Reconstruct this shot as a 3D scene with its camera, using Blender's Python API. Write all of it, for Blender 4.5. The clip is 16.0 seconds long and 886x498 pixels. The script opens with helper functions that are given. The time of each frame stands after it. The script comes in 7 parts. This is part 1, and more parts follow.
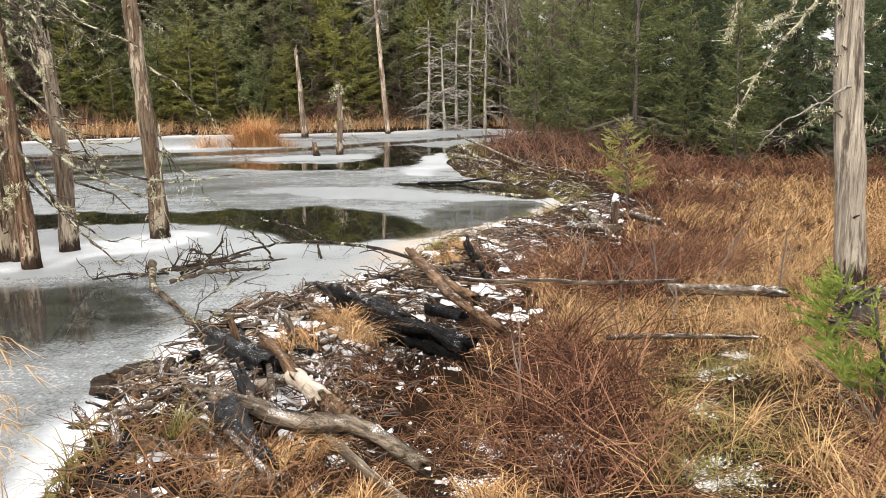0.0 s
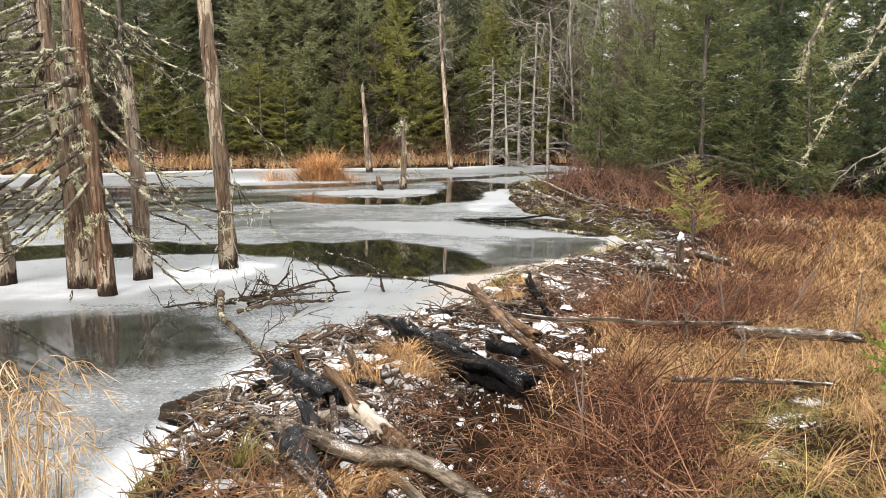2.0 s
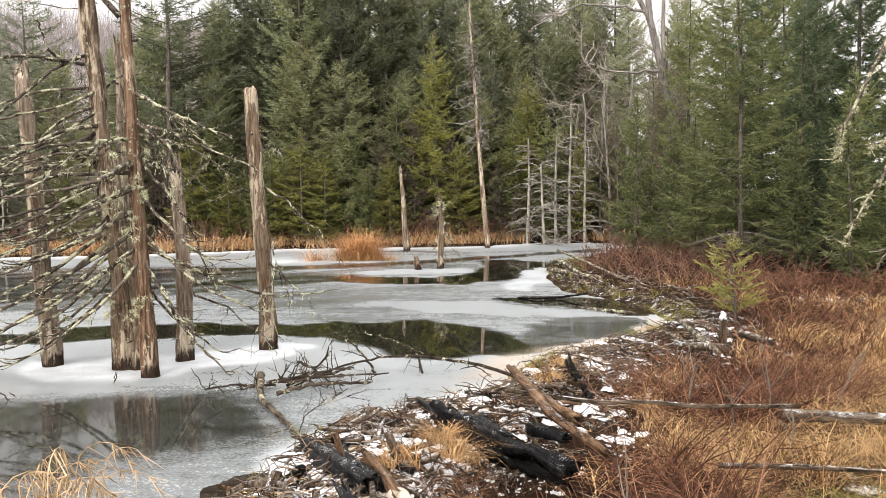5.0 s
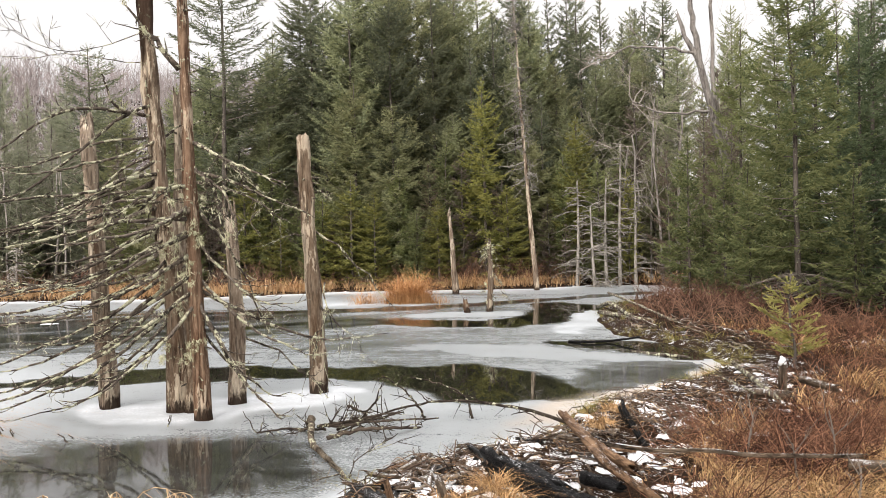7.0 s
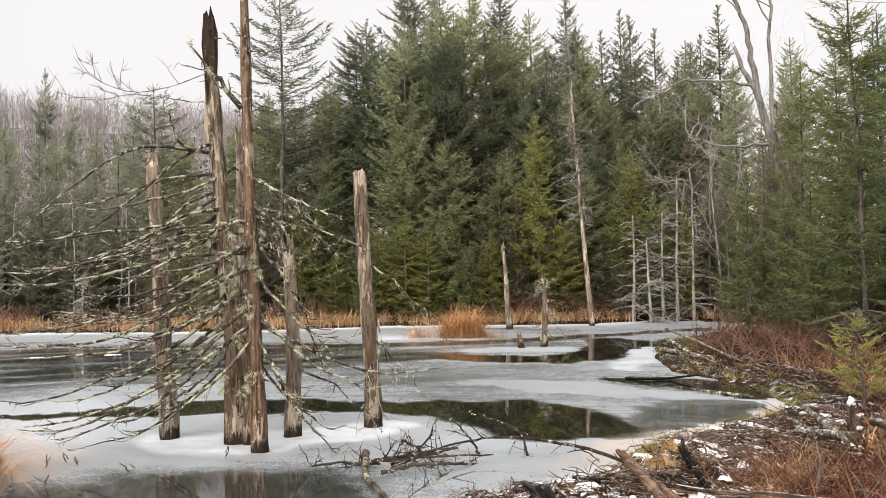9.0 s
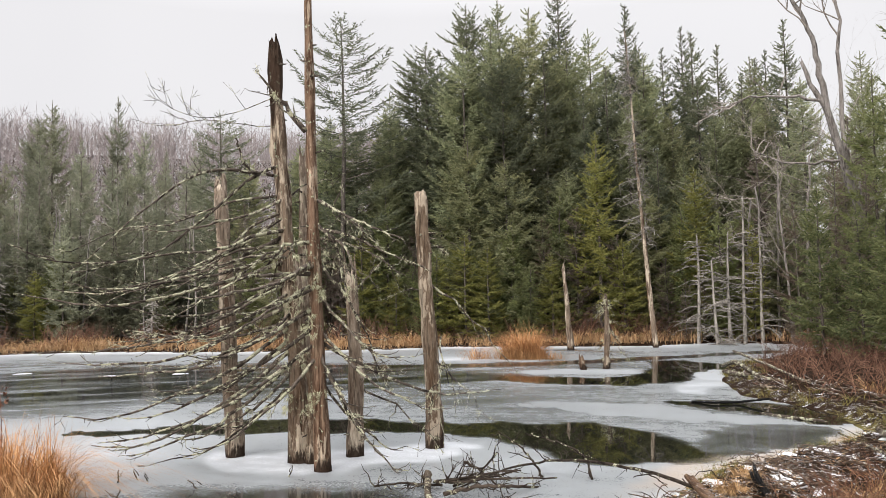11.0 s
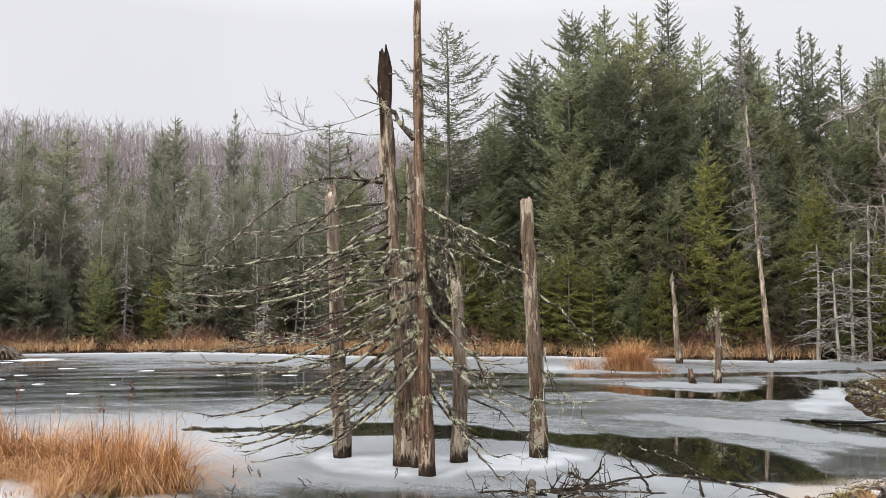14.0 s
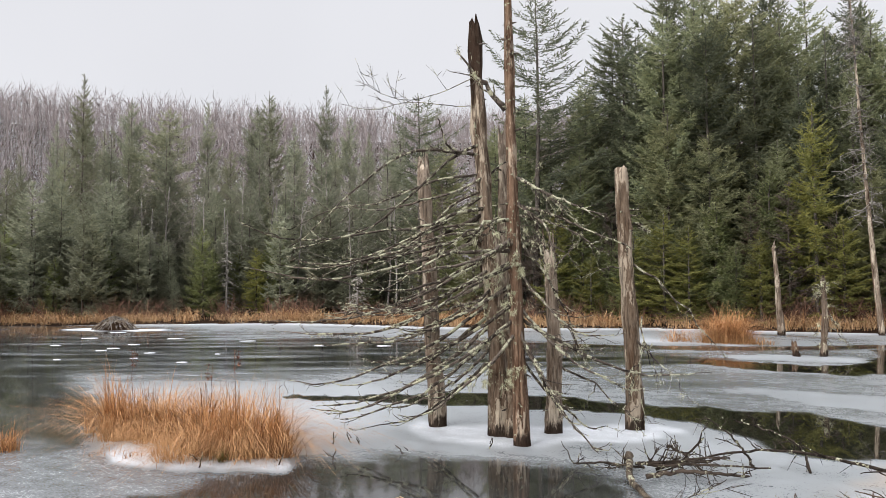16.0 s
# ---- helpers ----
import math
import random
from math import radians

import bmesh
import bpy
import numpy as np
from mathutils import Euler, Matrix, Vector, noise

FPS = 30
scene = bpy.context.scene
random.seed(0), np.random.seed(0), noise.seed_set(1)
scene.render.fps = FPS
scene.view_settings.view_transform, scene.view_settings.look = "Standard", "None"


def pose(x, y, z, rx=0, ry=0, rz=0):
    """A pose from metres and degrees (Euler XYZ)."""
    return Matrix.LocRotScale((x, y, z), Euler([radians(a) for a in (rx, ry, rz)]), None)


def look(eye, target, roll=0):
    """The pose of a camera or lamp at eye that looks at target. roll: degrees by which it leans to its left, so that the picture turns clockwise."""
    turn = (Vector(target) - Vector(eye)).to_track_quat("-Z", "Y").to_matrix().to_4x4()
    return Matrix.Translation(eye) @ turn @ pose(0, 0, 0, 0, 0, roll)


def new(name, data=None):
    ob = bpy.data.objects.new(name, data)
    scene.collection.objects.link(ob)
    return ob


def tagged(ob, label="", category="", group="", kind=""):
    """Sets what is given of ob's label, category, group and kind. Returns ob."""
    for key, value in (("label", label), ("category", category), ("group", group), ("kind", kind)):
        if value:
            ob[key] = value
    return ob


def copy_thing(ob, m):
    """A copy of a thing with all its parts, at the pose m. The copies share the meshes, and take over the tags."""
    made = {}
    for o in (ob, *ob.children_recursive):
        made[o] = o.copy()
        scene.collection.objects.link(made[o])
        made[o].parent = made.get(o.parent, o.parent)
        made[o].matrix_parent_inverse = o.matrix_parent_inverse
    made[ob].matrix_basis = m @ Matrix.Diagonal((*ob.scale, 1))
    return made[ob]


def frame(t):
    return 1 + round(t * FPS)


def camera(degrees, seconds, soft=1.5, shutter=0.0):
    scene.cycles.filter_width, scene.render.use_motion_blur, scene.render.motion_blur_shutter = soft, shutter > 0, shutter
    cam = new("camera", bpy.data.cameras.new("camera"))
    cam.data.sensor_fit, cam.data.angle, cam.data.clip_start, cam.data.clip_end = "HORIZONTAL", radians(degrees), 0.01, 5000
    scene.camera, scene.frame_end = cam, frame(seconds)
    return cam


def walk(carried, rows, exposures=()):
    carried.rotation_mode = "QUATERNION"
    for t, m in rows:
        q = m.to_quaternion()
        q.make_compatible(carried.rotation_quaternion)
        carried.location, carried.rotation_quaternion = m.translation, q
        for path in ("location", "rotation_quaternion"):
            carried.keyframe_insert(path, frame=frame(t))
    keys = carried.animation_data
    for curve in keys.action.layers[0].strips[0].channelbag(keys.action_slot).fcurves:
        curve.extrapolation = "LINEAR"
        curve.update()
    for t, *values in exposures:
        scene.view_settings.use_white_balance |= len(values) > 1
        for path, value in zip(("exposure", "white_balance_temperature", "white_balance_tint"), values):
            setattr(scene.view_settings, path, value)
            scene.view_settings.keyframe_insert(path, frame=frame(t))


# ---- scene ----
cam = camera(59.0, 16.0, soft=0.55)
# seconds, place in metres, then turns about x, y and z in degrees
PATH = [
    (0.0, 0.000, 0.000, 2.000, 78.338, 0.816, -0.200),
    (0.5, -0.016, 0.003, 1.997, 78.629, 0.708, 1.331),
    (1.0, -0.025, 0.000, 1.996, 79.187, 0.572, 2.671),
    (1.5, -0.032, -0.015, 2.005, 79.984, 0.513, 3.678),
    (2.0, -0.024, -0.028, 2.013, 80.946, 0.504, 4.313),
    (2.5, -0.020, -0.036, 2.024, 81.959, 0.540, 4.636),
    (3.0, -0.013, -0.041, 2.027, 82.903, 0.585, 4.887),
    (3.5, -0.012, -0.051, 2.032, 83.835, 0.672, 5.201),
    (4.0, -0.022, -0.063, 2.038, 84.779, 0.775, 5.683),
    (6.5, -0.036, -0.075, 2.072, 89.170, 1.528, 9.542),
    (7.0, -0.039, -0.074, 2.071, 89.845, 1.491, 10.532),
    (7.5, -0.041, -0.088, 2.075, 90.530, 1.418, 11.559),
    (8.0, -0.048, -0.097, 2.077, 91.208, 1.312, 12.535),
    (10.5, -0.067, -0.093, 2.067, 93.789, 1.282, 17.556),
    (11.0, -0.083, -0.096, 2.064, 94.075, 1.216, 18.745),
    (11.5, -0.084, -0.089, 2.058, 94.348, 1.054, 19.853),
    (12.0, -0.086, -0.093, 2.057, 94.601, 0.817, 20.856),
    (12.5, -0.090, -0.096, 2.057, 94.885, 0.519, 21.825),
    (13.0, -0.087, -0.119, 2.050, 95.067, 0.298, 23.041),
    (13.5, -0.101, -0.114, 2.054, 95.024, 0.123, 24.497),
    (14.0, -0.116, -0.120, 2.050, 94.744, 0.097, 26.185),
    (14.5, -0.129, -0.120, 2.048, 94.327, 0.113, 27.951),
    (15.0, -0.139, -0.122, 2.047, 93.836, 0.197, 29.618),
    (15.5, -0.154, -0.123, 2.042, 93.318, 0.251, 31.191),
    (16.0, -0.157, -0.136, 2.044, 92.714, 0.296, 32.741),
]
walk(cam, [(t, pose(x, y, z, rx, ry, rz)) for t, x, y, z, rx, ry, rz in PATH],
     exposures=[(0.0, 0.90, 6900, 10), (4.0, 0.94, 6850, 10), (7.0, 0.83, 6850, 11), (11.0, 0.57, 6600, 11), (16.0, 0.48, 6400, 11)])

# ---------------------------------------------------------------- light: overcast late autumn sky
world = bpy.data.worlds.new("overcast_sky")
scene.world = world
world.use_nodes = True
wt = world.node_tree
wt.nodes.clear()
w_out = wt.nodes.new("ShaderNodeOutputWorld")
w_bg = wt.nodes.new("ShaderNodeBackground")
w_sky = wt.nodes.new("ShaderNodeTexSky")
w_sky.sky_type = "NISHITA"
w_sky.sun_disc = False
w_sky.sun_elevation = radians(28)
w_sky.sun_rotation = radians(194)
w_scale = wt.nodes.new("ShaderNodeVectorMath")
w_scale.operation = "SCALE"
w_scale.inputs["Scale"].default_value = 0.07
w_cloud = wt.nodes.new("ShaderNodeTexNoise")
w_cloud.inputs["Scale"].default_value = 1.6
w_cloud.inputs["Detail"].default_value = 3
w_ramp = wt.nodes.new("ShaderNodeValToRGB")
w_ramp.color_ramp.elements[0].position = 0.3
w_ramp.color_ramp.elements[0].color = (0.77, 0.77, 0.795, 1)
w_ramp.color_ramp.elements[1].position = 0.72
w_ramp.color_ramp.elements[1].color = (0.86, 0.86, 0.88, 1)
w_mix = wt.nodes.new("ShaderNodeMix")
w_mix.data_type = "RGBA"
w_mix.inputs["Factor"].default_value = 0.93
wt.links.new(w_sky.outputs[0], w_scale.inputs[0])
wt.links.new(w_scale.outputs[0], w_mix.inputs["A"])
wt.links.new(w_cloud.outputs["Fac"], w_ramp.inputs[0])
wt.links.new(w_ramp.outputs[0], w_mix.inputs["B"])
# a covered sky is three times as bright overhead as at the horizon
w_dir = wt.nodes.new("ShaderNodeTexCoord")
w_sep = wt.nodes.new("ShaderNodeSeparateXYZ")
w_lift = wt.nodes.new("ShaderNodeMapRange")
for key, value in (("From Min", 0.35), ("From Max", 1.0), ("To Min", 0.74), ("To Max", 2.5)):
    w_lift.inputs[key].default_value = value
w_all = wt.nodes.new("ShaderNodeVectorMath")
w_all.operation = "SCALE"
wt.links.new(w_dir.outputs["Generated"], w_sep.inputs[0])
wt.links.new(w_sep.outputs["Z"], w_lift.inputs["Value"])
wt.links.new(w_lift.outputs["Result"], w_all.inputs["Scale"])
wt.links.new(w_mix.outputs["Result"], w_all.inputs[0])
wt.links.new(w_all.outputs[0], w_bg.inputs["Color"])
w_bg.inputs["Strength"].default_value = 1.0
wt.links.new(w_bg.outputs[0], w_out.inputs[0])
sun_data = bpy.data.lights.new("sun", "SUN")
sun_data.energy = 2.1
sun_data.angle = radians(40)
sun_data.color = (1.0, 0.96, 0.9)
sun = new("sun", sun_data)
sun.matrix_world = look((0, 0, 20), (9, 36, 0))


# ---------------------------------------------------------------- materials
class Mat:
    """A node material with short calls for its nodes."""

    def __init__(self, name, rough=0.8, spec=0.3):
        self.m = bpy.data.materials.new(name)
        self.m.use_nodes = True
        self.t = self.m.node_tree
        self.b = self.t.nodes["Principled BSDF"]
        self.b.inputs["Roughness"].default_value = rough
        self.b.inputs["Specular IOR Level"].default_value = spec
        self.coord = self.t.nodes.new("ShaderNodeTexCoord")

    def add(self, kind):
        return self.t.nodes.new("ShaderNode" + kind)

    def link(self, a, b):
        self.t.links.new(a, b)
        return self

    def noise(self, scale, detail=4, stretch=(1, 1, 1), space="Object", rough=0.6):
        mp = self.add("Mapping")
        mp.inputs["Scale"].default_value = stretch
        n = self.add("TexNoise")
        n.inputs["Scale"].default_value = scale
        n.inputs["Detail"].default_value = detail
        n.inputs["Roughness"].default_value = rough
        self.link(self.coord.outputs[space], mp.inputs[0]).link(mp.outputs[0], n.inputs["Vector"])
        return n.outputs["Fac"]

    def ramp(self, value, *stops):
        r = self.add("ValToRGB")
        e = r.color_ramp.elements
        while len(e) < len(stops):
            e.new(0.5)
        for k, (p, c) in zip(e, stops):
            k.position = p
            k.color = (*c, 1) if len(c) == 3 else c
        self.link(value, r.inputs[0])
        return r.outputs[0]

    def step(self, value, lo, hi, a=0.0, b=1.0):
        r = self.add("MapRange")
        r.interpolation_type = "SMOOTHSTEP"
        for k, v in zip(("From Min", "From Max", "To Min", "To Max"), (lo, hi, a, b)):
            r.inputs[k].default_value = v
        self.link(value, r.inputs["Value"])
        return r.outputs["Result"]

    def math(self, op, a, b):
        n = self.add("Math")
        n.operation = op
        for i, v in enumerate((a, b)):
            if isinstance(v, (int, float)):
                n.inputs[i].default_value = v
            else:
                self.link(v, n.inputs[i])
        return n.outputs[0]

    def mix(self, f, a, b, kind="MIX"):
        n = self.add("Mix")
        n.data_type = "RGBA"
        n.blend_type = kind
        for key, v in (("Factor", f), ("A", a), ("B", b)):
            if isinstance(v, (int, float)):
                n.inputs[key].default_value = v
            elif isinstance(v, tuple):
                n.inputs[key].default_value = (*v, 1)
            else:
                self.link(v, n.inputs[key])
        return n.outputs["Result"]

    def attr(self, name):
        n = self.add("Attribute")
        n.attribute_name = name
        return n.outputs["Fac"]

    def rnd(self):
        return self.add("ObjectInfo").outputs["Random"]

    def island(self):
        return self.add("NewGeometry").outputs["Random Per Island"]

    def up(self):
        s = self.add("SeparateXYZ")
        self.link(self.add("NewGeometry").outputs["Normal"], s.inputs[0])
        return s.outputs["Z"]

    def bump(self, value, strength=0.4, depth=0.01):
        n = self.add("Bump")
        n.inputs["Strength"].default_value = strength
        n.inputs["Distance"].default_value = depth
        self.link(value, n.inputs["Height"]).link(n.outputs[0], self.b.inputs["Normal"])
        return self

    def color(self, c):
        if isinstance(c, tuple):
            self.b.inputs["Base Color"].default_value = (*c, 1)
        else:
            self.link(c, self.b.inputs["Base Color"])
        return self

    def rough(self, v):
        self.link(v, self.b.inputs["Roughness"])
        return self


SNOW = (0.80, 0.81, 0.83)


def wood_mat(name, dark, mid, light, rough=0.85, snow=0.0, lichen=0.0, crust=0.0, peel=0.0, wet_base=False, dark_top=0.0, along=(1, 1, 0.12), scale=9, crack=0.0):
    m = Mat(name, rough, 0.08)
    grain = m.noise(scale * 2.6, 6, along, rough=0.75)
    patch = m.noise(3.6, 5, (1, 1, 0.4), rough=0.7)
    c = m.ramp(grain, (0.37, dark), (0.47, mid), (0.60, light))
    c2 = m.ramp(patch, (0.35, tuple(0.55 * v for v in mid)), (0.65, tuple(min(1, 1.15 * v) for v in light)))
    c = m.mix(0.45, c, c2)
    rot = m.step(m.noise(6.5, 6, (1, 1, 0.14), rough=0.7), 0.53, 0.62)
    c = m.mix(m.math("MULTIPLY", rot, 0.82), c, tuple(0.8 * v for v in dark))
    tint = m.step(m.rnd(), 0, 1, 0.75, 1.2)
    c = m.mix(1.0, c, tint, "MULTIPLY")
    split = m.step(m.noise(crack or 40, 5, (1, 1, 0.045), rough=0.65), 0.40, 0.46, 1.0, 0.0)
    if peel:
        bare = m.step(m.noise(4.2, 6, (1, 1, 0.22), rough=0.72), 0.56 - peel, 0.60 - peel)
        c = m.mix(bare, m.mix(0.55, c, (0.085, 0.045, 0.026)), m.mix(0.5, c, (0.60, 0.50, 0.385)))
    if lichen:
        l = m.step(m.noise(14, 5), 0.62 - lichen, 0.70 - lichen)
        c = m.mix(l, c, (0.42, 0.45, 0.32))
    if crust:
        l = m.step(m.noise(7.5, 6, rough=0.7), 0.64 - crust, 0.68 - crust)
        c = m.mix(l, c, m.ramp(m.noise(60, 3), (0.3, (0.27, 0.265, 0.18)), (0.7, (0.55, 0.535, 0.39))))
    if crack:
        c = m.mix(m.math("MULTIPLY", split, 0.42), c, tuple(0.5 * v for v in dark))
    if wet_base:
        s = m.add("SeparateXYZ")
        m.link(m.coord.outputs["Object"], s.inputs[0])
        h = m.math("ADD", s.outputs["Z"], m.math("MULTIPLY", m.noise(17, 4, (1, 1, 0.22)), -0.62))
        c = m.mix(m.step(h, -0.24, -0.13, 0.95, 0.0), c, (0.022, 0.013, 0.009))
    if dark_top:
        s = m.add("SeparateXYZ")
        m.link(m.coord.outputs["Object"], s.inputs[0])
        h = m.math("ADD", s.outputs["Z"], m.math("MULTIPLY", m.noise(9, 4, (1, 1, 0.2)), -1.6))
        c = m.mix(m.step(h, dark_top - 0.3, dark_top + 0.3, 0.0, 0.85), c, (0.035, 0.02, 0.014))
    if snow:
        s = m.math("MULTIPLY", m.step(m.up(), 0.45, 0.8), m.step(m.math("ADD", m.math("MULTIPLY", m.noise(7, 4), 0.42), m.math("MULTIPLY", m.noise(110, 4, rough=0.8), 0.58)), 0.58 - 0.6 * snow, 0.64 - 0.6 * snow))
        s = m.math("MULTIPLY", s, 0.9)
        c = m.mix(s, c, SNOW)
    m.color(c)
    relief = m.math("ADD", grain, m.math("MULTIPLY", patch, 0.6))
    m.bump(m.math("SUBTRACT", relief, m.math("MULTIPLY", split, 0.5)) if crack else relief, 0.9, 0.035)
    return m.m


M_SNAG = wood_mat("weathered_snag_wood", (0.028, 0.020, 0.016), (0.245, 0.197, 0.150), (0.560, 0.482, 0.388), wet_base=True, peel=0.04, crack=32)
M_SNAG_PALE = wood_mat("pale_barkless_snag_wood", (0.12, 0.095, 0.075), (0.346, 0.297, 0.243), (0.562, 0.502, 0.421), wet_base=True, along=(1, 1, 0.06), scale=12, crack=26)
M_SNAG_ORANGE = wood_mat("barked_snag_wood", (0.035, 0.021, 0.014), (0.218, 0.155, 0.103), (0.598, 0.494, 0.374), wet_base=True, peel=0.06, crack=32)
M_SNAG_BROKEN = wood_mat("broken_snag_wood", (0.026, 0.017, 0.012), (0.250, 0.185, 0.132), (0.636, 0.528, 0.408), wet_base=True, lichen=0.01, peel=0.045, dark_top=3.9, crack=32)
M_SNAG_RED = wood_mat("red_brown_snag_wood", (0.022, 0.010, 0.007), (0.180, 0.104, 0.071), (0.525, 0.375, 0.263), wet_base=True, lichen=0.01, peel=0.01, crack=36)
M_GREY_WOOD = wood_mat("grey_dead_wood", (0.08, 0.07, 0.06), (0.22, 0.20, 0.18), (0.40, 0.37, 0.335))
M_LIMB = wood_mat("lichened_limb_bark", (0.018, 0.014, 0.011), (0.06, 0.047, 0.038), (0.17, 0.14, 0.115), crust=0.125, along=(1, 1, 1), scale=5)
M_BOUGH = wood_mat("dark_fallen_bough_bark", (0.014, 0.010, 0.008), (0.035, 0.026, 0.02), (0.09, 0.07, 0.055), crust=0.07, along=(1, 1, 1), scale=5)
M_LIMB_PALE = wood_mat("lichen_covered_limb_bark", (0.03, 0.022, 0.018), (0.09, 0.072, 0.06), (0.2, 0.17, 0.14), crust=0.15, along=(1, 1, 1), scale=5)
M_DRIFT = wood_mat("bleached_driftwood", (0.016, 0.011, 0.008), (0.07, 0.052, 0.038), (0.22, 0.18, 0.135), crust=0.05)
M_CHAR = wood_mat("black_wet_log_wood", (0.001, 0.001, 0.0012), (0.005, 0.005, 0.0055), (0.05, 0.049, 0.05), rough=0.5, snow=0.05)
M_CHAR_BARE = wood_mat("black_wet_log_bare", (0.001, 0.001, 0.0012), (0.0035, 0.0035, 0.004), (0.013, 0.0125, 0.013), rough=0.45, snow=0.03)
M_LOG = wood_mat("brown_dam_log_wood", (0.006, 0.004, 0.003), (0.05, 0.036, 0.027), (0.25, 0.19, 0.14), snow=0.13, crack=60)
M_DRIFTLOG = wood_mat("cracked_driftwood", (0.006, 0.004, 0.003), (0.07, 0.052, 0.038), (0.29, 0.235, 0.18), snow=0.06, along=(1, 1, 0.07), crack=55)
M_WETLOG = wood_mat("wet_brown_log_wood", (0.006, 0.004, 0.003), (0.026, 0.018, 0.013), (0.09, 0.068, 0.05), rough=0.6)
M_SPLIT = wood_mat("split_orange_brown_wood", (0.012, 0.007, 0.005), (0.085, 0.046, 0.028), (0.33, 0.21, 0.13), snow=0.04, crack=60)
M_PALE = wood_mat("peeled_pale_log_wood", (0.16, 0.115, 0.075), (0.42, 0.34, 0.26), (0.62, 0.56, 0.48), snow=0.08)
M_STICK = wood_mat("dam_stick_wood", (0.004, 0.003, 0.0025), (0.03, 0.02, 0.014), (0.18, 0.13, 0.095), snow=0.09, along=(0.2, 1, 1))
M_STICK_PALE = wood_mat("pale_stick_wood", (0.05, 0.036, 0.027), (0.17, 0.13, 0.095), (0.36, 0.30, 0.235), snow=0.02, along=(0.2, 1, 1))
M_BARK = wood_mat("conifer_bark", (0.025, 0.02, 0.017), (0.075, 0.062, 0.054), (0.15, 0.13, 0.115), lichen=0.02)
M_BARK_PALE = wood_mat("grey_hardwood_bark", (0.07, 0.06, 0.055), (0.19, 0.17, 0.155), (0.34, 0.31, 0.29))


def needle_mat(name, dark, mid, tip):
    m = Mat(name, 0.7, 0.2)
    c = m.ramp(m.island(), (0.0, dark), (0.55, mid), (1.0, tip))
    big = m.noise(0.55, 3)
    c = m.mix(m.step(big, 0.35, 0.7, 0.0, 0.6), c, tip)
    # light and shade of layered boughs, put into the colour by noise
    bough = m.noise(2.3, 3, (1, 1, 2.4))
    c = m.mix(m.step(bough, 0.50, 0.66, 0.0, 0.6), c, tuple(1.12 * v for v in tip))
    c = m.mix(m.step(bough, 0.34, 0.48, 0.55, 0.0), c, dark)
    pick = m.rnd()
    c = m.mix(m.step(m.math("FRACT", m.math("MULTIPLY", pick, 7.3), 0.0), 0.4, 1.0, 0.0, 0.35), c, tuple(v * k for v, k in zip(mid, (1.14, 1.03, 0.84))))
    c = m.mix(1.0, c, m.step(pick, 0, 1, 0.74, 1.08), "MULTIPLY")
    m.color(c)
    glow = m.add("BsdfTranslucent")
    both = m.add("MixShader")
    both.inputs[0].default_value = 0.55
    m.link(c, glow.inputs["Color"]).link(m.b.outputs[0], both.inputs[1]).link(glow.outputs[0], both.inputs[2])
    m.link(both.outputs[0], m.t.nodes["Material Output"].inputs["Surface"])
    return m.m


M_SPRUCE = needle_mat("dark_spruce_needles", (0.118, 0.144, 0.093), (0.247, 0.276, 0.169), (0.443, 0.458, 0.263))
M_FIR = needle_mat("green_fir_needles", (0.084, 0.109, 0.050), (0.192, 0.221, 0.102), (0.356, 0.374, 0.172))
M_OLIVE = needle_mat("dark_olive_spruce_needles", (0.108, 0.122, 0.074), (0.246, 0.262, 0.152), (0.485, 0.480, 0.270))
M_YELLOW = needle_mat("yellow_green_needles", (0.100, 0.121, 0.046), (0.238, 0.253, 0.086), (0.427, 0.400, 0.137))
# far-shore needles, much paler than real ones: haze put into the colour
M_MISTY = needle_mat("haze_paled_needles", (0.172, 0.186, 0.138), (0.30, 0.316, 0.226), (0.435, 0.445, 0.32))
# darker needles: the backlit look of crowns against the sky, in the colour
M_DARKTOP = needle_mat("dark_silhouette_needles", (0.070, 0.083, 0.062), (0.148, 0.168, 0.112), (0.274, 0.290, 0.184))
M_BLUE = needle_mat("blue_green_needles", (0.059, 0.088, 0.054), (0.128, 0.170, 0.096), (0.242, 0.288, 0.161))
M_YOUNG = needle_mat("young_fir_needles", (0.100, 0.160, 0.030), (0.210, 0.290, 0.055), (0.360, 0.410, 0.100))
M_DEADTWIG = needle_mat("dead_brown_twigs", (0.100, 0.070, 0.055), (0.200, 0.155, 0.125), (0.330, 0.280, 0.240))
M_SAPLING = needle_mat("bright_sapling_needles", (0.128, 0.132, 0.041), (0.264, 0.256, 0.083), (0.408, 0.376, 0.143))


def blade_mat(name, *stops):
    m = Mat(name, 0.8, 0.08)
    c = m.ramp(m.island(), *stops)
    c = m.mix(m.step(m.noise(0.8, 3), 0.35, 0.7, 0, 0.5), c, tuple(0.75 * v for v in stops[-1][1]))
    return m.color(c).m


M_STRAW = blade_mat("dry_straw_grass", (0.0, (0.06, 0.027, 0.012)), (0.45, (0.30, 0.16, 0.07)), (1.0, (0.66, 0.44, 0.225)))
M_REED = blade_mat("tan_reed_blades", (0.0, (0.20, 0.125, 0.065)), (0.5, (0.42, 0.275, 0.145)), (1.0, (0.66, 0.50, 0.33)))
M_ORANGE = blade_mat("orange_marsh_grass", (0.0, (0.045, 0.022, 0.011)), (0.5, (0.40, 0.185, 0.072)), (1.0, (0.76, 0.45, 0.225)))
M_SEDGE = blade_mat("pale_bank_sedge", (0.0, (0.20, 0.095, 0.045)), (0.5, (0.45, 0.26, 0.125)), (1.0, (0.66, 0.46, 0.27)))
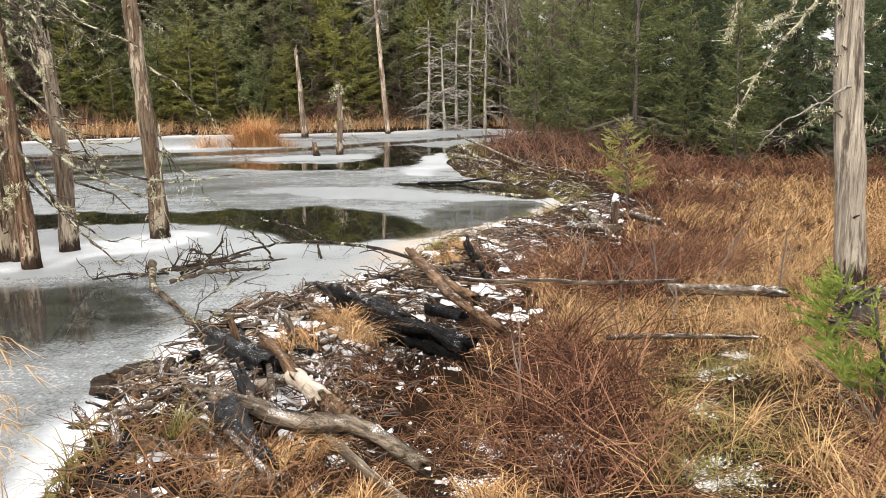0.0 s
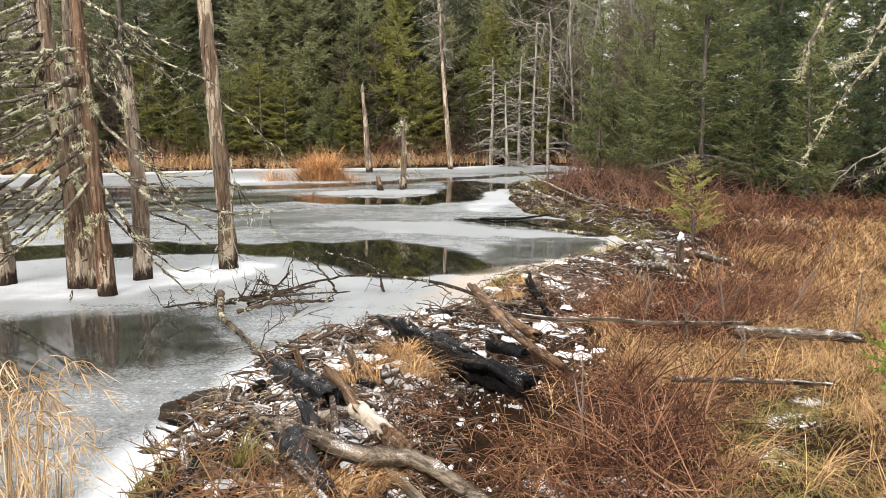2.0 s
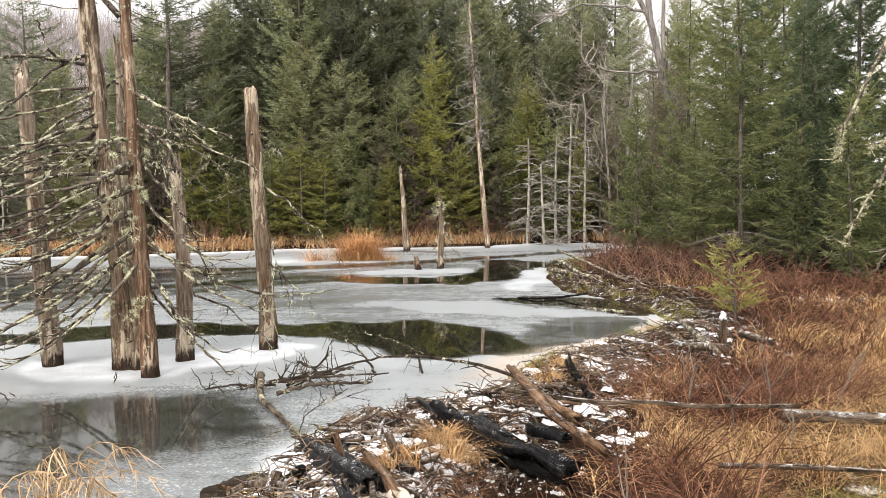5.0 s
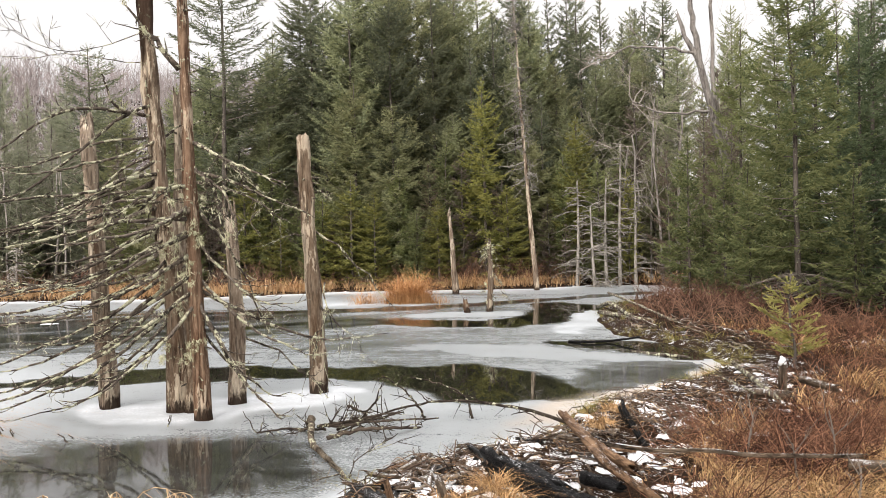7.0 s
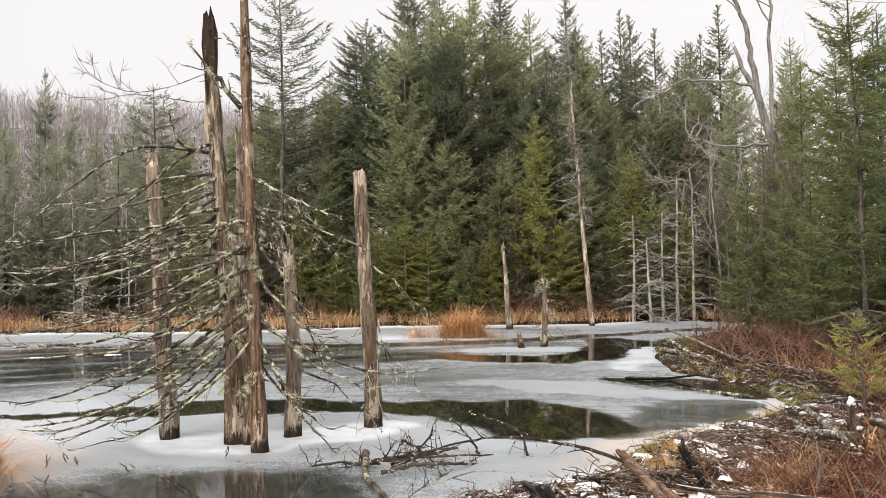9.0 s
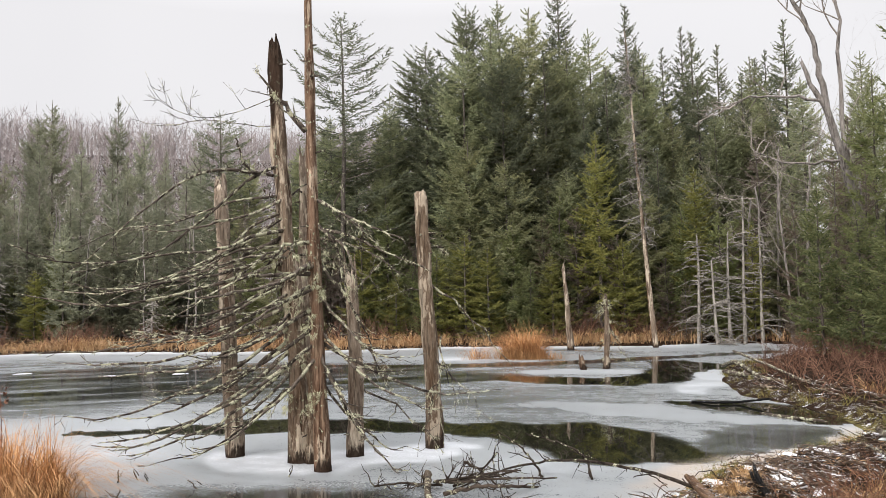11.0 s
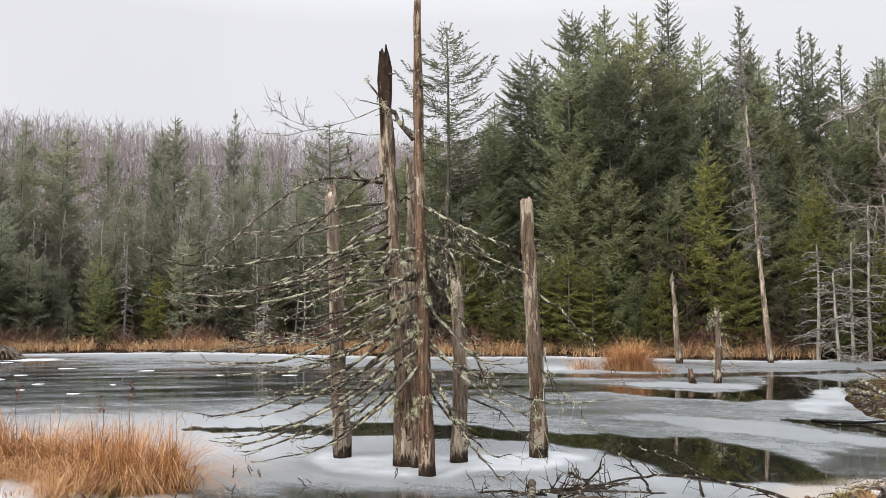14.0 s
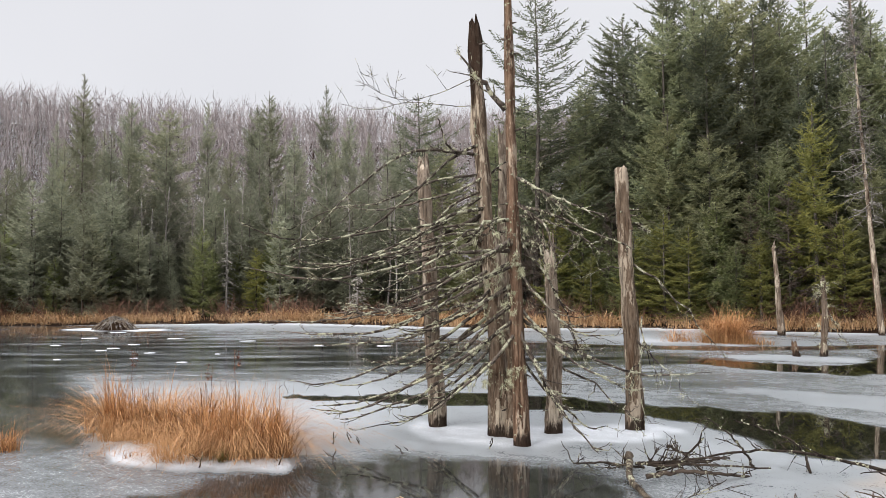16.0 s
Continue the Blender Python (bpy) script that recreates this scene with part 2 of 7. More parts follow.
M_GREEN_GRASS = blade_mat("green_marsh_grass", (0.0, (0.068, 0.065, 0.016)), (0.5, (0.153, 0.137, 0.040)), (1.0, (0.289, 0.238, 0.088)))
M_RUST = blade_mat("rusty_dead_stems", (0.0, (0.012, 0.006, 0.004)), (0.55, (0.13, 0.058, 0.032)), (1.0, (0.37, 0.21, 0.12)))
M_BRUSH = blade_mat("red_brown_brush_stems", (0.0, (0.006, 0.003, 0.0025)), (0.62, (0.085, 0.035, 0.023)), (1.0, (0.38, 0.20, 0.125)))
M_GREYTWIG = blade_mat("grey_twigs", (0.0, (0.05, 0.04, 0.035)), (0.5, (0.14, 0.115, 0.10)), (1.0, (0.28, 0.245, 0.215)))
M_THICKET = blade_mat("dark_thicket_stems", (0.0, (0.015, 0.009, 0.007)), (0.55, (0.105, 0.05, 0.034)), (1.0, (0.28, 0.165, 0.115)))
M_PALETWIG = blade_mat("pale_grey_twigs", (0.0, (0.12, 0.10, 0.085)), (0.5, (0.27, 0.235, 0.205)), (1.0, (0.46, 0.41, 0.37)))
M_FARBRUSH = blade_mat("far_brush_stems", (0.0, (0.04, 0.022, 0.017)), (0.5, (0.125, 0.066, 0.046)), (1.0, (0.26, 0.155, 0.11)))
M_DAMTWIG = blade_mat("dam_twig_bark", (0.0, (0.010, 0.007, 0.005)), (0.6, (0.05, 0.03, 0.022)), (1.0, (0.24, 0.175, 0.13)))
# greyish hardwood twigs, paled further: the hill's mist put into their colour
M_HILLTWIG = blade_mat("mist_paled_hill_twigs", (0.0, (0.20, 0.165, 0.16)), (0.5, (0.30, 0.255, 0.25)), (1.0, (0.43, 0.385, 0.38)))
M_LICHEN = blade_mat("pale_lichen", (0.0, (0.24, 0.24, 0.145)), (0.5, (0.46, 0.45, 0.295)), (1.0, (0.68, 0.66, 0.49)))


def ground_mat():
    m = Mat("marsh_and_dam_ground", 0.95, 0.05)
    soil = m.ramp(m.noise(7, 6), (0.3, (0.003, 0.002, 0.0015)), (0.5, (0.010, 0.0065, 0.0045)), (0.7, (0.034, 0.021, 0.013)))
    litter = m.ramp(m.noise(42, 4, rough=0.8), (0.35, (0.003, 0.002, 0.0015)), (0.68, (0.075, 0.04, 0.022)))
    c = m.mix(0.5, soil, litter)
    moss = m.math("ADD", m.attr("moss"), m.math("MULTIPLY", m.math("SUBTRACT", m.noise(4, 5), 0.5), 1.6))
    c = m.mix(m.step(moss, 0.55, 0.85, 0, 0.75), c, m.ramp(m.noise(30, 3), (0.3, (0.09, 0.08, 0.024)), (0.7, (0.26, 0.235, 0.085))))
    lump = m.math("ADD", m.math("MULTIPLY", m.noise(6.5, 4), 0.42), m.math("MULTIPLY", m.noise(48, 5, rough=0.75), 0.58))
    sn = m.math("ADD", m.attr("snow"), m.math("MULTIPLY", m.math("SUBTRACT", lump, 0.5), 3.6))
    mask = m.step(sn, 0.68, 0.80)
    m.color(m.mix(mask, c, SNOW))
    return m.bump(m.noise(24, 6), 0.9, 0.04).m


def ice_mat():
    m = Mat("pond_ice_and_water", 0.3, 0.5)
    level = m.attr("frost")
    streak = m.noise(0.55, 5, (0.55, 1.7, 1))
    fine = m.noise(30, 3, rough=0.8)
    comb = m.noise(1.9, 5, (0.30, 2.4, 1))
    mid = m.noise(4.5, 5)
    v = m.math("ADD", level, m.math("MULTIPLY", m.math("SUBTRACT", streak, 0.5), 0.24))
    v = m.math("ADD", v, m.math("MULTIPLY", m.math("SUBTRACT", mid, 0.5), 0.20))
    v = m.math("ADD", v, m.math("MULTIPLY", m.math("SUBTRACT", comb, 0.5), 0.13))
    v = m.math("ADD", v, m.math("MULTIPLY", m.math("SUBTRACT", fine, 0.5), 0.40))
    c = m.ramp(v, (0.20, (0.010, 0.010, 0.007)), (0.31, (0.035, 0.036, 0.034)), (0.42, (0.17, 0.183, 0.19)),
               (0.62, (0.31, 0.33, 0.345)), (0.78, (0.50, 0.52, 0.545)), (0.93, SNOW))
    silt = m.math("MULTIPLY", m.attr("silt"), m.step(m.noise(1.6, 4, (0.6, 1.4, 1)), 0.35, 0.6, 0.45, 1.0))
    m.color(m.mix(silt, c, m.ramp(fine, (0.3, (0.27, 0.225, 0.185)), (0.7, (0.46, 0.40, 0.345)))))
    r = m.ramp(v, (0.20, (0.015,) * 3), (0.33, (0.06,) * 3), (0.45, (0.24,) * 3), (0.65, (0.45,) * 3), (0.85, (0.85,) * 3))
    m.rough(r)
    return m.bump(m.math("MULTIPLY", m.noise(55, 2), m.step(v, 0.35, 0.7)), 0.25, 0.004).m


M_GROUND, M_ICE = ground_mat(), ice_mat()
m_ = Mat("packed_snow", 0.8, 0.2)
M_SNOW = m_.color(m_.ramp(m_.noise(16, 4), (0.3, (0.62, 0.63, 0.66)), (0.7, SNOW))).bump(m_.noise(24, 4), 0.4, 0.02).m


# ---------------------------------------------------------------- mesh helpers
class Buf:
    """Gathers vertices and faces of one mesh."""

    def __init__(self):
        self.v, self.tri, self.quad, self.n = [], [], [], 0

    def add(self, v, tri=None, quad=None):
        v = np.asarray(v, float).reshape(-1, 3)
        if tri is not None and len(tri):
            self.tri.append(np.asarray(tri, int) + self.n)
        if quad is not None and len(quad):
            self.quad.append(np.asarray(quad, int) + self.n)
        self.v.append(v)
        self.n += len(v)
        return self

    def mesh(self, name, material, smooth=False):
        v = np.concatenate(self.v) if self.v else np.zeros((0, 3))
        t = np.concatenate(self.tri) if self.tri else np.zeros((0, 3), int)
        q = np.concatenate(self.quad) if self.quad else np.zeros((0, 4), int)
        me = bpy.data.meshes.new(name)
        me.vertices.add(len(v))
        me.vertices.foreach_set("co", v.astype(np.float32).ravel())
        me.loops.add(t.size + q.size)
        me.loops.foreach_set("vertex_index", np.concatenate([t.ravel(), q.ravel()]).astype(np.int32))
        me.polygons.add(len(t) + len(q))
        me.polygons.foreach_set("loop_start", np.concatenate([np.arange(len(t)) * 3, t.size + np.arange(len(q)) * 4]).astype(np.int32))
        if smooth:
            me.polygons.foreach_set("use_smooth", np.ones(len(t) + len(q), bool))
        me.materials.append(material)
        me.update(calc_edges=True)
        me.validate()
        return me


def part(name, buf, material, parent=None, label="", smooth=False):
    """Links a Buf as one mesh object under a thing or a part."""
    ob = new(name, buf.mesh(name, material, smooth))
    ob.parent = parent
    return tagged(ob, label)


def unit(v):
    v = np.asarray(v, float)
    return v / np.maximum(np.linalg.norm(v, axis=-1, keepdims=True), 1e-9)


def tube(buf, path, radii, sides=6, rough=0.0, rng=None, ragged=0.0, cap=True):
    """A tapered, knobbly tube along a path, with closed ends."""
    path = np.asarray(path, float)
    k = len(path)
    radii = np.broadcast_to(np.asarray(radii, float), (k,))
    tan = unit(np.gradient(path, axis=0))
    ref = np.array([0.13, 0.31, 0.94]) if abs(unit(path[-1] - path[0])[2]) < 0.8 else np.array([0.95, 0.2, 0.1])
    u = unit(np.cross(tan, ref))
    w = np.cross(tan, u)
    a = np.arange(sides) * 2 * np.pi / sides
    r = radii[:, None] * np.ones(sides)
    if rough:
        lobes = 1 + rough * (rng.normal(size=(1, sides)) * 0.8 + rng.normal(size=(k, sides)) * 0.45)
        r = r * np.clip(lobes, 0.55, 1.6)
    v = path[:, None] + r[..., None] * (np.cos(a)[None, :, None] * u[:, None] + np.sin(a)[None, :, None] * w[:, None])
    if ragged:
        v[-1] += tan[-1] * (rng.random((sides, 1)) ** 2 * ragged)
        v[-1] = path[-1] + (v[-1] - path[-1]) * (1.0, 1.0, 1.0)
    i, j = np.meshgrid(np.arange(k - 1), np.arange(sides), indexing="ij")
    a0, a1 = i * sides + j, i * sides + (j + 1) % sides
    quad = np.stack([a0, a1, a1 + sides, a0 + sides], -1).reshape(-1, 4)
    verts, tri = v.reshape(-1, 3), []
    if cap:
        n = len(verts)
        tip = path[-1] - tan[-1] * (ragged * 0.5)
        verts = np.concatenate([verts, [path[0], tip]])
        ring = np.arange(sides)
        tri = np.concatenate([np.stack([np.full(sides, n), (ring + 1) % sides, ring], -1),
                              np.stack([np.full(sides, n + 1), (k - 1) * sides + ring, (k - 1) * sides + (ring + 1) % sides], -1)])
    buf.add(verts, tri, quad)


def bent(a, b, sag=0.0, wob=0.0, n=8, rng=None):
    """Points from a to b with a sag (down is positive) and a wobble."""
    s = np.linspace(0, 1, n)[:, None]
    p = np.asarray(a, float) * (1 - s) + np.asarray(b, float) * s
    p[:, 2] -= sag * 4 * (s * (1 - s))[:, 0]
    if wob:
        d = rng.normal(size=(n, 3)) * wob
        d[0] = d[-1] = 0
        p += d
    return p


def blades(buf, base, height, lean, az, width, curl=1.0):
    """Grass blades: three tapering segments each, bending over towards az."""
    n = len(base)
    out = np.stack([np.sin(az), np.cos(az), np.zeros(n)], -1)
    side = np.stack([np.cos(az), -np.sin(az), np.zeros(n)], -1) * width[:, None] * 0.5
    rows = []
    for s, wd in ((0.0, 1.0), (0.4, 0.85), (0.75, 0.55)):
        c = base + out * (lean * height * s ** (1 + curl))[:, None]
        c[:, 2] += height * (s - 0.28 * np.minimum(lean, 1.6) * s ** 2.4)
        rows += [c - side * wd, c + side * wd]
    tip = base + out * (lean * height)[:, None]
    tip[:, 2] += height * (1 - 0.42 * np.minimum(lean, 1.9))
    v = np.stack(rows + [tip], 1)
    o = np.arange(n)[:, None] * 7
    quad = np.concatenate([o + (0, 1, 3, 2), o + (2, 3, 5, 4)])
    buf.add(v, o + (4, 5, 6), quad)


def flakes(buf, base, direction, length, width, rng, fold=0.35):
    """Leaf-like needle sprays: two folded triangles each."""
    n = len(base)
    d = unit(direction)
    ref = unit(np.array([0, 0, 1.0]) + rng.normal(size=(n, 3)) * 0.75)
    side = unit(np.cross(d, ref)) * (width * 0.5)[:, None]
    mid = base + d * (length * 0.45)[:, None]
    drop = np.cross(side, d) * fold
    tip = base + d * length[:, None]
    v = np.stack([base, mid + side + drop, tip, mid - side + drop], 1)
    o = np.arange(n)[:, None] * 4
    buf.add(v, np.concatenate([o + (0, 1, 2), o + (0, 2, 3)]))


def sprigs(buf, base, direction, length, width, rng, roll=0.9):
    """Thin tapering needle twigs: one triangle each."""
    n = len(base)
    d = unit(direction)
    ref = unit(np.array([0, 0, 1.0]) + rng.normal(size=(n, 3)) * roll)
    side = unit(np.cross(d, ref)) * (np.broadcast_to(width, (n,)) * 0.5)[:, None]
    v = np.stack([base - side, base + side, base + d * np.broadcast_to(length, (n,))[:, None]], 1)
    buf.add(v, np.arange(3 * n).reshape(n, 3))


def thing(name, at, label, category, group="", kind="", turn=0.0):
    ob = new(name)
    ob.matrix_basis = pose(at[0], at[1], at[2], 0, 0, turn)
    ob.empty_display_size = 0.2
    return tagged(ob, label, category, group, kind)


# ---------------------------------------------------------------- ground and pond
DAM = [(-1.2, 0.6), (-1.75, 2.2), (-2.06, 3.75), (-2.12, 4.6), (-1.98, 5.6), (-1.95, 6.4), (-1.6, 7.0), (-1.1, 7.6), (-0.53, 8.57),
       (-0.17, 9.9), (0.36, 10.46), (0.97, 11.3), (2.1, 13.2), (1.95, 15.2), (1.25, 16.7), (0.5, 17.9), (0.16, 21.0), (0.4, 25.8), (2.6, 31.0)]
BANK = [(4.6, 34.5), (4.0, 37.6), (0.2, 39.4), (-2.4, 37.0), (-7.0, 36.6), (-12.0, 36.6), (-15.3, 34.6), (-19.0, 33.2), (-24.0, 32.7),
        (-30.0, 32.8), (-34.0, 30.8), (-38.4, 27.2), (-43.5, 22.6), (-52.0, 14.0), (-54.0, -2.0), (-34.0, -14.0), (-9.0, -9.0), (-2.6, -3.0)]
SHORE = np.array(DAM + BANK, float)


def to_line(p, pts):
    """Distance from points p (n, 2) to a polyline, and how far along it (0 to 1)."""
    best, along = np.full(len(p), 1e9), np.zeros(len(p))
    pts = np.asarray(pts, float)
    for i in range(len(pts) - 1):
        a, d = pts[i], pts[i + 1] - pts[i]
        s = np.clip(((p - a) @ d) / (d @ d), 0, 1)
        dist = np.linalg.norm(p - (a + s[:, None] * d), axis=1)
        near = dist < best
        best[near], along[near] = dist[near], (i + s[near]) / (len(pts) - 1)
    return best, along


def in_pond(p):
    inside = np.zeros(len(p), bool)
    x, y = p[:, 0], p[:, 1]
    q = np.roll(SHORE, 1, axis=0)
    for (x0, y0), (x1, y1) in zip(SHORE, q):
        if y0 != y1:
            inside ^= ((y0 > y) != (y1 > y)) & (x < (x1 - x0) * (y - y0) / (y1 - y0) + x0)
    return inside


def ripple(p, scale, seed=0.0):
    """Cheap smooth unevenness from sines, between about -1 and 1."""
    x, y = p[:, 0] * scale + seed, p[:, 1] * scale - seed
    return (np.sin(x * 1.7 + 1.3 * np.sin(y * 1.1 + seed)) + np.sin(y * 2.3 + 1.7 * np.sin(x * 0.9)) + np.sin((x + y) * 3.1 + np.sin(x * 2.7))) / 3


def smooth(x, a, b):
    s = np.clip((x - a) / (b - a), 0, 1)
    return s * s * (3 - 2 * s)


def ground_z(p):
    """Height of the ground: pond bed, dam, lower meadow, wooded banks and the hill behind."""
    p = np.asarray(p, float).reshape(-1, 2)
    edge, _ = to_line(p, np.vstack([SHORE, SHORE[:1]]))
    dam, along = to_line(p, DAM)
    wet = in_pond(p)
    z = np.where(wet, -0.55 * smooth(edge, 0.0, 1.2), 0.0)
    out = np.where(wet, 0.0, edge)
    low = -0.16 + 0.40 * smooth(p[:, 1], 11, 20)
    far = smooth(p[:, 1] + np.abs(p[:, 0]) * 0.35, 24, 34)
    crest = (0.34 - 0.21 * smooth(p[:, 1], 4.6, 8.0) + 0.04 * ripple(p, 1.3)) * (1 - far) + 0.10 * far
    near_dam = smooth(out, 0.0, 0.35) * (1 - smooth(out, 0.75, 2.1))
    bank = 0.12 + 0.25 * smooth(out, 2, 9)
    land = (crest * near_dam + low * smooth(out, 0.5, 2.0)) * (1 - far) + far * bank * smooth(out, 0, 0.8)
    z = np.where(wet, z, land + 0.05 * ripple(p, 2.1, 3.0) * smooth(out, 0.2, 1.0))
    # the wooded hill beyond the left shore and gentler ground elsewhere
    r = np.linalg.norm(p, axis=1)
    hill = smooth(r, 72, 150) * 25 * smooth(-p[:, 0] + 0.25 * p[:, 1], 10, 70)
    return z + hill + smooth(r, 60, 160) * 4


def polar(rings, angles):
    """A sheet of rings round the origin; rings and angles grow as needed."""
    r, a = np.meshgrid(rings, angles, indexing="ij")
    p = np.stack([-np.sin(a) * r, np.cos(a) * r], -1).reshape(-1, 2)
    k, n = len(rings), len(angles)
    i, j = np.meshgrid(np.arange(k - 1), np.arange(n), indexing="ij")
    quad = np.stack([i * n + j, (i + 1) * n + j, (i + 1) * n + (j + 1) % n, i * n + (j + 1) % n], -1).reshape(-1, 4)
    return p, quad


angles = np.radians(np.concatenate([np.arange(-38, 72, 0.45), np.arange(72, 322, 5.0)]))
p, quad = polar(np.concatenate([[0.0005, 0.4, 0.9, 1.4], np.geomspace(1.8, 130, 200), np.arange(132, 166, 2.0), [190, 240, 400, 900, 2500]]), angles)
p = p + (0.37, -0.45)
buf = Buf().add(np.column_stack([p, ground_z(p)]), None, quad)
ground = part("ground", buf, M_GROUND, smooth=True)
tagged(ground, "brown marsh ground with snow patches round the pond", "ground", kind="structure")
dam, along = to_line(p, DAM)
wet = in_pond(p)
snow = np.where(p[:, 1] < 14, (0.66 - 0.17 * smooth(p[:, 1], 5.5, 7.5) - 0.26 * (1 - smooth(p[:, 1], 3.5, 4.3))) * (1 - smooth(dam, 1.2, 2.2)), 0.46 * (1 - smooth(dam, 0.6, 1.5)))
for x, y, rad in ((1.55, 4.1, 0.45), (2.1, 5.6, 0.35), (1.75, 5.0, 0.3), (0.3, 3.1, 0.7), (0.4, 3.55, 0.5), (0.8, 3.15, 0.55), (1.15, 3.45, 0.45), (1.0, 3.3, 0.5), (0.8, 4.4, 0.4), (5.5, 15.5, 1.5), (2.4, 6.1, 0.3), (0.25, 4.45, 0.35), (0.6, 4.25, 0.3), (0.15, 3.95, 0.35)):
    snow = np.maximum(snow, 0.72 * (1 - smooth(np.hypot(p[:, 0] - x, p[:, 1] - y), 0, rad * 1.5)))
snow = np.where(wet, 0, snow * (1 - 0.3 * (1 - smooth(p[:, 1], 3.2, 4.0)) * (1 - smooth(p[:, 0], -0.7, -0.3))))
hilly = smooth(np.linalg.norm(p, axis=1), 62, 80)
# snow mask also spread over the hill, to pale its ground like haze
snow = np.maximum(snow, 0.55 * hilly)
snow = np.where(p[:, 1] > 28, np.maximum(snow, 0.62 * (1 - smooth(to_line(p, BANK)[0], 0, 0.7))), snow)
moss = (1 - smooth(dam, 0.05, 0.5)) * (0.78 - 0.3 * smooth(p[:, 1], 14, 16))
moss = np.maximum(moss, 0.5 * smooth(p[:, 1], 14.5, 16) * (1 - smooth(dam, 0.3, 0.9)))
for x, y, rad in ((1.8, 5.2, 0.9), (1.5, 16.6, 0.8), (2.3, 12.4, 0.8)):
    moss = np.maximum(moss, 0.62 * (1 - smooth(np.hypot(p[:, 0] - x, p[:, 1] - y), 0, rad)))
for name, values in (("snow", snow), ("moss", moss)):
    ground.data.attributes.new(name, "FLOAT", "POINT").data.foreach_set("value", values.astype(np.float32))


def capsule(p, line, inner=0.65, outer=1.42):
    """1 inside a chain of discs (x, y, radius), falling to 0 over half a radius outside."""
    p = p + 0.30 * np.column_stack([ripple(p, 0.9, 1.0), ripple(p, 0.8, 5.0)]) + 0.12 * np.column_stack([ripple(p, 2.9, 2.0), ripple(p, 3.3, 7.0)])
    best = np.full(len(p), 1e9)
    for (x0, y0, r0), (x1, y1, r1) in zip(line[:-1], line[1:]):
        a, d = np.array([x0, y0]), np.array([x1 - x0, y1 - y0])
        s = np.clip(((p - a) @ d) / (d @ d), 0, 1)
        best = np.minimum(best, np.linalg.norm(p - (a + s[:, None] * d), axis=1) / (r0 + (r1 - r0) * s))
    return 1 - smooth(best, inner, outer)


OPEN_BAND = [(-10.4, 10.9, 0.15), (-8.6, 11.7, 0.55), (-7.4, 12.1, 0.7), (-5.5, 12.5, 0.65), (-3.9, 12.7, 0.65), (-2.6, 12.4, 1.0), (-1.4, 11.4, 1.15), (-0.4, 10.9, 0.55)]
OPEN_FRONT = [(-5.0, 1.0, 1.8), (-5.45, 4.3, 1.75), (-5.15, 6.0, 1.65), (-4.2, 6.7, 1.3), (-3.4, 6.95, 0.6)]
OPEN_FAR = [(-44.0, 21.0, 5.0), (-30.0, 16.5, 7.0), (-22.0, 13.6, 5.6), (-18.6, 17.2, 6.6), (-14.8, 20.0, 5.6), (-10.5, 21.0, 3.4), (-7.0, 21.6, 1.6)]
OPEN_LEFT = [(-27.0, 11.0, 2.6), (-19.5, 9.2, 1.8), (-14.0, 7.4, 1.5), (-11.2, 6.0, 1.0), (-10.0, 5.6, 0.5)]
OPEN_INLET = [(-0.8, 16.6, 0.22), (0.4, 16.2, 0.5), (1.2, 15.3, 0.65), (1.65, 14.5, 0.45)]
OPEN_CHANNEL = [(-5.4, 21.2, 0.5), (-2.4, 20.4, 0.8), (-1.0, 22.2, 1.2), (-0.6, 25.2, 1.2), (-1.4, 27.2, 0.7)]
OPEN_SHADE = [(-14.0, 24.2, 0.6), (-8.5, 25.2, 0.8), (-5.6, 26.2, 0.7), (-2.6, 28.5, 0.6), (2.0, 32.5, 0.5)]
OPEN_OVAL = [(0.2, 11.7, 0.55), (0.6, 12.5, 0.85), (1.0, 13.3, 0.65)]
SNOW_SNAGS = [(-6.4, 9.35, 0.55), (-5.2, 9.5, 0.8), (-3.8, 10.6, 0.55)]
SNOW_SWIRL = [(-3.2, 15.7, 0.5), (-1.6, 15.3, 0.85), (0.0, 14.6, 0.4), (1.2, 14.0, 0.3)]
SNOW_INLET = [(-0.6, 18.6, 0.4), (-0.2, 20.2, 0.45), (0.1, 24.0, 0.5)]
SNOW_STUMP = [(-4.9, 23.3, 0.7), (-2.7, 23.5, 0.8)]
SNOW_TUSSOCK = [(-9.3, 6.3, 0.34), (-8.2, 6.05, 0.42), (-7.1, 6.3, 0.46)]
DULL_LEFT = [(-9.6, 4.2, 1.6), (-7.6, 5.2, 0.9)]
SNOW_ISLAND = [(-9.6, 28.2, 0.9), (-6.6, 28.2, 0.9)]
SNOW_LODGE = [(-36.0, 22.9, 0.9), (-32.6, 24.0, 0.9)]

p, quad = polar(np.geomspace(1.5, 75, 260), np.radians(np.concatenate([np.arange(-20, 72, 0.3), np.arange(72, 342, 6.0)])))
level = 0.52 - 0.06 * smooth(p[:, 1], 11, 14) * (1 - smooth(p[:, 1], 25, 29))
level -= 0.07 * (1 - smooth(p[:, 1], 3.5, 5.0))
level += 0.05 * smooth(p[:, 1], 7.5, 9.0) * (1 - smooth(p[:, 1], 11, 13))
level += 0.06 * ripple(p, 0.35, 1.0) + 0.04 * smooth(-p[:, 0], 5, 9) - 0.13 * (1 - smooth(p[:, 1], 5.5, 9.0)) * smooth(p[:, 0], -6, -4)
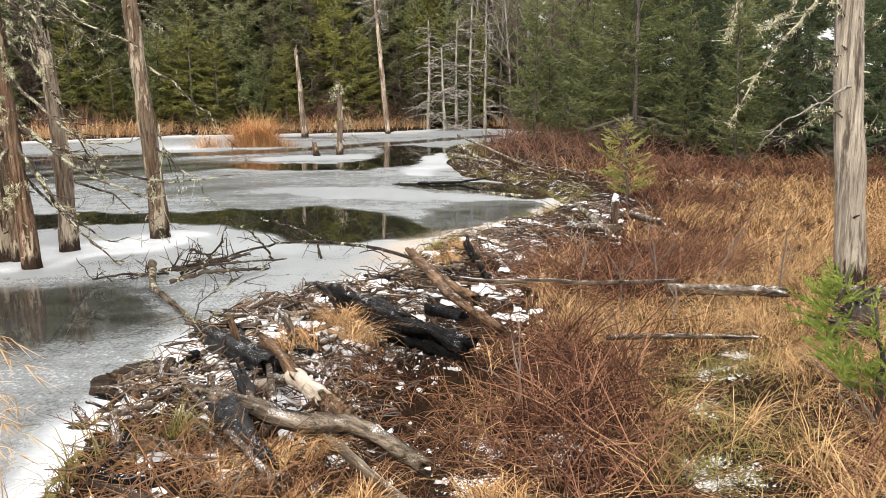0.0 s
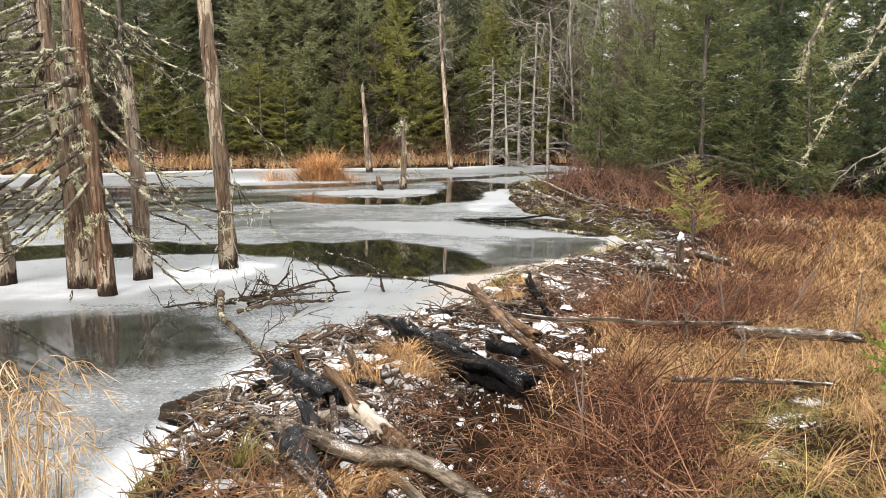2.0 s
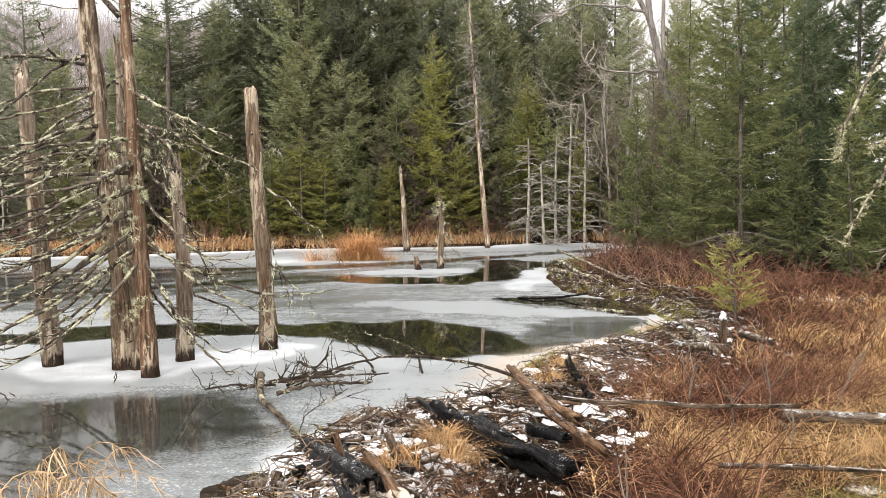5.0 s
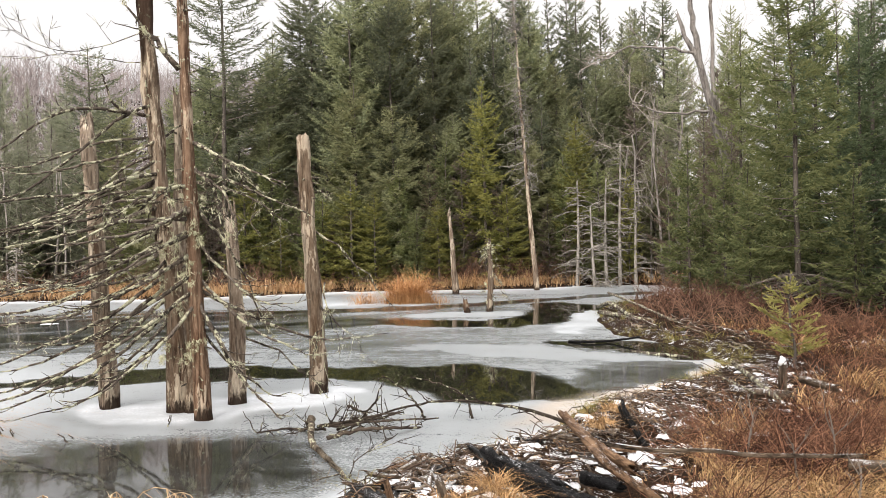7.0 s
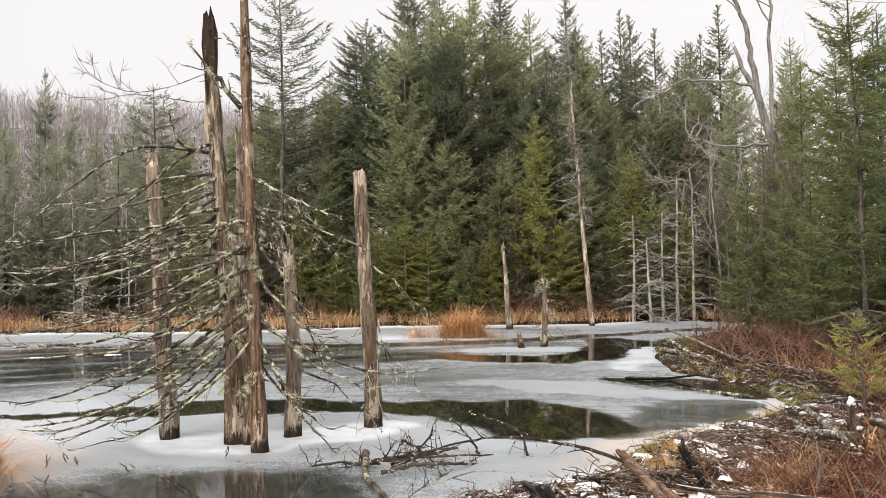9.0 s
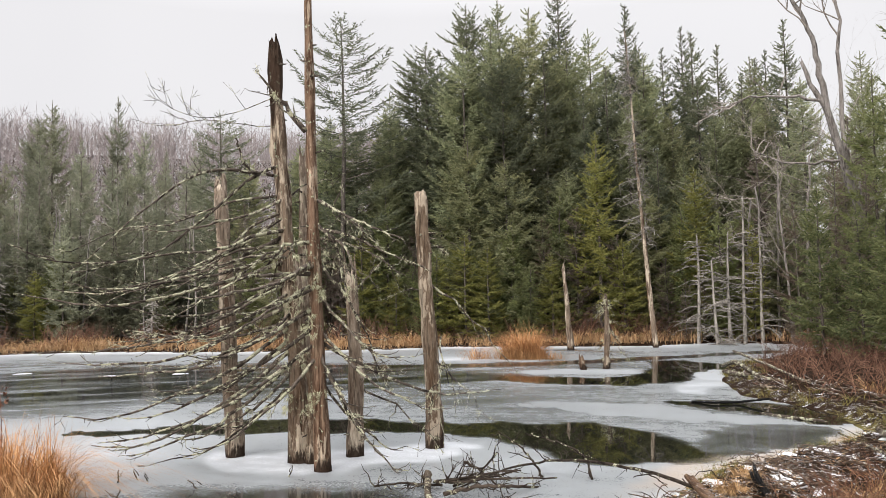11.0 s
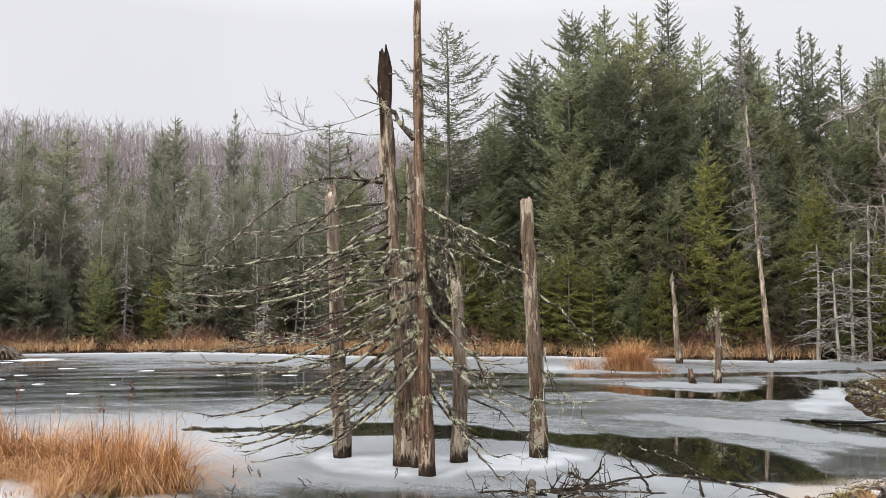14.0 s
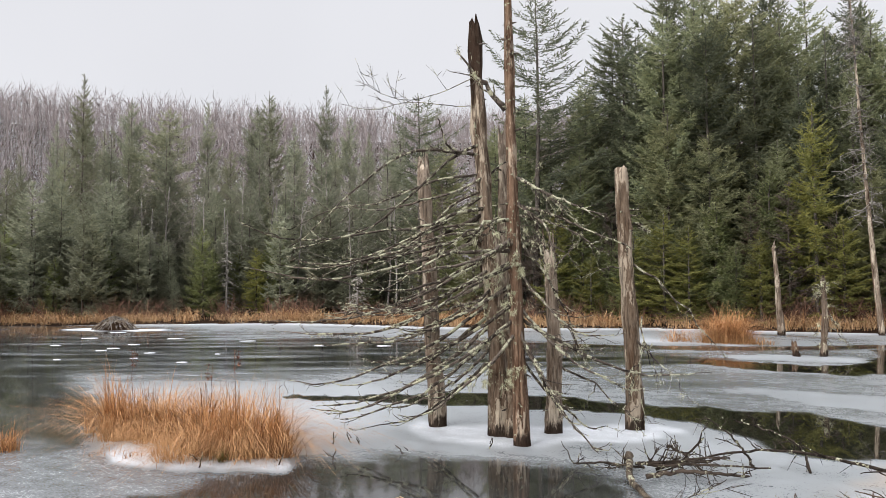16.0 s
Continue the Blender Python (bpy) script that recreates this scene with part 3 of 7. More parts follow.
for line, low in ((OPEN_BAND, 0.12), (OPEN_FRONT, 0.275), (OPEN_FAR, 0.34), (OPEN_LEFT, 0.31), (OPEN_CHANNEL, 0.12), (OPEN_SHADE, 0.28)):
    f = capsule(p, line, 0.84, 1.18) if low < 0.2 else capsule(p, line)
    level = level * (1 - f) + low * f
f = capsule(p, OPEN_FAR) + 0.35 * smooth(p[:, 1], 13, 16) * (1 - smooth(p[:, 1], 26, 29))
drift = np.column_stack([p @ np.array([0.75, 0.66]) * 0.22, p @ np.array([-0.66, 0.75]) * 1.35])
level += np.minimum(f, 1.0) * (0.09 * ripple(drift, 1.0, 2.0) + 0.07 * ripple(drift, 2.3, 6.0))
f = capsule(p, DULL_LEFT)
level = level * (1 - f) + 0.43 * f
for line, high in ((SNOW_SNAGS, 0.75), (SNOW_SWIRL, 0.57), (SNOW_INLET, 0.66), (SNOW_STUMP, 0.62), (SNOW_TUSSOCK, 0.80), (SNOW_ISLAND, 0.72), (SNOW_LODGE, 0.9)):
    f = capsule(p, line, 0.75, 1.3)
    level = level * (1 - f) + high * f
dam, along = to_line(p, DAM)
f = (1 - smooth(dam + 0.1 * ripple(p, 2.0), 0.05, 0.42)) * (1 - smooth(p[:, 1], 8.0, 9.5))
level = level + (0.80 - level) * f
f = (1 - smooth(to_line(p, BANK)[0], 0.3, 2.6)) * smooth(p[:, 1], 24, 29)
level = level + (0.86 - level) * f * 0.75
# a band of rotten, greyish shore ice with straw in it along the bay of the dam
f = (1 - smooth(dam, 0.15, 0.7)) * smooth(p[:, 1], 9.0, 10.0) * (1 - smooth(p[:, 1], 13.5, 14.5))
level = level + (0.70 - level) * f
for line, low in ((OPEN_OVAL, 0.345), (OPEN_INLET, 0.10)):
    f = capsule(p, line, 0.84, 1.16)
    level = level * (1 - f) + low * f
edge = np.where(in_pond(p), 0.0, to_line(p, np.vstack([SHORE, SHORE[:1]]))[0])
quad = quad[(edge[quad] < 0.25).all(axis=1)]
buf = Buf().add(np.column_stack([p, np.zeros(len(p))]), None, quad)
water = part("water", buf, M_ICE, smooth=True)
tagged(water, "half-frozen pond with grey ice, snow and dark open water", "pond", kind="structure")
dam, along = to_line(p, DAM)
lake = capsule(p, OPEN_OVAL, 0.9, 1.1)
silt = (1 - lake) * (1 - smooth(dam + 0.12 * ripple(p, 2.2), 0.35, 0.8)) * smooth(p[:, 1], 8.2, 9.4) * (1 - smooth(p[:, 1], 13.2, 14.2))
water.data.attributes.new("silt", "FLOAT", "POINT").data.foreach_set("value", silt.astype(np.float32))
water.data.attributes.new("frost", "FLOAT", "POINT").data.foreach_set("value", level.astype(np.float32))


# ---------------------------------------------------------------- trees
def conifer(name, height, low, reach, seed, material, size=1.0, taper=0.85, droop=0.25, gap=0.34, per=5, label="", open_top=0.0, bark=None, dead=0, weep=0.65, roll=1.1):
    """A conifer: trunk, crown of needle sprays on whorled branches, and bare dead branches below."""
    rng = np.random.default_rng(seed)
    tree = thing(name, (0, 0, 0), label, "tree")
    trunk, crown, bare = Buf(), Buf(), Buf()
    k = 14
    z = np.linspace(-0.3, height, k)
    sway = np.cumsum(rng.normal(size=(k, 2)) * 0.02, axis=0)
    axis = np.column_stack([sway, z])
    tube(trunk, axis, 0.0095 * height * (1 - np.linspace(0, 0.94, k)) + 0.012, 7, 0.06, rng)
    lv = low
    side_bias = rng.uniform(0, 2 * np.pi)
    while lv < height - 0.15:
        f = (lv - low) / (height - low)
        for _ in range(max(4, int(round(per * (1 - 0.2 * f))))):
            az = rng.uniform(0, 2 * np.pi)
            span = reach * (0.74 * max(0.04, (1 - f)) ** taper + 0.26 * min(1.0, 5.0 * (1 - f))) * rng.uniform(0.55, 1.12) * (0.55 + 0.45 * smooth(np.array(f), -0.02, 0.14)) * (1 + 0.14 * math.cos(az - side_bias))
            span = max(span, 0.12)
            rise = (0.42 * f + 0.12 - droop * (1 - f)) + rng.normal() * 0.10
            root = np.array([np.interp(lv, z, axis[:, 0]), np.interp(lv, z, axis[:, 1]), lv + rng.uniform(-0.4, 0.4) * gap])
            out = np.array([math.sin(az), math.cos(az), 0.0])
            s = np.linspace(0, 1, 6)
            path = root + out * (span * s)[:, None]
            path[:, 2] += span * (rise * s - droop * 0.9 * s * (1 - s) + 0.14 * s ** 3)
            if rng.random() < 0.25:
                tube(bare, path[[0, 2, 4]], 0.006 + 0.009 * span * (1 - s[[0, 2, 4]]), 3, cap=False)
            side = np.array([out[1], -out[0], 0])
            n = max(4, int(span / (0.12 * size * (1 + 0.8 * open_top * f))))
            t = ((np.arange(n) + rng.random(n)) / n) ** 0.85 * 0.90 + 0.10
            at = np.stack([np.interp(t, s, path[:, i]) for i in range(3)], -1)
            head = unit(np.gradient(path, axis=0))
            head = np.stack([np.interp(t, s, head[:, i]) for i in range(3)], -1)
            hang = np.array([0, 0, -0.42 * (1 - f) - 0.05]) * weep
            for sg in (-1, 1):
                d = unit(head * 0.8 + sg * side * rng.uniform(0.3, 1.0, (n, 1)) + rng.normal(size=(n, 3)) * (0.2, 0.2, 0.22) + hang)
                ln = np.clip(0.46 * span * (1.15 - t), (0.22 - 0.08 * f) * size, 0.52 * size) * rng.uniform(0.65, 1.3, n)
                sprigs(crown, at, d, ln, (0.085 - 0.02 * f) * size, rng, roll)
                for q, turn in ((0.3, 0.6), (0.6, -0.6)):
                    ok = ln > (0.18 + q * 0.2) * size
                    if ok.any():
                        d2 = unit(d[ok] + turn * head[ok] * sg + rng.normal(size=(ok.sum(), 3)) * (0.35, 0.35, 0.3) + hang * 0.6)
                        sprigs(crown, at[ok] + d[ok] * (ln[ok] * q)[:, None], d2, np.maximum(ln[ok] * (0.8 - 0.4 * q), (0.14 - 0.06 * f) * size), 0.075 * size, rng, roll)
            m = 4
            tip = path[-1] - head[-1] * np.linspace(0, 0.3, m)[:, None] * size
            sprigs(crown, tip, head[-1] + rng.normal(size=(m, 3)) * 0.35, np.full(m, (0.28 - 0.17 * f) * size), 0.07 * size, rng, 1.5)
        lv += gap * (1 - 0.45 * f) * rng.uniform(0.75, 1.25)
    m = 24
    tip = np.column_stack([np.tile(axis[-1, :2], (m, 1)), height - np.linspace(0.0, 0.9 * size, m)])
    sprigs(crown, tip, np.column_stack([rng.normal(size=(m, 2)) * 0.4, np.ones(m)]), 0.2 * size, 0.06 * size, rng)
    for _ in range(dead):
        az, lv = rng.uniform(0, 2 * np.pi), rng.uniform(0.12, 1.0) * low + 0.3
        ln = reach * rng.uniform(0.3, 0.75)
        a = np.array([0, 0, lv])
        b = a + np.array([math.sin(az) * ln, math.cos(az) * ln, -0.2 * ln])
        path = bent(a, b, -0.04 * ln, 0.02, 6, rng)
        tube(bare, path, np.linspace(0.016, 0.004, 6), 3, cap=False)
        for q in range(5):
            c = path[rng.integers(2, 6)]
            tube(bare, bent(c, c + rng.normal(size=3) * (0.25, 0.25, 0.14), 0.02, 0, 3), (0.006, 0.005, 0.003), 3, cap=False)
    part("trunk", trunk, bark or M_BARK, tree, smooth=True)
    tagged(part("crown", crown, material, tree, "needle-covered boughs"), kind="stuff")
    tagged(part("inner_twig", bare, M_GREYTWIG, tree, "bare grey inner branches"), kind="stuff")
    return tree


def put(tree, x, y, scale=1.0, turn=0.0, label="", wide=1.0, lean=0.0):
    z = float(ground_z([(x, y)])[0])
    ob = copy_thing(tree, pose(x, y, z, lean, 0, turn) @ Matrix.Diagonal((scale * wide, scale * wide, scale, 1)))
    return tagged(ob, label, group="conifers round the pond")


def dry(x, y):
    """Whether a tree can stand there, a little behind the shore."""
    return not in_pond(np.array([(x, y), (x * 0.96, y * 0.96)])).any()


def scrap(tree):
    """Takes away a pattern tree once its copies stand."""
    for o in (*tree.children_recursive, tree):
        bpy.data.objects.remove(o)


T_TALL = conifer("spruce_tree", 18, 2.2, 3.3, 1, M_SPRUCE, 0.95, 0.62, 0.16, 0.58, 8, "tall dark green spruce in the far woods", dead=34)
T_PINE = conifer("spruce_tree", 18, 7.0, 3.0, 14, M_DARKTOP, 0.95, 0.55, 0.10, 0.66, 8, "tall spruce with a bare lower trunk and dead twigs", dead=60)
T_DENSE = conifer("spruce_tree", 17, 0.8, 3.5, 2, M_OLIVE, 0.95, 0.60, 0.22, 0.58, 9, "broad dense spruce with olive green boughs", dead=16)
T_NARROW = conifer("balsam_fir_tree", 17, 1.2, 2.35, 3, M_DARKTOP, 0.85, 0.70, 0.12, 0.5, 8, "narrow pointed dark green fir above the woods", dead=24)
T_OPEN = conifer("spruce_tree", 18, 3.0, 3.9, 4, M_DARKTOP, 0.75, 0.5, 0.06, 0.9, 7, "open-topped spruce with spreading bare-looking limbs", open_top=0.7, dead=30)
T_YELLOW = conifer("balsam_fir_tree", 10, 0.8, 2.0, 5, M_YELLOW, 0.8, 0.9, 0.14, 0.46, 8, "yellow-green young fir at the edge of the woods", dead=16)
T_SMALL = conifer("balsam_fir_tree", 5, 0.2, 1.35, 6, M_FIR, 0.6, 0.9, 0.14, 0.28, 7, "small bushy green fir on the bank", dead=8)
T_NEAR = conifer("spruce_tree", 10, 0.7, 2.2, 7, M_FIR, 0.58, 0.72, 0.18, 0.6, 9, "big spruce with layered mossy green boughs", dead=50)
T_NEAR_B = conifer("spruce_tree", 10, 0.5, 2.0, 8, M_BLUE, 0.60, 0.78, 0.22, 0.5, 9, "dark green spruce behind the meadow", dead=30)
T_MIST = conifer("spruce_tree", 15, 0.8, 3.4, 9, M_MISTY, 0.95, 0.66, 0.20, 0.6, 8, "far-shore spruce paled to a hazy grey-green", dead=20)
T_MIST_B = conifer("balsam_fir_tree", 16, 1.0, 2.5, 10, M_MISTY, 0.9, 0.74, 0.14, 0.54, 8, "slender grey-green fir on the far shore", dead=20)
T_BROWN = conifer("dead_spruce_tree", 9, 0.5, 1.7, 13, M_DEADTWIG, 0.7, 0.8, 0.10, 0.5, 5, "dead spruce with fine brown twigs and no needles", dead=30)
T_FILL = conifer("spruce_tree", 17, 1.5, 3.6, 11, M_SPRUCE, 1.7, 0.8, 0.2, 0.62, 7, "dark spruce deep in the far woods")
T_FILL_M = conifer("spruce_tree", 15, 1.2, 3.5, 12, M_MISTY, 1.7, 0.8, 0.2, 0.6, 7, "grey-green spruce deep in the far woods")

# far woods behind the pond: place, height
CENTRE = [(-19.4, 39.5, 18.3, "o"), (-17.6, 42.4, 14.4, "t"), (-15.5, 43.2, 17.2, "p"), (-12.9, 43.0, 19.3, "p"), (-11.6, 45.5, 20.2, "t"),
          (-9.3, 42.9, 18.6, "d"), (-8.2, 47.2, 21.7, "n"), (-6.3, 46.5, 18.0, "t"), (-4.2, 47.2, 19.5, "n"), (-3.8, 49.8, 17.8, "t"),
          (-2.2, 48.9, 17.0, "n"), (-1.1, 51.9, 19.2, "n"), (-0.5, 49.9, 18.2, "n"), (1.1, 53.9, 18.4, "n"), (2.8, 49.8, 16.2, "t"),
          (4.0, 53.8, 17.7, "n"), (4.4, 45.7, 16.9, "n")]
MORE = [(-14.2, 44.6, 16.5, "t"), (-10.4, 44.0, 17.5, "t"), (-7.4, 44.6, 16.0, "d"), (-13.6, 46.5, 17.5, "t"), (-9.0, 49.0, 18.0, "t"), (-5.4, 49.5, 16.0, "t"), (-16.6, 45.5, 14.5, "t"), (-1.6, 46.0, 12.5, "d"), (1.2, 47.0, 13.0, "t"), (3.4, 46.5, 12.5, "d"), (-4.0, 44.5, 13.0, "t"), (-20.8, 41.0, 13.0, "t"), (-18.4, 43.5, 13.5, "d"), (-14.4, 42.0, 15.6, "p"), (-16.4, 43.8, 16.0, "p"), (-11.2, 42.2, 17.6, "t"), (-8.2, 42.0, 15.6, "n"), (-7.2, 43.6, 16.8, "t"), (-5.2, 45.0, 15.2, "n"), (-3.2, 46.6, 16.2, "t"), (-0.2, 47.6, 14.6, "n"), (0.6, 45.6, 12.0, "t"), (2.2, 47.4, 14.6, "n"), (3.2, 51.6, 16.6, "n"), (-12.2, 40.2, 11.0, "d"), (-10.0, 40.2, 9.5, "d"), (-7.0, 41.0, 9.0, "t"), (-2.4, 43.2, 10.2, "n"), (-17.2, 40.6, 9.5, "t"), (-19.6, 42.0, 12.0, "t"), (-22.6, 43.5, 12.5, "n"), (-25.6, 46.0, 12.5, "t")]
EDGE = [(-12.6, 41.2, 16.6, "t"), (-10.4, 41.2, 15.4, "p"), (-5.2, 39.8, 10.5, "y"), (-0.5, 41.0, 8.6, "y"), (-6.2, 42.6, 13.2, "n"), (-11.9, 38.3, 5.5, "y"), (-8.6, 38.4, 3.9, "s"),
        (-15.6, 38.0, 3.6, "y"), (-13.8, 37.7, 5.0, "s"), (-9.8, 39.5, 5.0, "s"), (-17.8, 38.6, 6.0, "y"), (-20.6, 37.8, 5.0, "s"), (-23.0, 38.6, 7.0, "d"), (-3.0, 41.5, 7.5, "d"), (1.6, 41.8, 7.0, "s"),
        (3.3, 41.0, 6.5, "d"), (-21.6, 42.0, 12.5, "t"), (-24.5, 44.0, 12.0, "t"), (-8.0, 40.0, 6.5, "d"), (-27.0, 42.0, 11.0, "d"), (-10.6, 38.0, 4.8, "y"), (-7.4, 38.4, 4.4, "y"), (-13.4, 38.3, 4.6, "y"), (-4.0, 39.2, 5.0, "y")]
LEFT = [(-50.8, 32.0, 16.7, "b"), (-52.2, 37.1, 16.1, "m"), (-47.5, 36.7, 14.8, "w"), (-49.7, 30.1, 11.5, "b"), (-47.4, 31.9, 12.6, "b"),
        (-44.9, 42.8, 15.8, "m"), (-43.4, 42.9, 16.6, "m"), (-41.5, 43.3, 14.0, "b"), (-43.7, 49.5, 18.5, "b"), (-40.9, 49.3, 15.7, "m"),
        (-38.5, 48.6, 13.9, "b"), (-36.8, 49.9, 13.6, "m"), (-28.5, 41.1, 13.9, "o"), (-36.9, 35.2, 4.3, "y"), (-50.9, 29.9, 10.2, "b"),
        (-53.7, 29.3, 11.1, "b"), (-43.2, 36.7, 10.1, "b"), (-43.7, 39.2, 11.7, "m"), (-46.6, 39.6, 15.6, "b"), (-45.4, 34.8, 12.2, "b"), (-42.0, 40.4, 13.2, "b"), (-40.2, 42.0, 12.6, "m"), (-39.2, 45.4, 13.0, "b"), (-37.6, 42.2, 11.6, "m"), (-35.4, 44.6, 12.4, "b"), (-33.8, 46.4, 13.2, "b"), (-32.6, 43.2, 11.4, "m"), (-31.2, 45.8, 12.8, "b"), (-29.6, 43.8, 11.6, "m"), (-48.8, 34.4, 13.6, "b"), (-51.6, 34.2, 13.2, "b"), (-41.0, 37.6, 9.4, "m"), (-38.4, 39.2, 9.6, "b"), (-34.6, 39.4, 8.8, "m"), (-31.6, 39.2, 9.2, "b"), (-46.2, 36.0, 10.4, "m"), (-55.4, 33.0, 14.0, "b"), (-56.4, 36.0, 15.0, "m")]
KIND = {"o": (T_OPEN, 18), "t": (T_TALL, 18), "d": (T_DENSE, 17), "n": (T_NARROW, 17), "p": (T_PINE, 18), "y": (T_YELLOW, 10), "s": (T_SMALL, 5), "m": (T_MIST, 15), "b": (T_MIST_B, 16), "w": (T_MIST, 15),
        "k": (T_NEAR, 10), "l": (T_NEAR_B, 10), "x": (T_BROWN, 9)}
rng = np.random.default_rng(21)
for x, y, h, kind in CENTRE + MORE + EDGE + LEFT:
    t, own = KIND[kind]
    put(t, x, y, h / own, rng.uniform(0, 360), wide=rng.uniform(0.9, 1.1) * (1.3 if kind == "w" else 1.1 if kind == "o" else 1.1 if kind == "y" else 0.68 if kind in "mb" else 0.9) * max(1.0, min(1.4, (own / h) ** 0.5)))
# fillers that close the woods
for _ in range(26):
    x = rng.uniform(-26, 8)
    put(*[(T_FILL, x, 46 + rng.uniform(0, 12) + max(0, -x - 14) * 0.3, rng.uniform(0.62, 0.86)), (T_FILL, x, 44.5 + rng.uniform(0, 9), rng.uniform(0.5, 0.72))][rng.integers(0, 2)], rng.uniform(0, 360))
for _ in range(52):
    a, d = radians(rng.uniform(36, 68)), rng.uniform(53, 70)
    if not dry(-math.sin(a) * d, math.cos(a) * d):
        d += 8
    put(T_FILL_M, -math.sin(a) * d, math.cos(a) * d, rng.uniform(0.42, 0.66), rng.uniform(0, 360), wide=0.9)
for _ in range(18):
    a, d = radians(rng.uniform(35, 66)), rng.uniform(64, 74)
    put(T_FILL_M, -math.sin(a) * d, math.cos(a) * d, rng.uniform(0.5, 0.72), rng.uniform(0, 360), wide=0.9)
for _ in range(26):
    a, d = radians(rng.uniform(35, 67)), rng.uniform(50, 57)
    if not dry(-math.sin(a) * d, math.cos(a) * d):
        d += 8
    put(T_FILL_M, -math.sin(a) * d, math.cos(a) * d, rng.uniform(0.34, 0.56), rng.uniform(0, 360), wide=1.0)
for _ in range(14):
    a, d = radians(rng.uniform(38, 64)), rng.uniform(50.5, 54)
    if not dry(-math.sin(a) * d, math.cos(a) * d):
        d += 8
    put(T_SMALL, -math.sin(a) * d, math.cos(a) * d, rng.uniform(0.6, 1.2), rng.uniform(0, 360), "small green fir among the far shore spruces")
# low pale firs added to lighten the tree feet, where haze would lie
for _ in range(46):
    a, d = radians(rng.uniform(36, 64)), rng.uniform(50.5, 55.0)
    put((T_MIST, T_MIST_B)[rng.integers(0, 2)], -math.sin(a) * d, math.cos(a) * d, rng.uniform(0.16, 0.38), rng.uniform(0, 360), "low pale fir added at the edge of the far shore", 1.25)

for _ in range(16):
    x = rng.uniform(-22, 5)
    put(T_BROWN, x, 38.6 + rng.uniform(0, 2.0) + max(0.0, x) * 0.5, rng.uniform(0.3, 0.75), rng.uniform(0, 360), "dead spruce with brown twigs under the tall trees", 1.2)
for _ in range(20):
    x = rng.uniform(-26, 4)
    put(T_SMALL, x, 39.2 + rng.uniform(0, 3.5), rng.uniform(0.7, 1.5), rng.uniform(0, 360), "bushy green fir under the tall spruces")

# nearer woods behind the meadow
RIGHT = [(5.3, 21.6, 9.6, "k"), (3.4, 28.4, 5.6, "s"), (7.4, 25.2, 9.0, "k"), (9.8, 28.8, 10.5, "l"), (7.1, 22.6, 8.0, "l"), (5.3, 35.6, 9.0, "d"), (5.4, 29.5, 9.5, "k"),
         (6.75, 17.9, 3.9, "s"), (8.9, 19.3, 9.0, "l"), (8.9, 17.0, 6.5, "l"), (8.2, 25.0, 10.0, "l"), (10.6, 24.0, 9.5, "l"), (4.2, 26.0, 4.6, "s"), (6.0, 26.5, 7.5, "k"),
         (4.5, 23.4, 4.2, "s"), (9.3, 15.2, 5.5, "l"), (11.0, 19.0, 9.0, "l"), (12.0, 21.5, 10.0, "l"), (5.0, 33.0, 7.0, "d"), (8.0, 32.0, 10.0, "l"), (7.8, 20.4, 5.0, "s"), (6.4, 20.6, 3.6, "s"),
         (10.2, 16.8, 7.0, "k"), (12.5, 17.0, 9.0, "l"), (9.6, 21.8, 7.5, "k"), (13.5, 25.0, 11.0, "l"), (11.5, 30.0, 11.0, "l"), (6.5, 38.0, 11.0, "t"), (9.0, 40.0, 13.0, "t"), (12.0, 37.0, 12.0, "t"), (1.9, 39.0, 5.6, "y"), (0.9, 39.6, 4.2, "s"), (4.0, 29.2, 3.2, "s"), (2.6, 42.0, 10.0, "x"), (4.8, 43.0, 13.0, "t"), (7.2, 41.0, 13.5, "t"), (9.0, 34.5, 12.0, "l"), (7.6, 28.6, 10.5, "l"), (9.4, 24.8, 11.0, "l"), (4.3, 31.5, 7.0, "x"), (5.2, 34.0, 9.0, "x"), (3.6, 36.5, 6.5, "x"), (4.7, 27.6, 6.0, "x"), (-15.4, 40.6, 7.0, "x"), (-26.0, 40.0, 8.0, "x")]
for x, y, h, kind in RIGHT:
    t, own = KIND[kind]
    put(t, x, y, h / own, rng.uniform(0, 360), wide=rng.uniform(0.76, 0.94))
# woods that close the place out of sight
for _ in range(12):
    a, d = radians(rng.uniform(78, 318)), rng.uniform(26, 46)
    put(T_FILL_M, -math.sin(a) * d - (24 if a < 3 else 0), math.cos(a) * d, rng.uniform(0.7, 1.0), rng.uniform(0, 360))
for t in (T_TALL, T_DENSE, T_NARROW, T_OPEN, T_YELLOW, T_SMALL, T_NEAR, T_NEAR_B, T_MIST, T_MIST_B, T_FILL, T_FILL_M, T_BROWN, T_PINE):
    scrap(t)


def branching(buf, start, direction, length, radius, depth, rng, spread=0.5, up=0.15, sides=4, segs=4, lose=0.62, forks=(2, 4)):
    """A bare limb that forks again and again."""
    d = unit(direction)
    pts = [np.asarray(start, float)]
    for _ in range(segs):
        d = unit(d + rng.normal(size=3) * 0.13 + np.array([0, 0, up * 0.3]))
        pts.append(pts[-1] + d * length / segs)
    pts = np.array(pts)
    tube(buf, pts, np.linspace(radius, radius * 0.5, segs + 1), sides if depth > 0 else 3, cap=False)
    if depth > 0:
        for _ in range(rng.integers(*forks)):
            at = pts[rng.integers(max(1, segs // 2), segs + 1)]
            nd = unit(d + rng.normal(size=3) * spread + np.array([0, 0, up]))
            branching(buf, at, nd, length * lose * rng.uniform(0.8, 1.2), radius * 0.5, depth - 1, rng, spread, up, max(3, sides - 1), max(2, segs - 1), lose, forks)


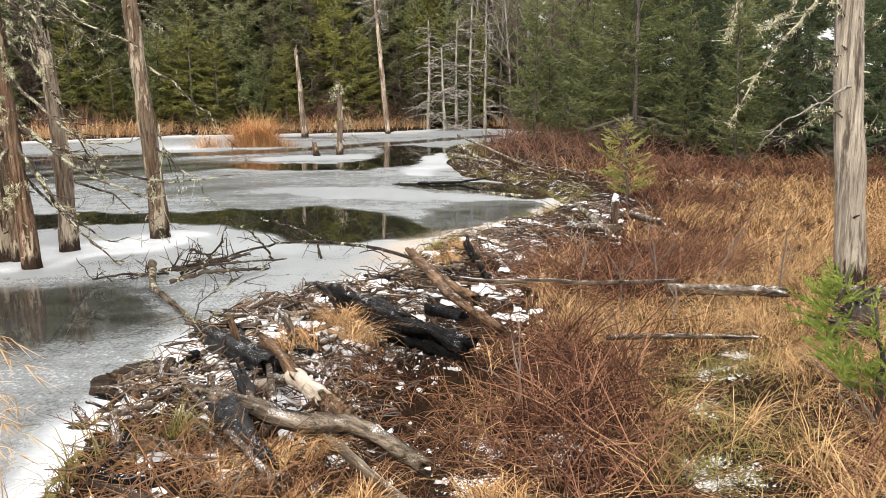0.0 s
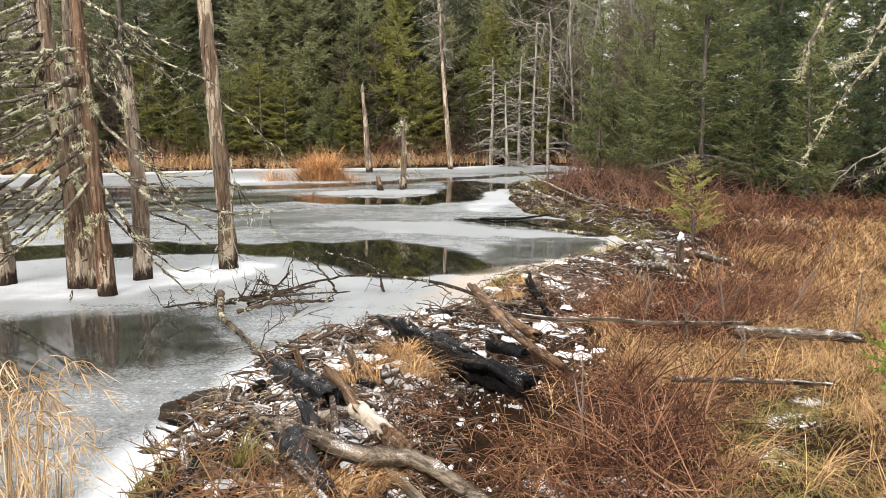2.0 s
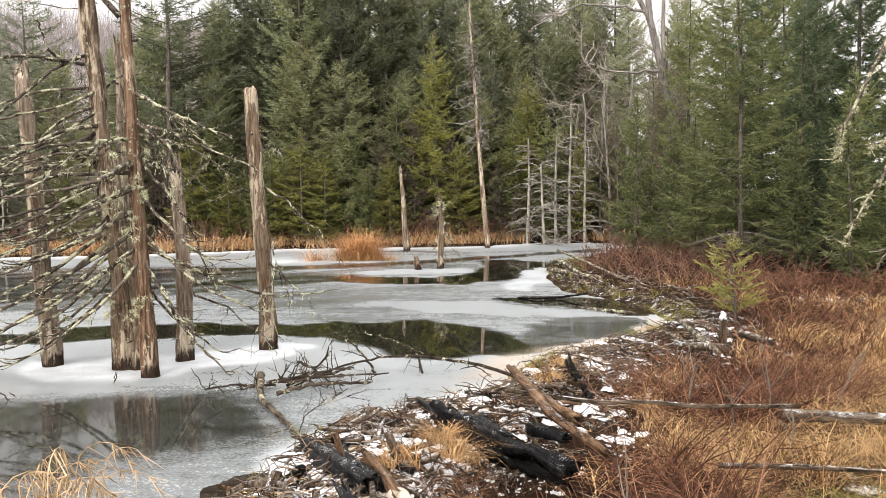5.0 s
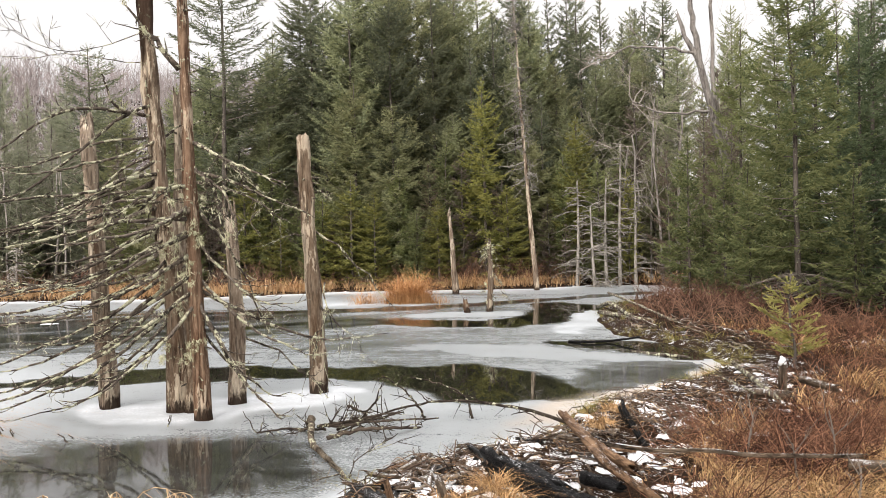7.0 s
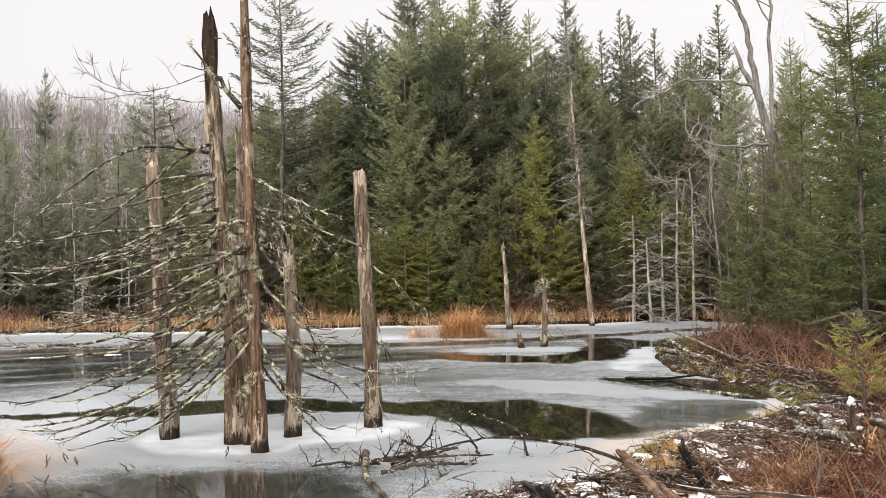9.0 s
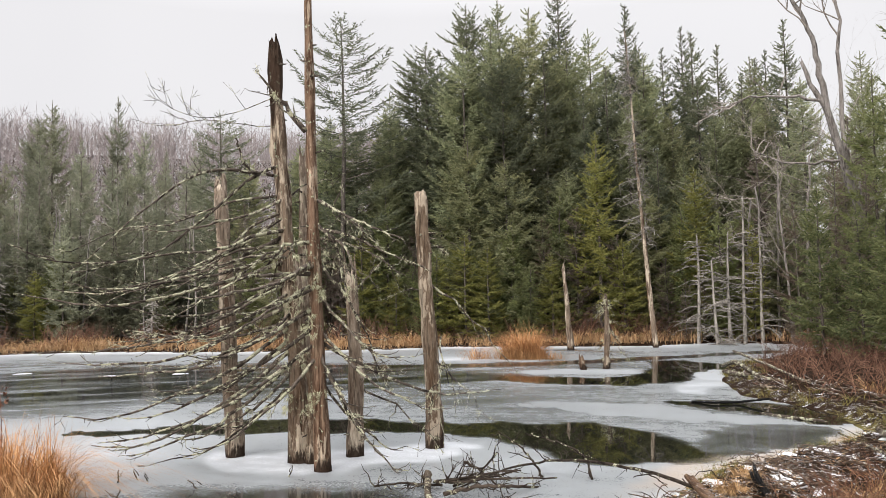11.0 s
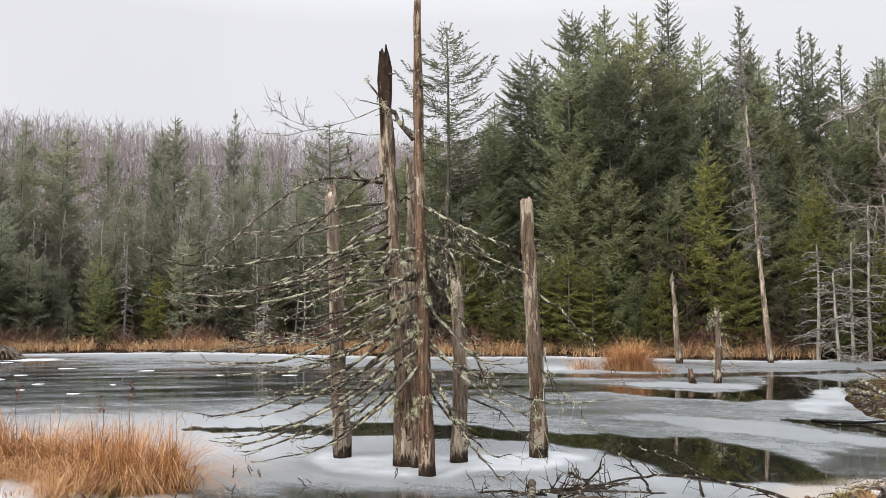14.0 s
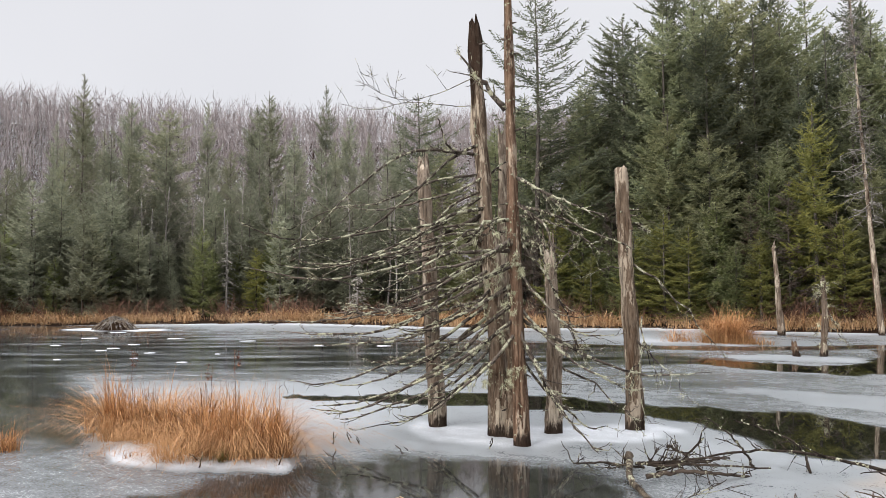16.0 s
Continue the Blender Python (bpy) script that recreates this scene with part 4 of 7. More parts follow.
def hardwood(x, y, height, seed, lean=(0, 0), label="bare grey hardwood tree among the conifers", radius=0.13, depth=4, bark=None):
    rng = np.random.default_rng(seed)
    tree = thing("bare_hardwood_tree", (x, y, float(ground_z([(x, y)])[0])), label, "tree", "bare hardwoods")
    trunk, limbs = Buf(), Buf()
    s = np.linspace(0, 1, 9)
    path = np.column_stack([lean[0] * s ** 1.3, lean[1] * s, -0.2 + height * 0.72 * s])
    path[1:] += rng.normal(size=(8, 3)) * (0.05, 0.05, 0.0)
    tube(trunk, path, radius * (1 - 0.6 * s), 7, 0.06, rng)
    for f in np.linspace(0.4, 1.0, 9):
        at = np.array([np.interp(f, s, path[:, i]) for i in range(3)])
        branching(limbs, at, rng.normal(size=3) * (0.7, 0.7, 0.2) + np.array([0, 0, 0.55]), height * 0.20 * rng.uniform(0.7, 1.2), radius * 0.24, depth - 1, rng)
    part("trunk", trunk, bark or M_BARK_PALE, tree, smooth=True)
    tagged(part("twig_crown", limbs, M_PALETWIG, tree, "bare forking limbs and twigs"), kind="stuff")
    return tree




def stem_line(pts, n, rng, wob=0.03):
    """Rounded path through bend points with a slight unevenness."""
    pts = np.asarray(pts, float)
    f = np.linspace(0, 1, n)
    path = np.column_stack([np.interp(f, np.linspace(0, 1, len(pts)), pts[:, i]) for i in range(3)])
    for _ in range(2):
        path[1:-1] = (path[:-2] + 2 * path[1:-1] + path[2:]) / 4
    path[1:-1] += rng.normal(size=(n - 2, 3)) * wob
    return path


def leaning_hardwood():
    """The old hardwood that leans over the spruces: a bent trunk, a second stem, a broken fork and long level limbs."""
    rng = np.random.default_rng(31)
    tree = thing("bare_hardwood_tree", (6.0, 30.5, float(ground_z([(6.0, 30.5)])[0])), "leaning old hardwood with a bent grey-brown trunk and bare limbs", "tree", "bare hardwoods")
    trunk, fork, twigs = Buf(), Buf(), Buf()
    main = stem_line([(0, 0, -0.2), (-0.7, -0.1, 4.0), (-1.45, -0.4, 6.8), (-1.85, -0.5, 8.5), (-2.05, -0.5, 10.0), (-2.2, -0.5, 11.2), (-2.65, -0.5, 12.4), (-3.4, -0.6, 13.5), (-4.4, -0.7, 14.4)], 30, rng)
    tube(trunk, main, 0.17 * (1 - np.linspace(0, 1, 30)) ** 0.9 + 0.018, 8, 0.10, rng)
    part("trunk", trunk, M_BARK_PALE, tree, smooth=True)
    second = stem_line([(-1.3, -0.2, 6.4), (-1.35, -0.2, 9.0), (-1.3, -0.2, 11.5), (-1.5, -0.3, 13.4), (-1.35, -0.3, 15.6)], 18, rng)
    tube(fork, second, np.linspace(0.095, 0.02, 18), 7, 0.06, rng)
    stub = stem_line([(-1.85, -0.5, 8.4), (-2.35, -0.5, 9.4), (-2.6, -0.5, 10.3)], 8, rng)
    tube(fork, stub, np.linspace(0.11, 0.06, 8), 7, 0.12, rng, 0.25)
    level = stem_line([(-1.9, -0.5, 8.8), (-3.2, -0.7, 9.15), (-4.6, -0.8, 9.1), (-5.5, -0.9, 8.7)], 14, rng, 0.04)
    tube(fork, level, np.linspace(0.06, 0.014, 14), 5, 0.08, rng)
    lower = stem_line([(-1.45, -0.4, 6.7), (-2.6, -0.7, 6.6), (-3.8, -0.8, 6.8), (-4.4, -0.8, 7.3)], 12, rng, 0.04)
    tube(fork, lower, np.linspace(0.06, 0.015, 12), 5, 0.08, rng)
    part("limb", fork, M_BARK_PALE, tree, "forked grey limbs", smooth=True)
    for path, first, size, up in ((main, 19, 2.2, 0.3), (second, 8, 2.0, 0.35), (level, 5, 0.8, 0.1), (lower, 4, 0.7, 0.1)):
        for i in range(first, len(path)):
            d = unit(path[min(i + 1, len(path) - 1)] - path[i - 1])
            branching(twigs, path[i], d + rng.normal(size=3) * (0.7, 0.5, 0.5), size * rng.uniform(0.6, 1.1), 0.036 * min(1.0, size), 3, rng, 0.5, up, 4, 4, 0.62, (2, 4))
    tagged(part("twig_crown", twigs, M_PALETWIG, tree, "bare forking limbs and twigs"), kind="stuff")


leaning_hardwood()
hardwood(9.2, 27.6, 12.0, 33, (0.6, 0.2), radius=0.10)
hardwood(4.2, 39.5, 12.0, 34, (0.4, 0.1), radius=0.10)
hardwood(2.6, 40.8, 10.5, 35, (-0.3, 0.1), radius=0.09)
hardwood(11.5, 26.0, 13.0, 36, (-0.8, 0.0), radius=0.12)
for i, (x, y, h) in enumerate(((1.6, 39.6, 9.5), (3.4, 38.2, 11.0), (4.8, 36.6, 12.5), (5.8, 35.0, 12.0), (3.0, 40.4, 13.0), (7.4, 31.0, 11.0), (5.0, 31.8, 9.0))):
    hardwood(x, y, h, 70 + i, (0.35 * (-1) ** i, 0.1), "slender bare grey hardwood at the edge of the spruces", 0.075, 5)
for i, (x, y, h) in enumerate(((-43.0, 35.0, 11.0), (-40.6, 36.0, 10.0), (-38.6, 38.0, 12.0), (-46.0, 33.5, 11.0), (-35.5, 40.0, 11.0), (-33.0, 41.5, 12.0), (-30.5, 40.5, 11.0), (-26.0, 47.0, 15.0), (-44.4, 34.0, 12.0), (-41.8, 35.2, 11.0), (-39.8, 36.4, 12.5), (-37.4, 37.6, 11.5), (-36.4, 38.4, 10.0), (-34.2, 39.0, 11.5), (-47.4, 32.6, 10.5), (-32.0, 38.6, 10.0), (-49.0, 31.8, 11.5), (-29.0, 39.4, 10.5))):
    hardwood(x, y, h, 50 + i, (0.3 * (-1) ** i, 0.1), "slender bare grey hardwood on the far shore", 0.07)

# the hillside of bare hardwoods, joined; its mist is only their pale colour
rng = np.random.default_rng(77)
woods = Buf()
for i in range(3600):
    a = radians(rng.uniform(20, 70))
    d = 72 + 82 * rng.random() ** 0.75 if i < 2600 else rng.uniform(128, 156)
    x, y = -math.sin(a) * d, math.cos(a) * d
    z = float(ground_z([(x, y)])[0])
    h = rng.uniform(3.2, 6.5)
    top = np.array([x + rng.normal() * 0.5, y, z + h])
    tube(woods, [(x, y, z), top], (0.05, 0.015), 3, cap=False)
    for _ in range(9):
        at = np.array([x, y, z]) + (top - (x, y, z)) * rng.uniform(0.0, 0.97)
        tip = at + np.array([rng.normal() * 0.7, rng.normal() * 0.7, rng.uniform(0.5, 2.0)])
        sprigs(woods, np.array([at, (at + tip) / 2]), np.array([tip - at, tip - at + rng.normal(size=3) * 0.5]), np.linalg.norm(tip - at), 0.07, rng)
tagged(part("hillside_woods", woods, M_HILLTWIG), "bare hardwoods on the hillside, paled to look misty", "woods", kind="stuff")


# ---------------------------------------------------------------- dead trees in and round the pond
FWD = np.array([-0.48, 0.87, 0.0])      # from the eye towards the snags
LEFT_ = np.array([-0.87, -0.48, 0.0])   # across that way


def lichen(buf, at, n, rng, size=0.035):
    """A tuft of beard lichen: short pale threads round a point."""
    n = int(n * 1.6)
    b = np.repeat(np.asarray(at, float)[None], n, 0) + rng.normal(size=(n, 3)) * size * 0.4
    d = rng.normal(size=(n, 3)) + np.array([0, 0, -0.7])
    sprigs(buf, b, d, rng.uniform(0.6, 1.9, n) * size, 0.26 * size, rng)


def beard(buf, at, n, rng, size=0.15):
    """Hanging threads of beard lichen below a point."""
    b = np.repeat(np.asarray(at, float)[None], n, 0) + rng.normal(size=(n, 3)) * (0.022, 0.022, 0.3 * size)
    sprigs(buf, b, np.array([0, 0, -1.0]) + rng.normal(size=(n, 3)) * 0.45, rng.uniform(0.3, 1.0, n) * size, 0.011, rng)


def limb_on(tree, start, end, radius, rng, twigs=8, tufts=10, sag=0.0, hook=0.0, label="", twig_len=0.4, n=10):
    """A dead limb with side twigs and lichen as a part of its tree; start and end are in the tree's own space."""
    wood, moss = Buf(), Buf()
    start, end = np.asarray(start, float), np.asarray(end, float)
    ln = np.linalg.norm(end - start)
    path = bent(start, end, sag, 0.018 * min(ln, 2.0), n, rng)
    path[:, 2] += hook * np.linspace(0, 1, n) ** 3
    rad = radius * np.linspace(1.0, 0.22, n)
    tube(wood, path, rad, 6, 0.10, rng)
    along = unit(end - start)
    for _ in range(twigs):
        i = rng.integers(2, n)
        d = unit(along * 0.7 + rng.normal(size=3) * 0.55 + np.array([0, 0, -0.18]))
        l2 = twig_len * rng.uniform(0.4, 1.3) * (1.1 - 0.5 * i / n)
        tip = path[i] + d * l2
        tube(wood, bent(path[i], tip, 0.03, 0.012, 5, rng), np.linspace(rad[i] * 0.5 + 0.002, 0.0022, 5), 4)
        for _ in range(rng.integers(0, 3)):
            f = rng.uniform(0.4, 1)
            q = path[i] * (1 - f) + tip * f
            tube(wood, bent(q, q + rng.normal(size=3) * 0.11 * (l2 / 0.4) + d * 0.06, 0.0, 0.0, 3), (0.003, 0.0025, 0.0018), 3)
        if rng.random() < 0.25 and tufts:
            beard(moss, path[i] * 0.4 + tip * 0.6, 9, rng, 0.07)
    for _ in range(int(tufts * 0.8)):
        i = rng.integers(1, n)
        lichen(moss, path[i] + rng.normal(size=3) * 0.012, rng.integers(7, 15), rng, rng.uniform(0.016, 0.036))
    limb = part("limb", wood, M_LIMB, tree, label, smooth=True)
    if tufts or moss.n:
        tagged(part("lichen", moss, M_LICHEN, limb, "pale grey-green beard lichen"), kind="stuff")
    return limb


def snag(x, y, height, radius, top, seed, material, label, rough=0.08, ragged=0.3, flare=0.25, stubs=8, z=0.0, rings=34, sides=18, tip=0.72, group="snags in the pond", hollow=False):
    """A dead standing trunk: uneven, tapered, with a broken top and branch stubs."""
    rng = np.random.default_rng(seed)
    tree = thing("dead_tree_snag", (x, y, z), label, "dead tree", group)
    wood = Buf()
    s = np.linspace(0, 1, rings)
    path = np.column_stack([top[0] * s + 0.03 * np.sin(s * 5 + seed), top[1] * s + 0.03 * np.sin(s * 4 + 2 * seed), -0.35 + (height + 0.35) * s])
    path[1:-1, :2] += np.cumsum(rng.normal(size=(rings - 2, 2)) * radius * 0.035, axis=0)
    rad = radius * (1 - (1 - tip) * s) * (1 + flare * np.exp(-s * 9)) * (1 + rough * (0.6 * np.sin(s * 17 + seed) + 0.5 * np.sin(s * 41 + 2 * seed)))
    a = np.linspace(0, 2 * np.pi, sides, endpoint=False)
    tube(wood, path, rad, sides, rough * 0.5, rng, ragged)
    # long cracks and ridges pressed into the wood
    v = wood.v[-1][: rings * sides].reshape(rings, sides, 3)
    ridge = 1 + rough * 1.1 * np.sin(a * 3 + 2.5 * np.sin(s * 3)[:, None] + seed) + rough * 0.7 * np.sin(a * 7 + 4 * s[:, None]) + rough * 0.5 * np.sin(a * 2 + 23 * s[:, None])
    v[:] = path[:, None] + (v - path[:, None]) * ridge[..., None] ** np.where(np.arange(rings) < rings - 1, 1, 0)[:, None, None]
    part("trunk", wood, material, tree, smooth=True)
    for _ in range(stubs):
        f = rng.uniform(0.15, 0.97)
        at = np.array([np.interp(f, s, path[:, i]) for i in range(3)])
        az = rng.uniform(0, 2 * np.pi)
        d = np.array([math.sin(az), math.cos(az), rng.uniform(-0.3, 0.4)])
        r0 = np.interp(f, s, rad)
        b = Buf()
        tube(b, bent(at + d * r0 * 0.7, at + d * (r0 + rng.uniform(0.03, 0.14)), 0, 0, 4), (0.018, 0.014, 0.01, 0.006), 5, 0.1, rng)
        part("branch_stub", b, M_LIMB, tree, smooth=True)
    return tree, rng


def fan(tree, rng, rows, base, twigs=6, tufts=6, girth=1.0):
    """Limbs from rows of (height, across to the left, away, end height, radius in cm); across and away in metres along the view."""
    for h, across, away, zz, r in rows:
        d = unit(LEFT_ * across + FWD * away)
        at = np.array([base[0] * h, base[1] * h, h]) + d * 0.08
        end = at + LEFT_ * across + FWD * away
        end[2] = zz
        limb_on(tree, at, end, r * 0.0145 * girth, rng, twigs, tufts, sag=-0.06 * np.hypot(across, away), hook=rng.uniform(-0.25, 0.15))


# the broken thick trunk and the tall red one that carry most of the limbs
t1, r1 = snag(-5.36, 9.42, 5.7, 0.132, (-0.26, -0.15), 101, M_SNAG_BROKEN, "thick grey-tan broken snag with peeling bark and lichened limbs", 0.18, 0.16, 0.3, tip=0.66)
fan(t1, r1, [(3.0, 1.7, 1.0, 2.5, 1.4), (2.9, 2.4, -0.6, 2.0, 1.6), (2.75, 1.4, -1.2, 2.3, 1.4)], (-0.045, -0.026))
fan(t1, r1, [(3.6, -0.7, 0.8, 4.0, 1.0), (2.8, -0.8, 0.9, 2.5, 1.1), (1.9, -0.7, 1.0, 1.7, 1.0)], (-0.045, -0.026), 6, 6)


def sweep_limb(tree, base, h, across, away, drop, radius, rng, tufts=10, twigs=9, lift=0.12):
    """A long dead limb that sinks away from its trunk and sweeps up again at its tip, with side twigs that droop and lichen."""
    wood, moss = Buf(), Buf()
    n = 16
    out = (LEFT_ * across + FWD * away) * 1.12
    ln = np.linalg.norm(out)
    d = out / ln
    side = np.array([d[1], -d[0], 0.0])
    f = np.linspace(0, 1, n)
    sway = rng.normal() * 0.14 * ln
    path = np.array([base[0] * h, base[1] * h, h]) + d * (0.06 + ln * f)[:, None] + side * (sway * f * (1.6 - f))[:, None]
    path[:, 2] += -drop * (1.55 * f - 0.55 * f ** 2) * 1.35 + lift * ln * f ** 3.2 + 0.04 * np.sin(f * 9 + rng.uniform(0, 6)) * f
    path += rng.normal(size=(n, 3)) * 0.008
    path[:, 2] = np.maximum(path[:, 2], 0.05)
    rad = radius * (1 - f) ** 0.8 + 0.005
    tube(wood, path, rad, 6, 0.12, rng)
    for k in range(twigs):
        i = rng.integers(3, n)
        sg = rng.choice((-1, 1))
        go = unit(d * rng.uniform(0.4, 1.1) + side * sg * rng.uniform(0.2, 0.9) + np.array([0, 0, rng.normal() * 0.25 - 0.25]))
        l2 = rng.uniform(0.15, 0.55) * (1.15 - 0.55 * f[i])
        q = np.linspace(0, 1, 6)[:, None]
        twig = path[i] + go * l2 * q + np.array([0, 0, 0.22 * l2]) * q ** 2.5 + rng.normal(size=(6, 3)) * 0.006 * q
        twig[:, 2] = np.maximum(twig[:, 2], 0.03)
        tube(wood, twig, np.linspace(min(rad[i] * 0.6, 0.0075), 0.0034, 6), 4)
        for _ in range(rng.integers(0, 3)):
            c = twig[rng.integers(2, 6)]
            tube(wood, bent(c, c + unit(go + rng.normal(size=3) * 0.7) * rng.uniform(0.05, 0.16), 0, 0, 3), (0.0036, 0.0032, 0.0025), 3)
        if rng.random() < 0.3:
            lichen(moss, twig[rng.integers(2, 6)], 8, rng, rng.uniform(0.012, 0.024))
    for _ in range(tufts):
        i = rng.integers(1, n)
        lichen(moss, path[i] + rng.normal(size=3) * 0.01, 9, rng, rng.uniform(0.013, 0.028))
    limb = part("limb", wood, M_LIMB, tree, smooth=True)
    tagged(part("lichen", moss, M_LICHEN, limb, "pale grey-green beard lichen"), kind="stuff")


rs = np.random.default_rng(311)
for h, across, away, drop, r in ((3.55, 1.5, -0.9, 0.5, 1.1), (3.3, 2.3, -0.3, 0.9, 1.4), (3.05, 2.7, 0.3, 0.75, 1.6), (2.85, 2.2, -1.1, 0.55, 1.5), (2.7, 2.9, -0.2, 0.6, 1.9),
                                 (2.5, 2.1, 0.7, 0.8, 1.3), (2.4, 2.6, -0.7, 0.85, 1.6), (2.25, 1.7, -1.2, 0.6, 1.3), (2.1, 2.7, 0.1, 0.8, 1.7), (1.95, 2.0, 0.9, 0.7, 1.3),
                                 (1.8, 2.4, -0.6, 0.95, 1.7), (1.65, 2.1, 0.4, 0.95, 1.5), (1.5, 2.2, -0.3, 1.05, 1.8), (1.35, 1.7, -0.9, 0.9, 1.6), (1.2, 1.4, 0.5, 0.8, 1.3),
                                 (1.05, 1.5, -0.4, 0.85, 1.4), (2.0, 1.2, -1.3, 0.5, 1.2), (2.95, 1.3, 1.0, 0.5, 1.1)):
    sweep_limb(t1, (-0.045, -0.026), h, across, away, drop, r * 0.0145, rs, tufts=9)

t2, r2 = snag(-4.83, 8.95, 6.9, 0.10, (-0.10, -0.05), 102, M_SNAG_RED, "tall slender red-brown snag streaked with bare wood", 0.09, 0.25, 0.3, tip=0.42, stubs=12)
fan(t2, r2, [(4.35, 0.62, -0.1, 5.0, 2.6), (3.45, -0.85, 0.3, 2.85, 1.5), (2.95, -0.95, -0.4, 2.55, 1.6), (2.6, -0.9, 0.2, 1.2, 1.5), (2.9, 0.9, -0.6, 2.5, 1.9), (2.5, 1.6, -0.7, 2.2, 2.2)], (-0.0145, -0.007), 9, 16)
for h, across, away, drop, r in ((2.65, 1.5, -0.6, 0.45, 1.4), (2.35, 1.9, -0.4, 0.6, 1.5), (2.05, 2.1, -0.8, 0.75, 1.6), (1.8, 1.6, -0.2, 0.7, 1.4), (1.6, 2.2, -0.5, 0.95, 1.5), (1.4, 1.2, -0.9, 0.8, 1.3),
                                 (2.2, -0.9, -0.5, 0.7, 1.1), (1.75, -1.3, -0.2, 0.85, 1.3), (1.6, -2.2, 0.3, 0.75, 1.4), (1.35, -0.8, -0.6, 1.15, 1.2), (1.5, -0.5, -0.9, 0.9, 1.1), (1.1, -1.0, 0.3, 0.8, 1.1)):
    sweep_limb(t2, (-0.0145, -0.007), h, across, away, drop, r * 0.0145, rs, tufts=12)
for k in range(54):  # lichen beards that hang on the two trunks and their limbs
    b = Buf()
    host, hr, lx, ly = ((t2, 0.105, -0.0145, -0.007), (t2, 0.105, -0.0145, -0.007), (t1, 0.165, -0.045, -0.026))[k % 3]
    zz = r2.uniform(0.45, 3.0)
    az = r2.uniform(1.6, 5.6)
    out = hr + (0.0 if k % 2 else r2.uniform(0.05, 0.6))
    at = np.array([lx * zz + out * math.sin(az), ly * zz + out * math.cos(az), zz])
    for q in range(4):
        lichen(b, at + r2.normal(size=3) * (0.025, 0.025, 0.05), 10, r2, r2.uniform(0.025, 0.045))
    beard(b, at, 8, r2, r2.uniform(0.06, 0.14))
    tagged(part("lichen", b, M_LICHEN, host, "pale yellowish beard lichen"), kind="stuff")

t3, r3 = snag(-5.52, 9.92, 4.2, 0.10, (-0.06, -0.03), 103, M_SNAG, "grey snag standing close behind the thick one", 0.08, 0.3)
t0, r0 = snag(-5.16, 9.34, 1.25, 0.09, (-0.03, -0.02), 104, M_SNAG_ORANGE, "short rotten stub leaning on the thick snag", 0.16, 0.5, 0.2, stubs=3)
t4, r4 = snag(-6.46, 9.56, 3.72, 0.125, (-0.20, -0.11), 105, M_SNAG, "leaning grey snag with a splintered top", 0.07, 0.3, 0.2)
fan(t4, r4, [(3.45, 0.45, -0.1, 3.45, 1.0), (2.7, -0.5, 0.1, 2.9, 0.9)], (-0.05, -0.03), 3, 2)
t5, r5 = snag(-4.84, 9.99, 2.48, 0.112, (-0.02, -0.01), 106, M_SNAG, "short grey snag with a pointed broken top", 0.08, 0.5, 0.25)
fan(t5, r5, [(2.3, 0.2, -0.2, 3.1, 1.0), (2.3, -0.35, 0.1, 2.75, 0.9), (0.95, -1.15, -0.2, 0.15, 1.4), (1.5, -0.5, -0.3, 1.2, 0.9)], (-0.01, 0.0), 6, 6)
t6, r6 = snag(-3.96, 10.78, 3.72, 0.118, (-0.09, -0.03), 107, M_SNAG_ORANGE, "straight tan barkless snag sawn-looking at its top", 0.07, 0.05, 0.3, tip=0.82)
fan(t6, r6, [(2.35, -1.35, 0.0, 0.98, 1.3), (1.3, -0.6, -0.5, 0.45, 1.1), (2.9, -0.25, 0.1, 3.0, 0.7), (2.3, 0.5, -0.2, 2.2, 0.7)], (-0.025, -0.01), 7, 2)
# a thin bough hanging beside the straight snag down to the ice
limb_on(t6, (0.16, -0.05, 1.6), (0.34, -0.6, 0.02), 0.013, r6, 9, 3, sag=-0.1, twig_len=0.3)
limb_on(t6, (0.2, -0.1, 1.15), (0.05, -0.8, 0.02), 0.011, r6, 7, 2, sag=-0.12, twig_len=0.25)

# the barkless snag at the meadow's edge
t7, r7 = snag(4.15, 7.82, 5.2, 0.15, (-0.30, 0.10), 108, M_SNAG_PALE, "pale grey barkless snag in the straw meadow", 0.05, 0.2, 0.12, stubs=14, z=0.0, tip=0.75, group="snags on land")
RLEFT = np.array([-0.88, -0.47, 0.0])
for h, ac, aw, zz, r in ((1.72, 0.45, 0.3, 1.45, 1.1), (1.65, 0.62, -0.1, 1.72, 0.8), (2.6, 0.3, 0.0, 2.75, 0.9), (2.25, 0.26, 0.1, 2.1, 0.9), (1.9, -0.35, 0.1, 1.8, 0.9), (2.4, -0.5, 0.0, 2.6, 0.8), (1.5, -0.4, 0.0, 1.5, 0.7)):
    a = np.array([-0.058 * h, 0.02 * h, h]) + RLEFT * np.sign(ac) * 0.1
    e = a + RLEFT * ac + np.array([-0.47, 0.88, 0]) * aw
    e[2] = zz
    limb_on(t7, a, e, r * 0.01, r7, 8, 4, sag=-0.05, twig_len=0.2)
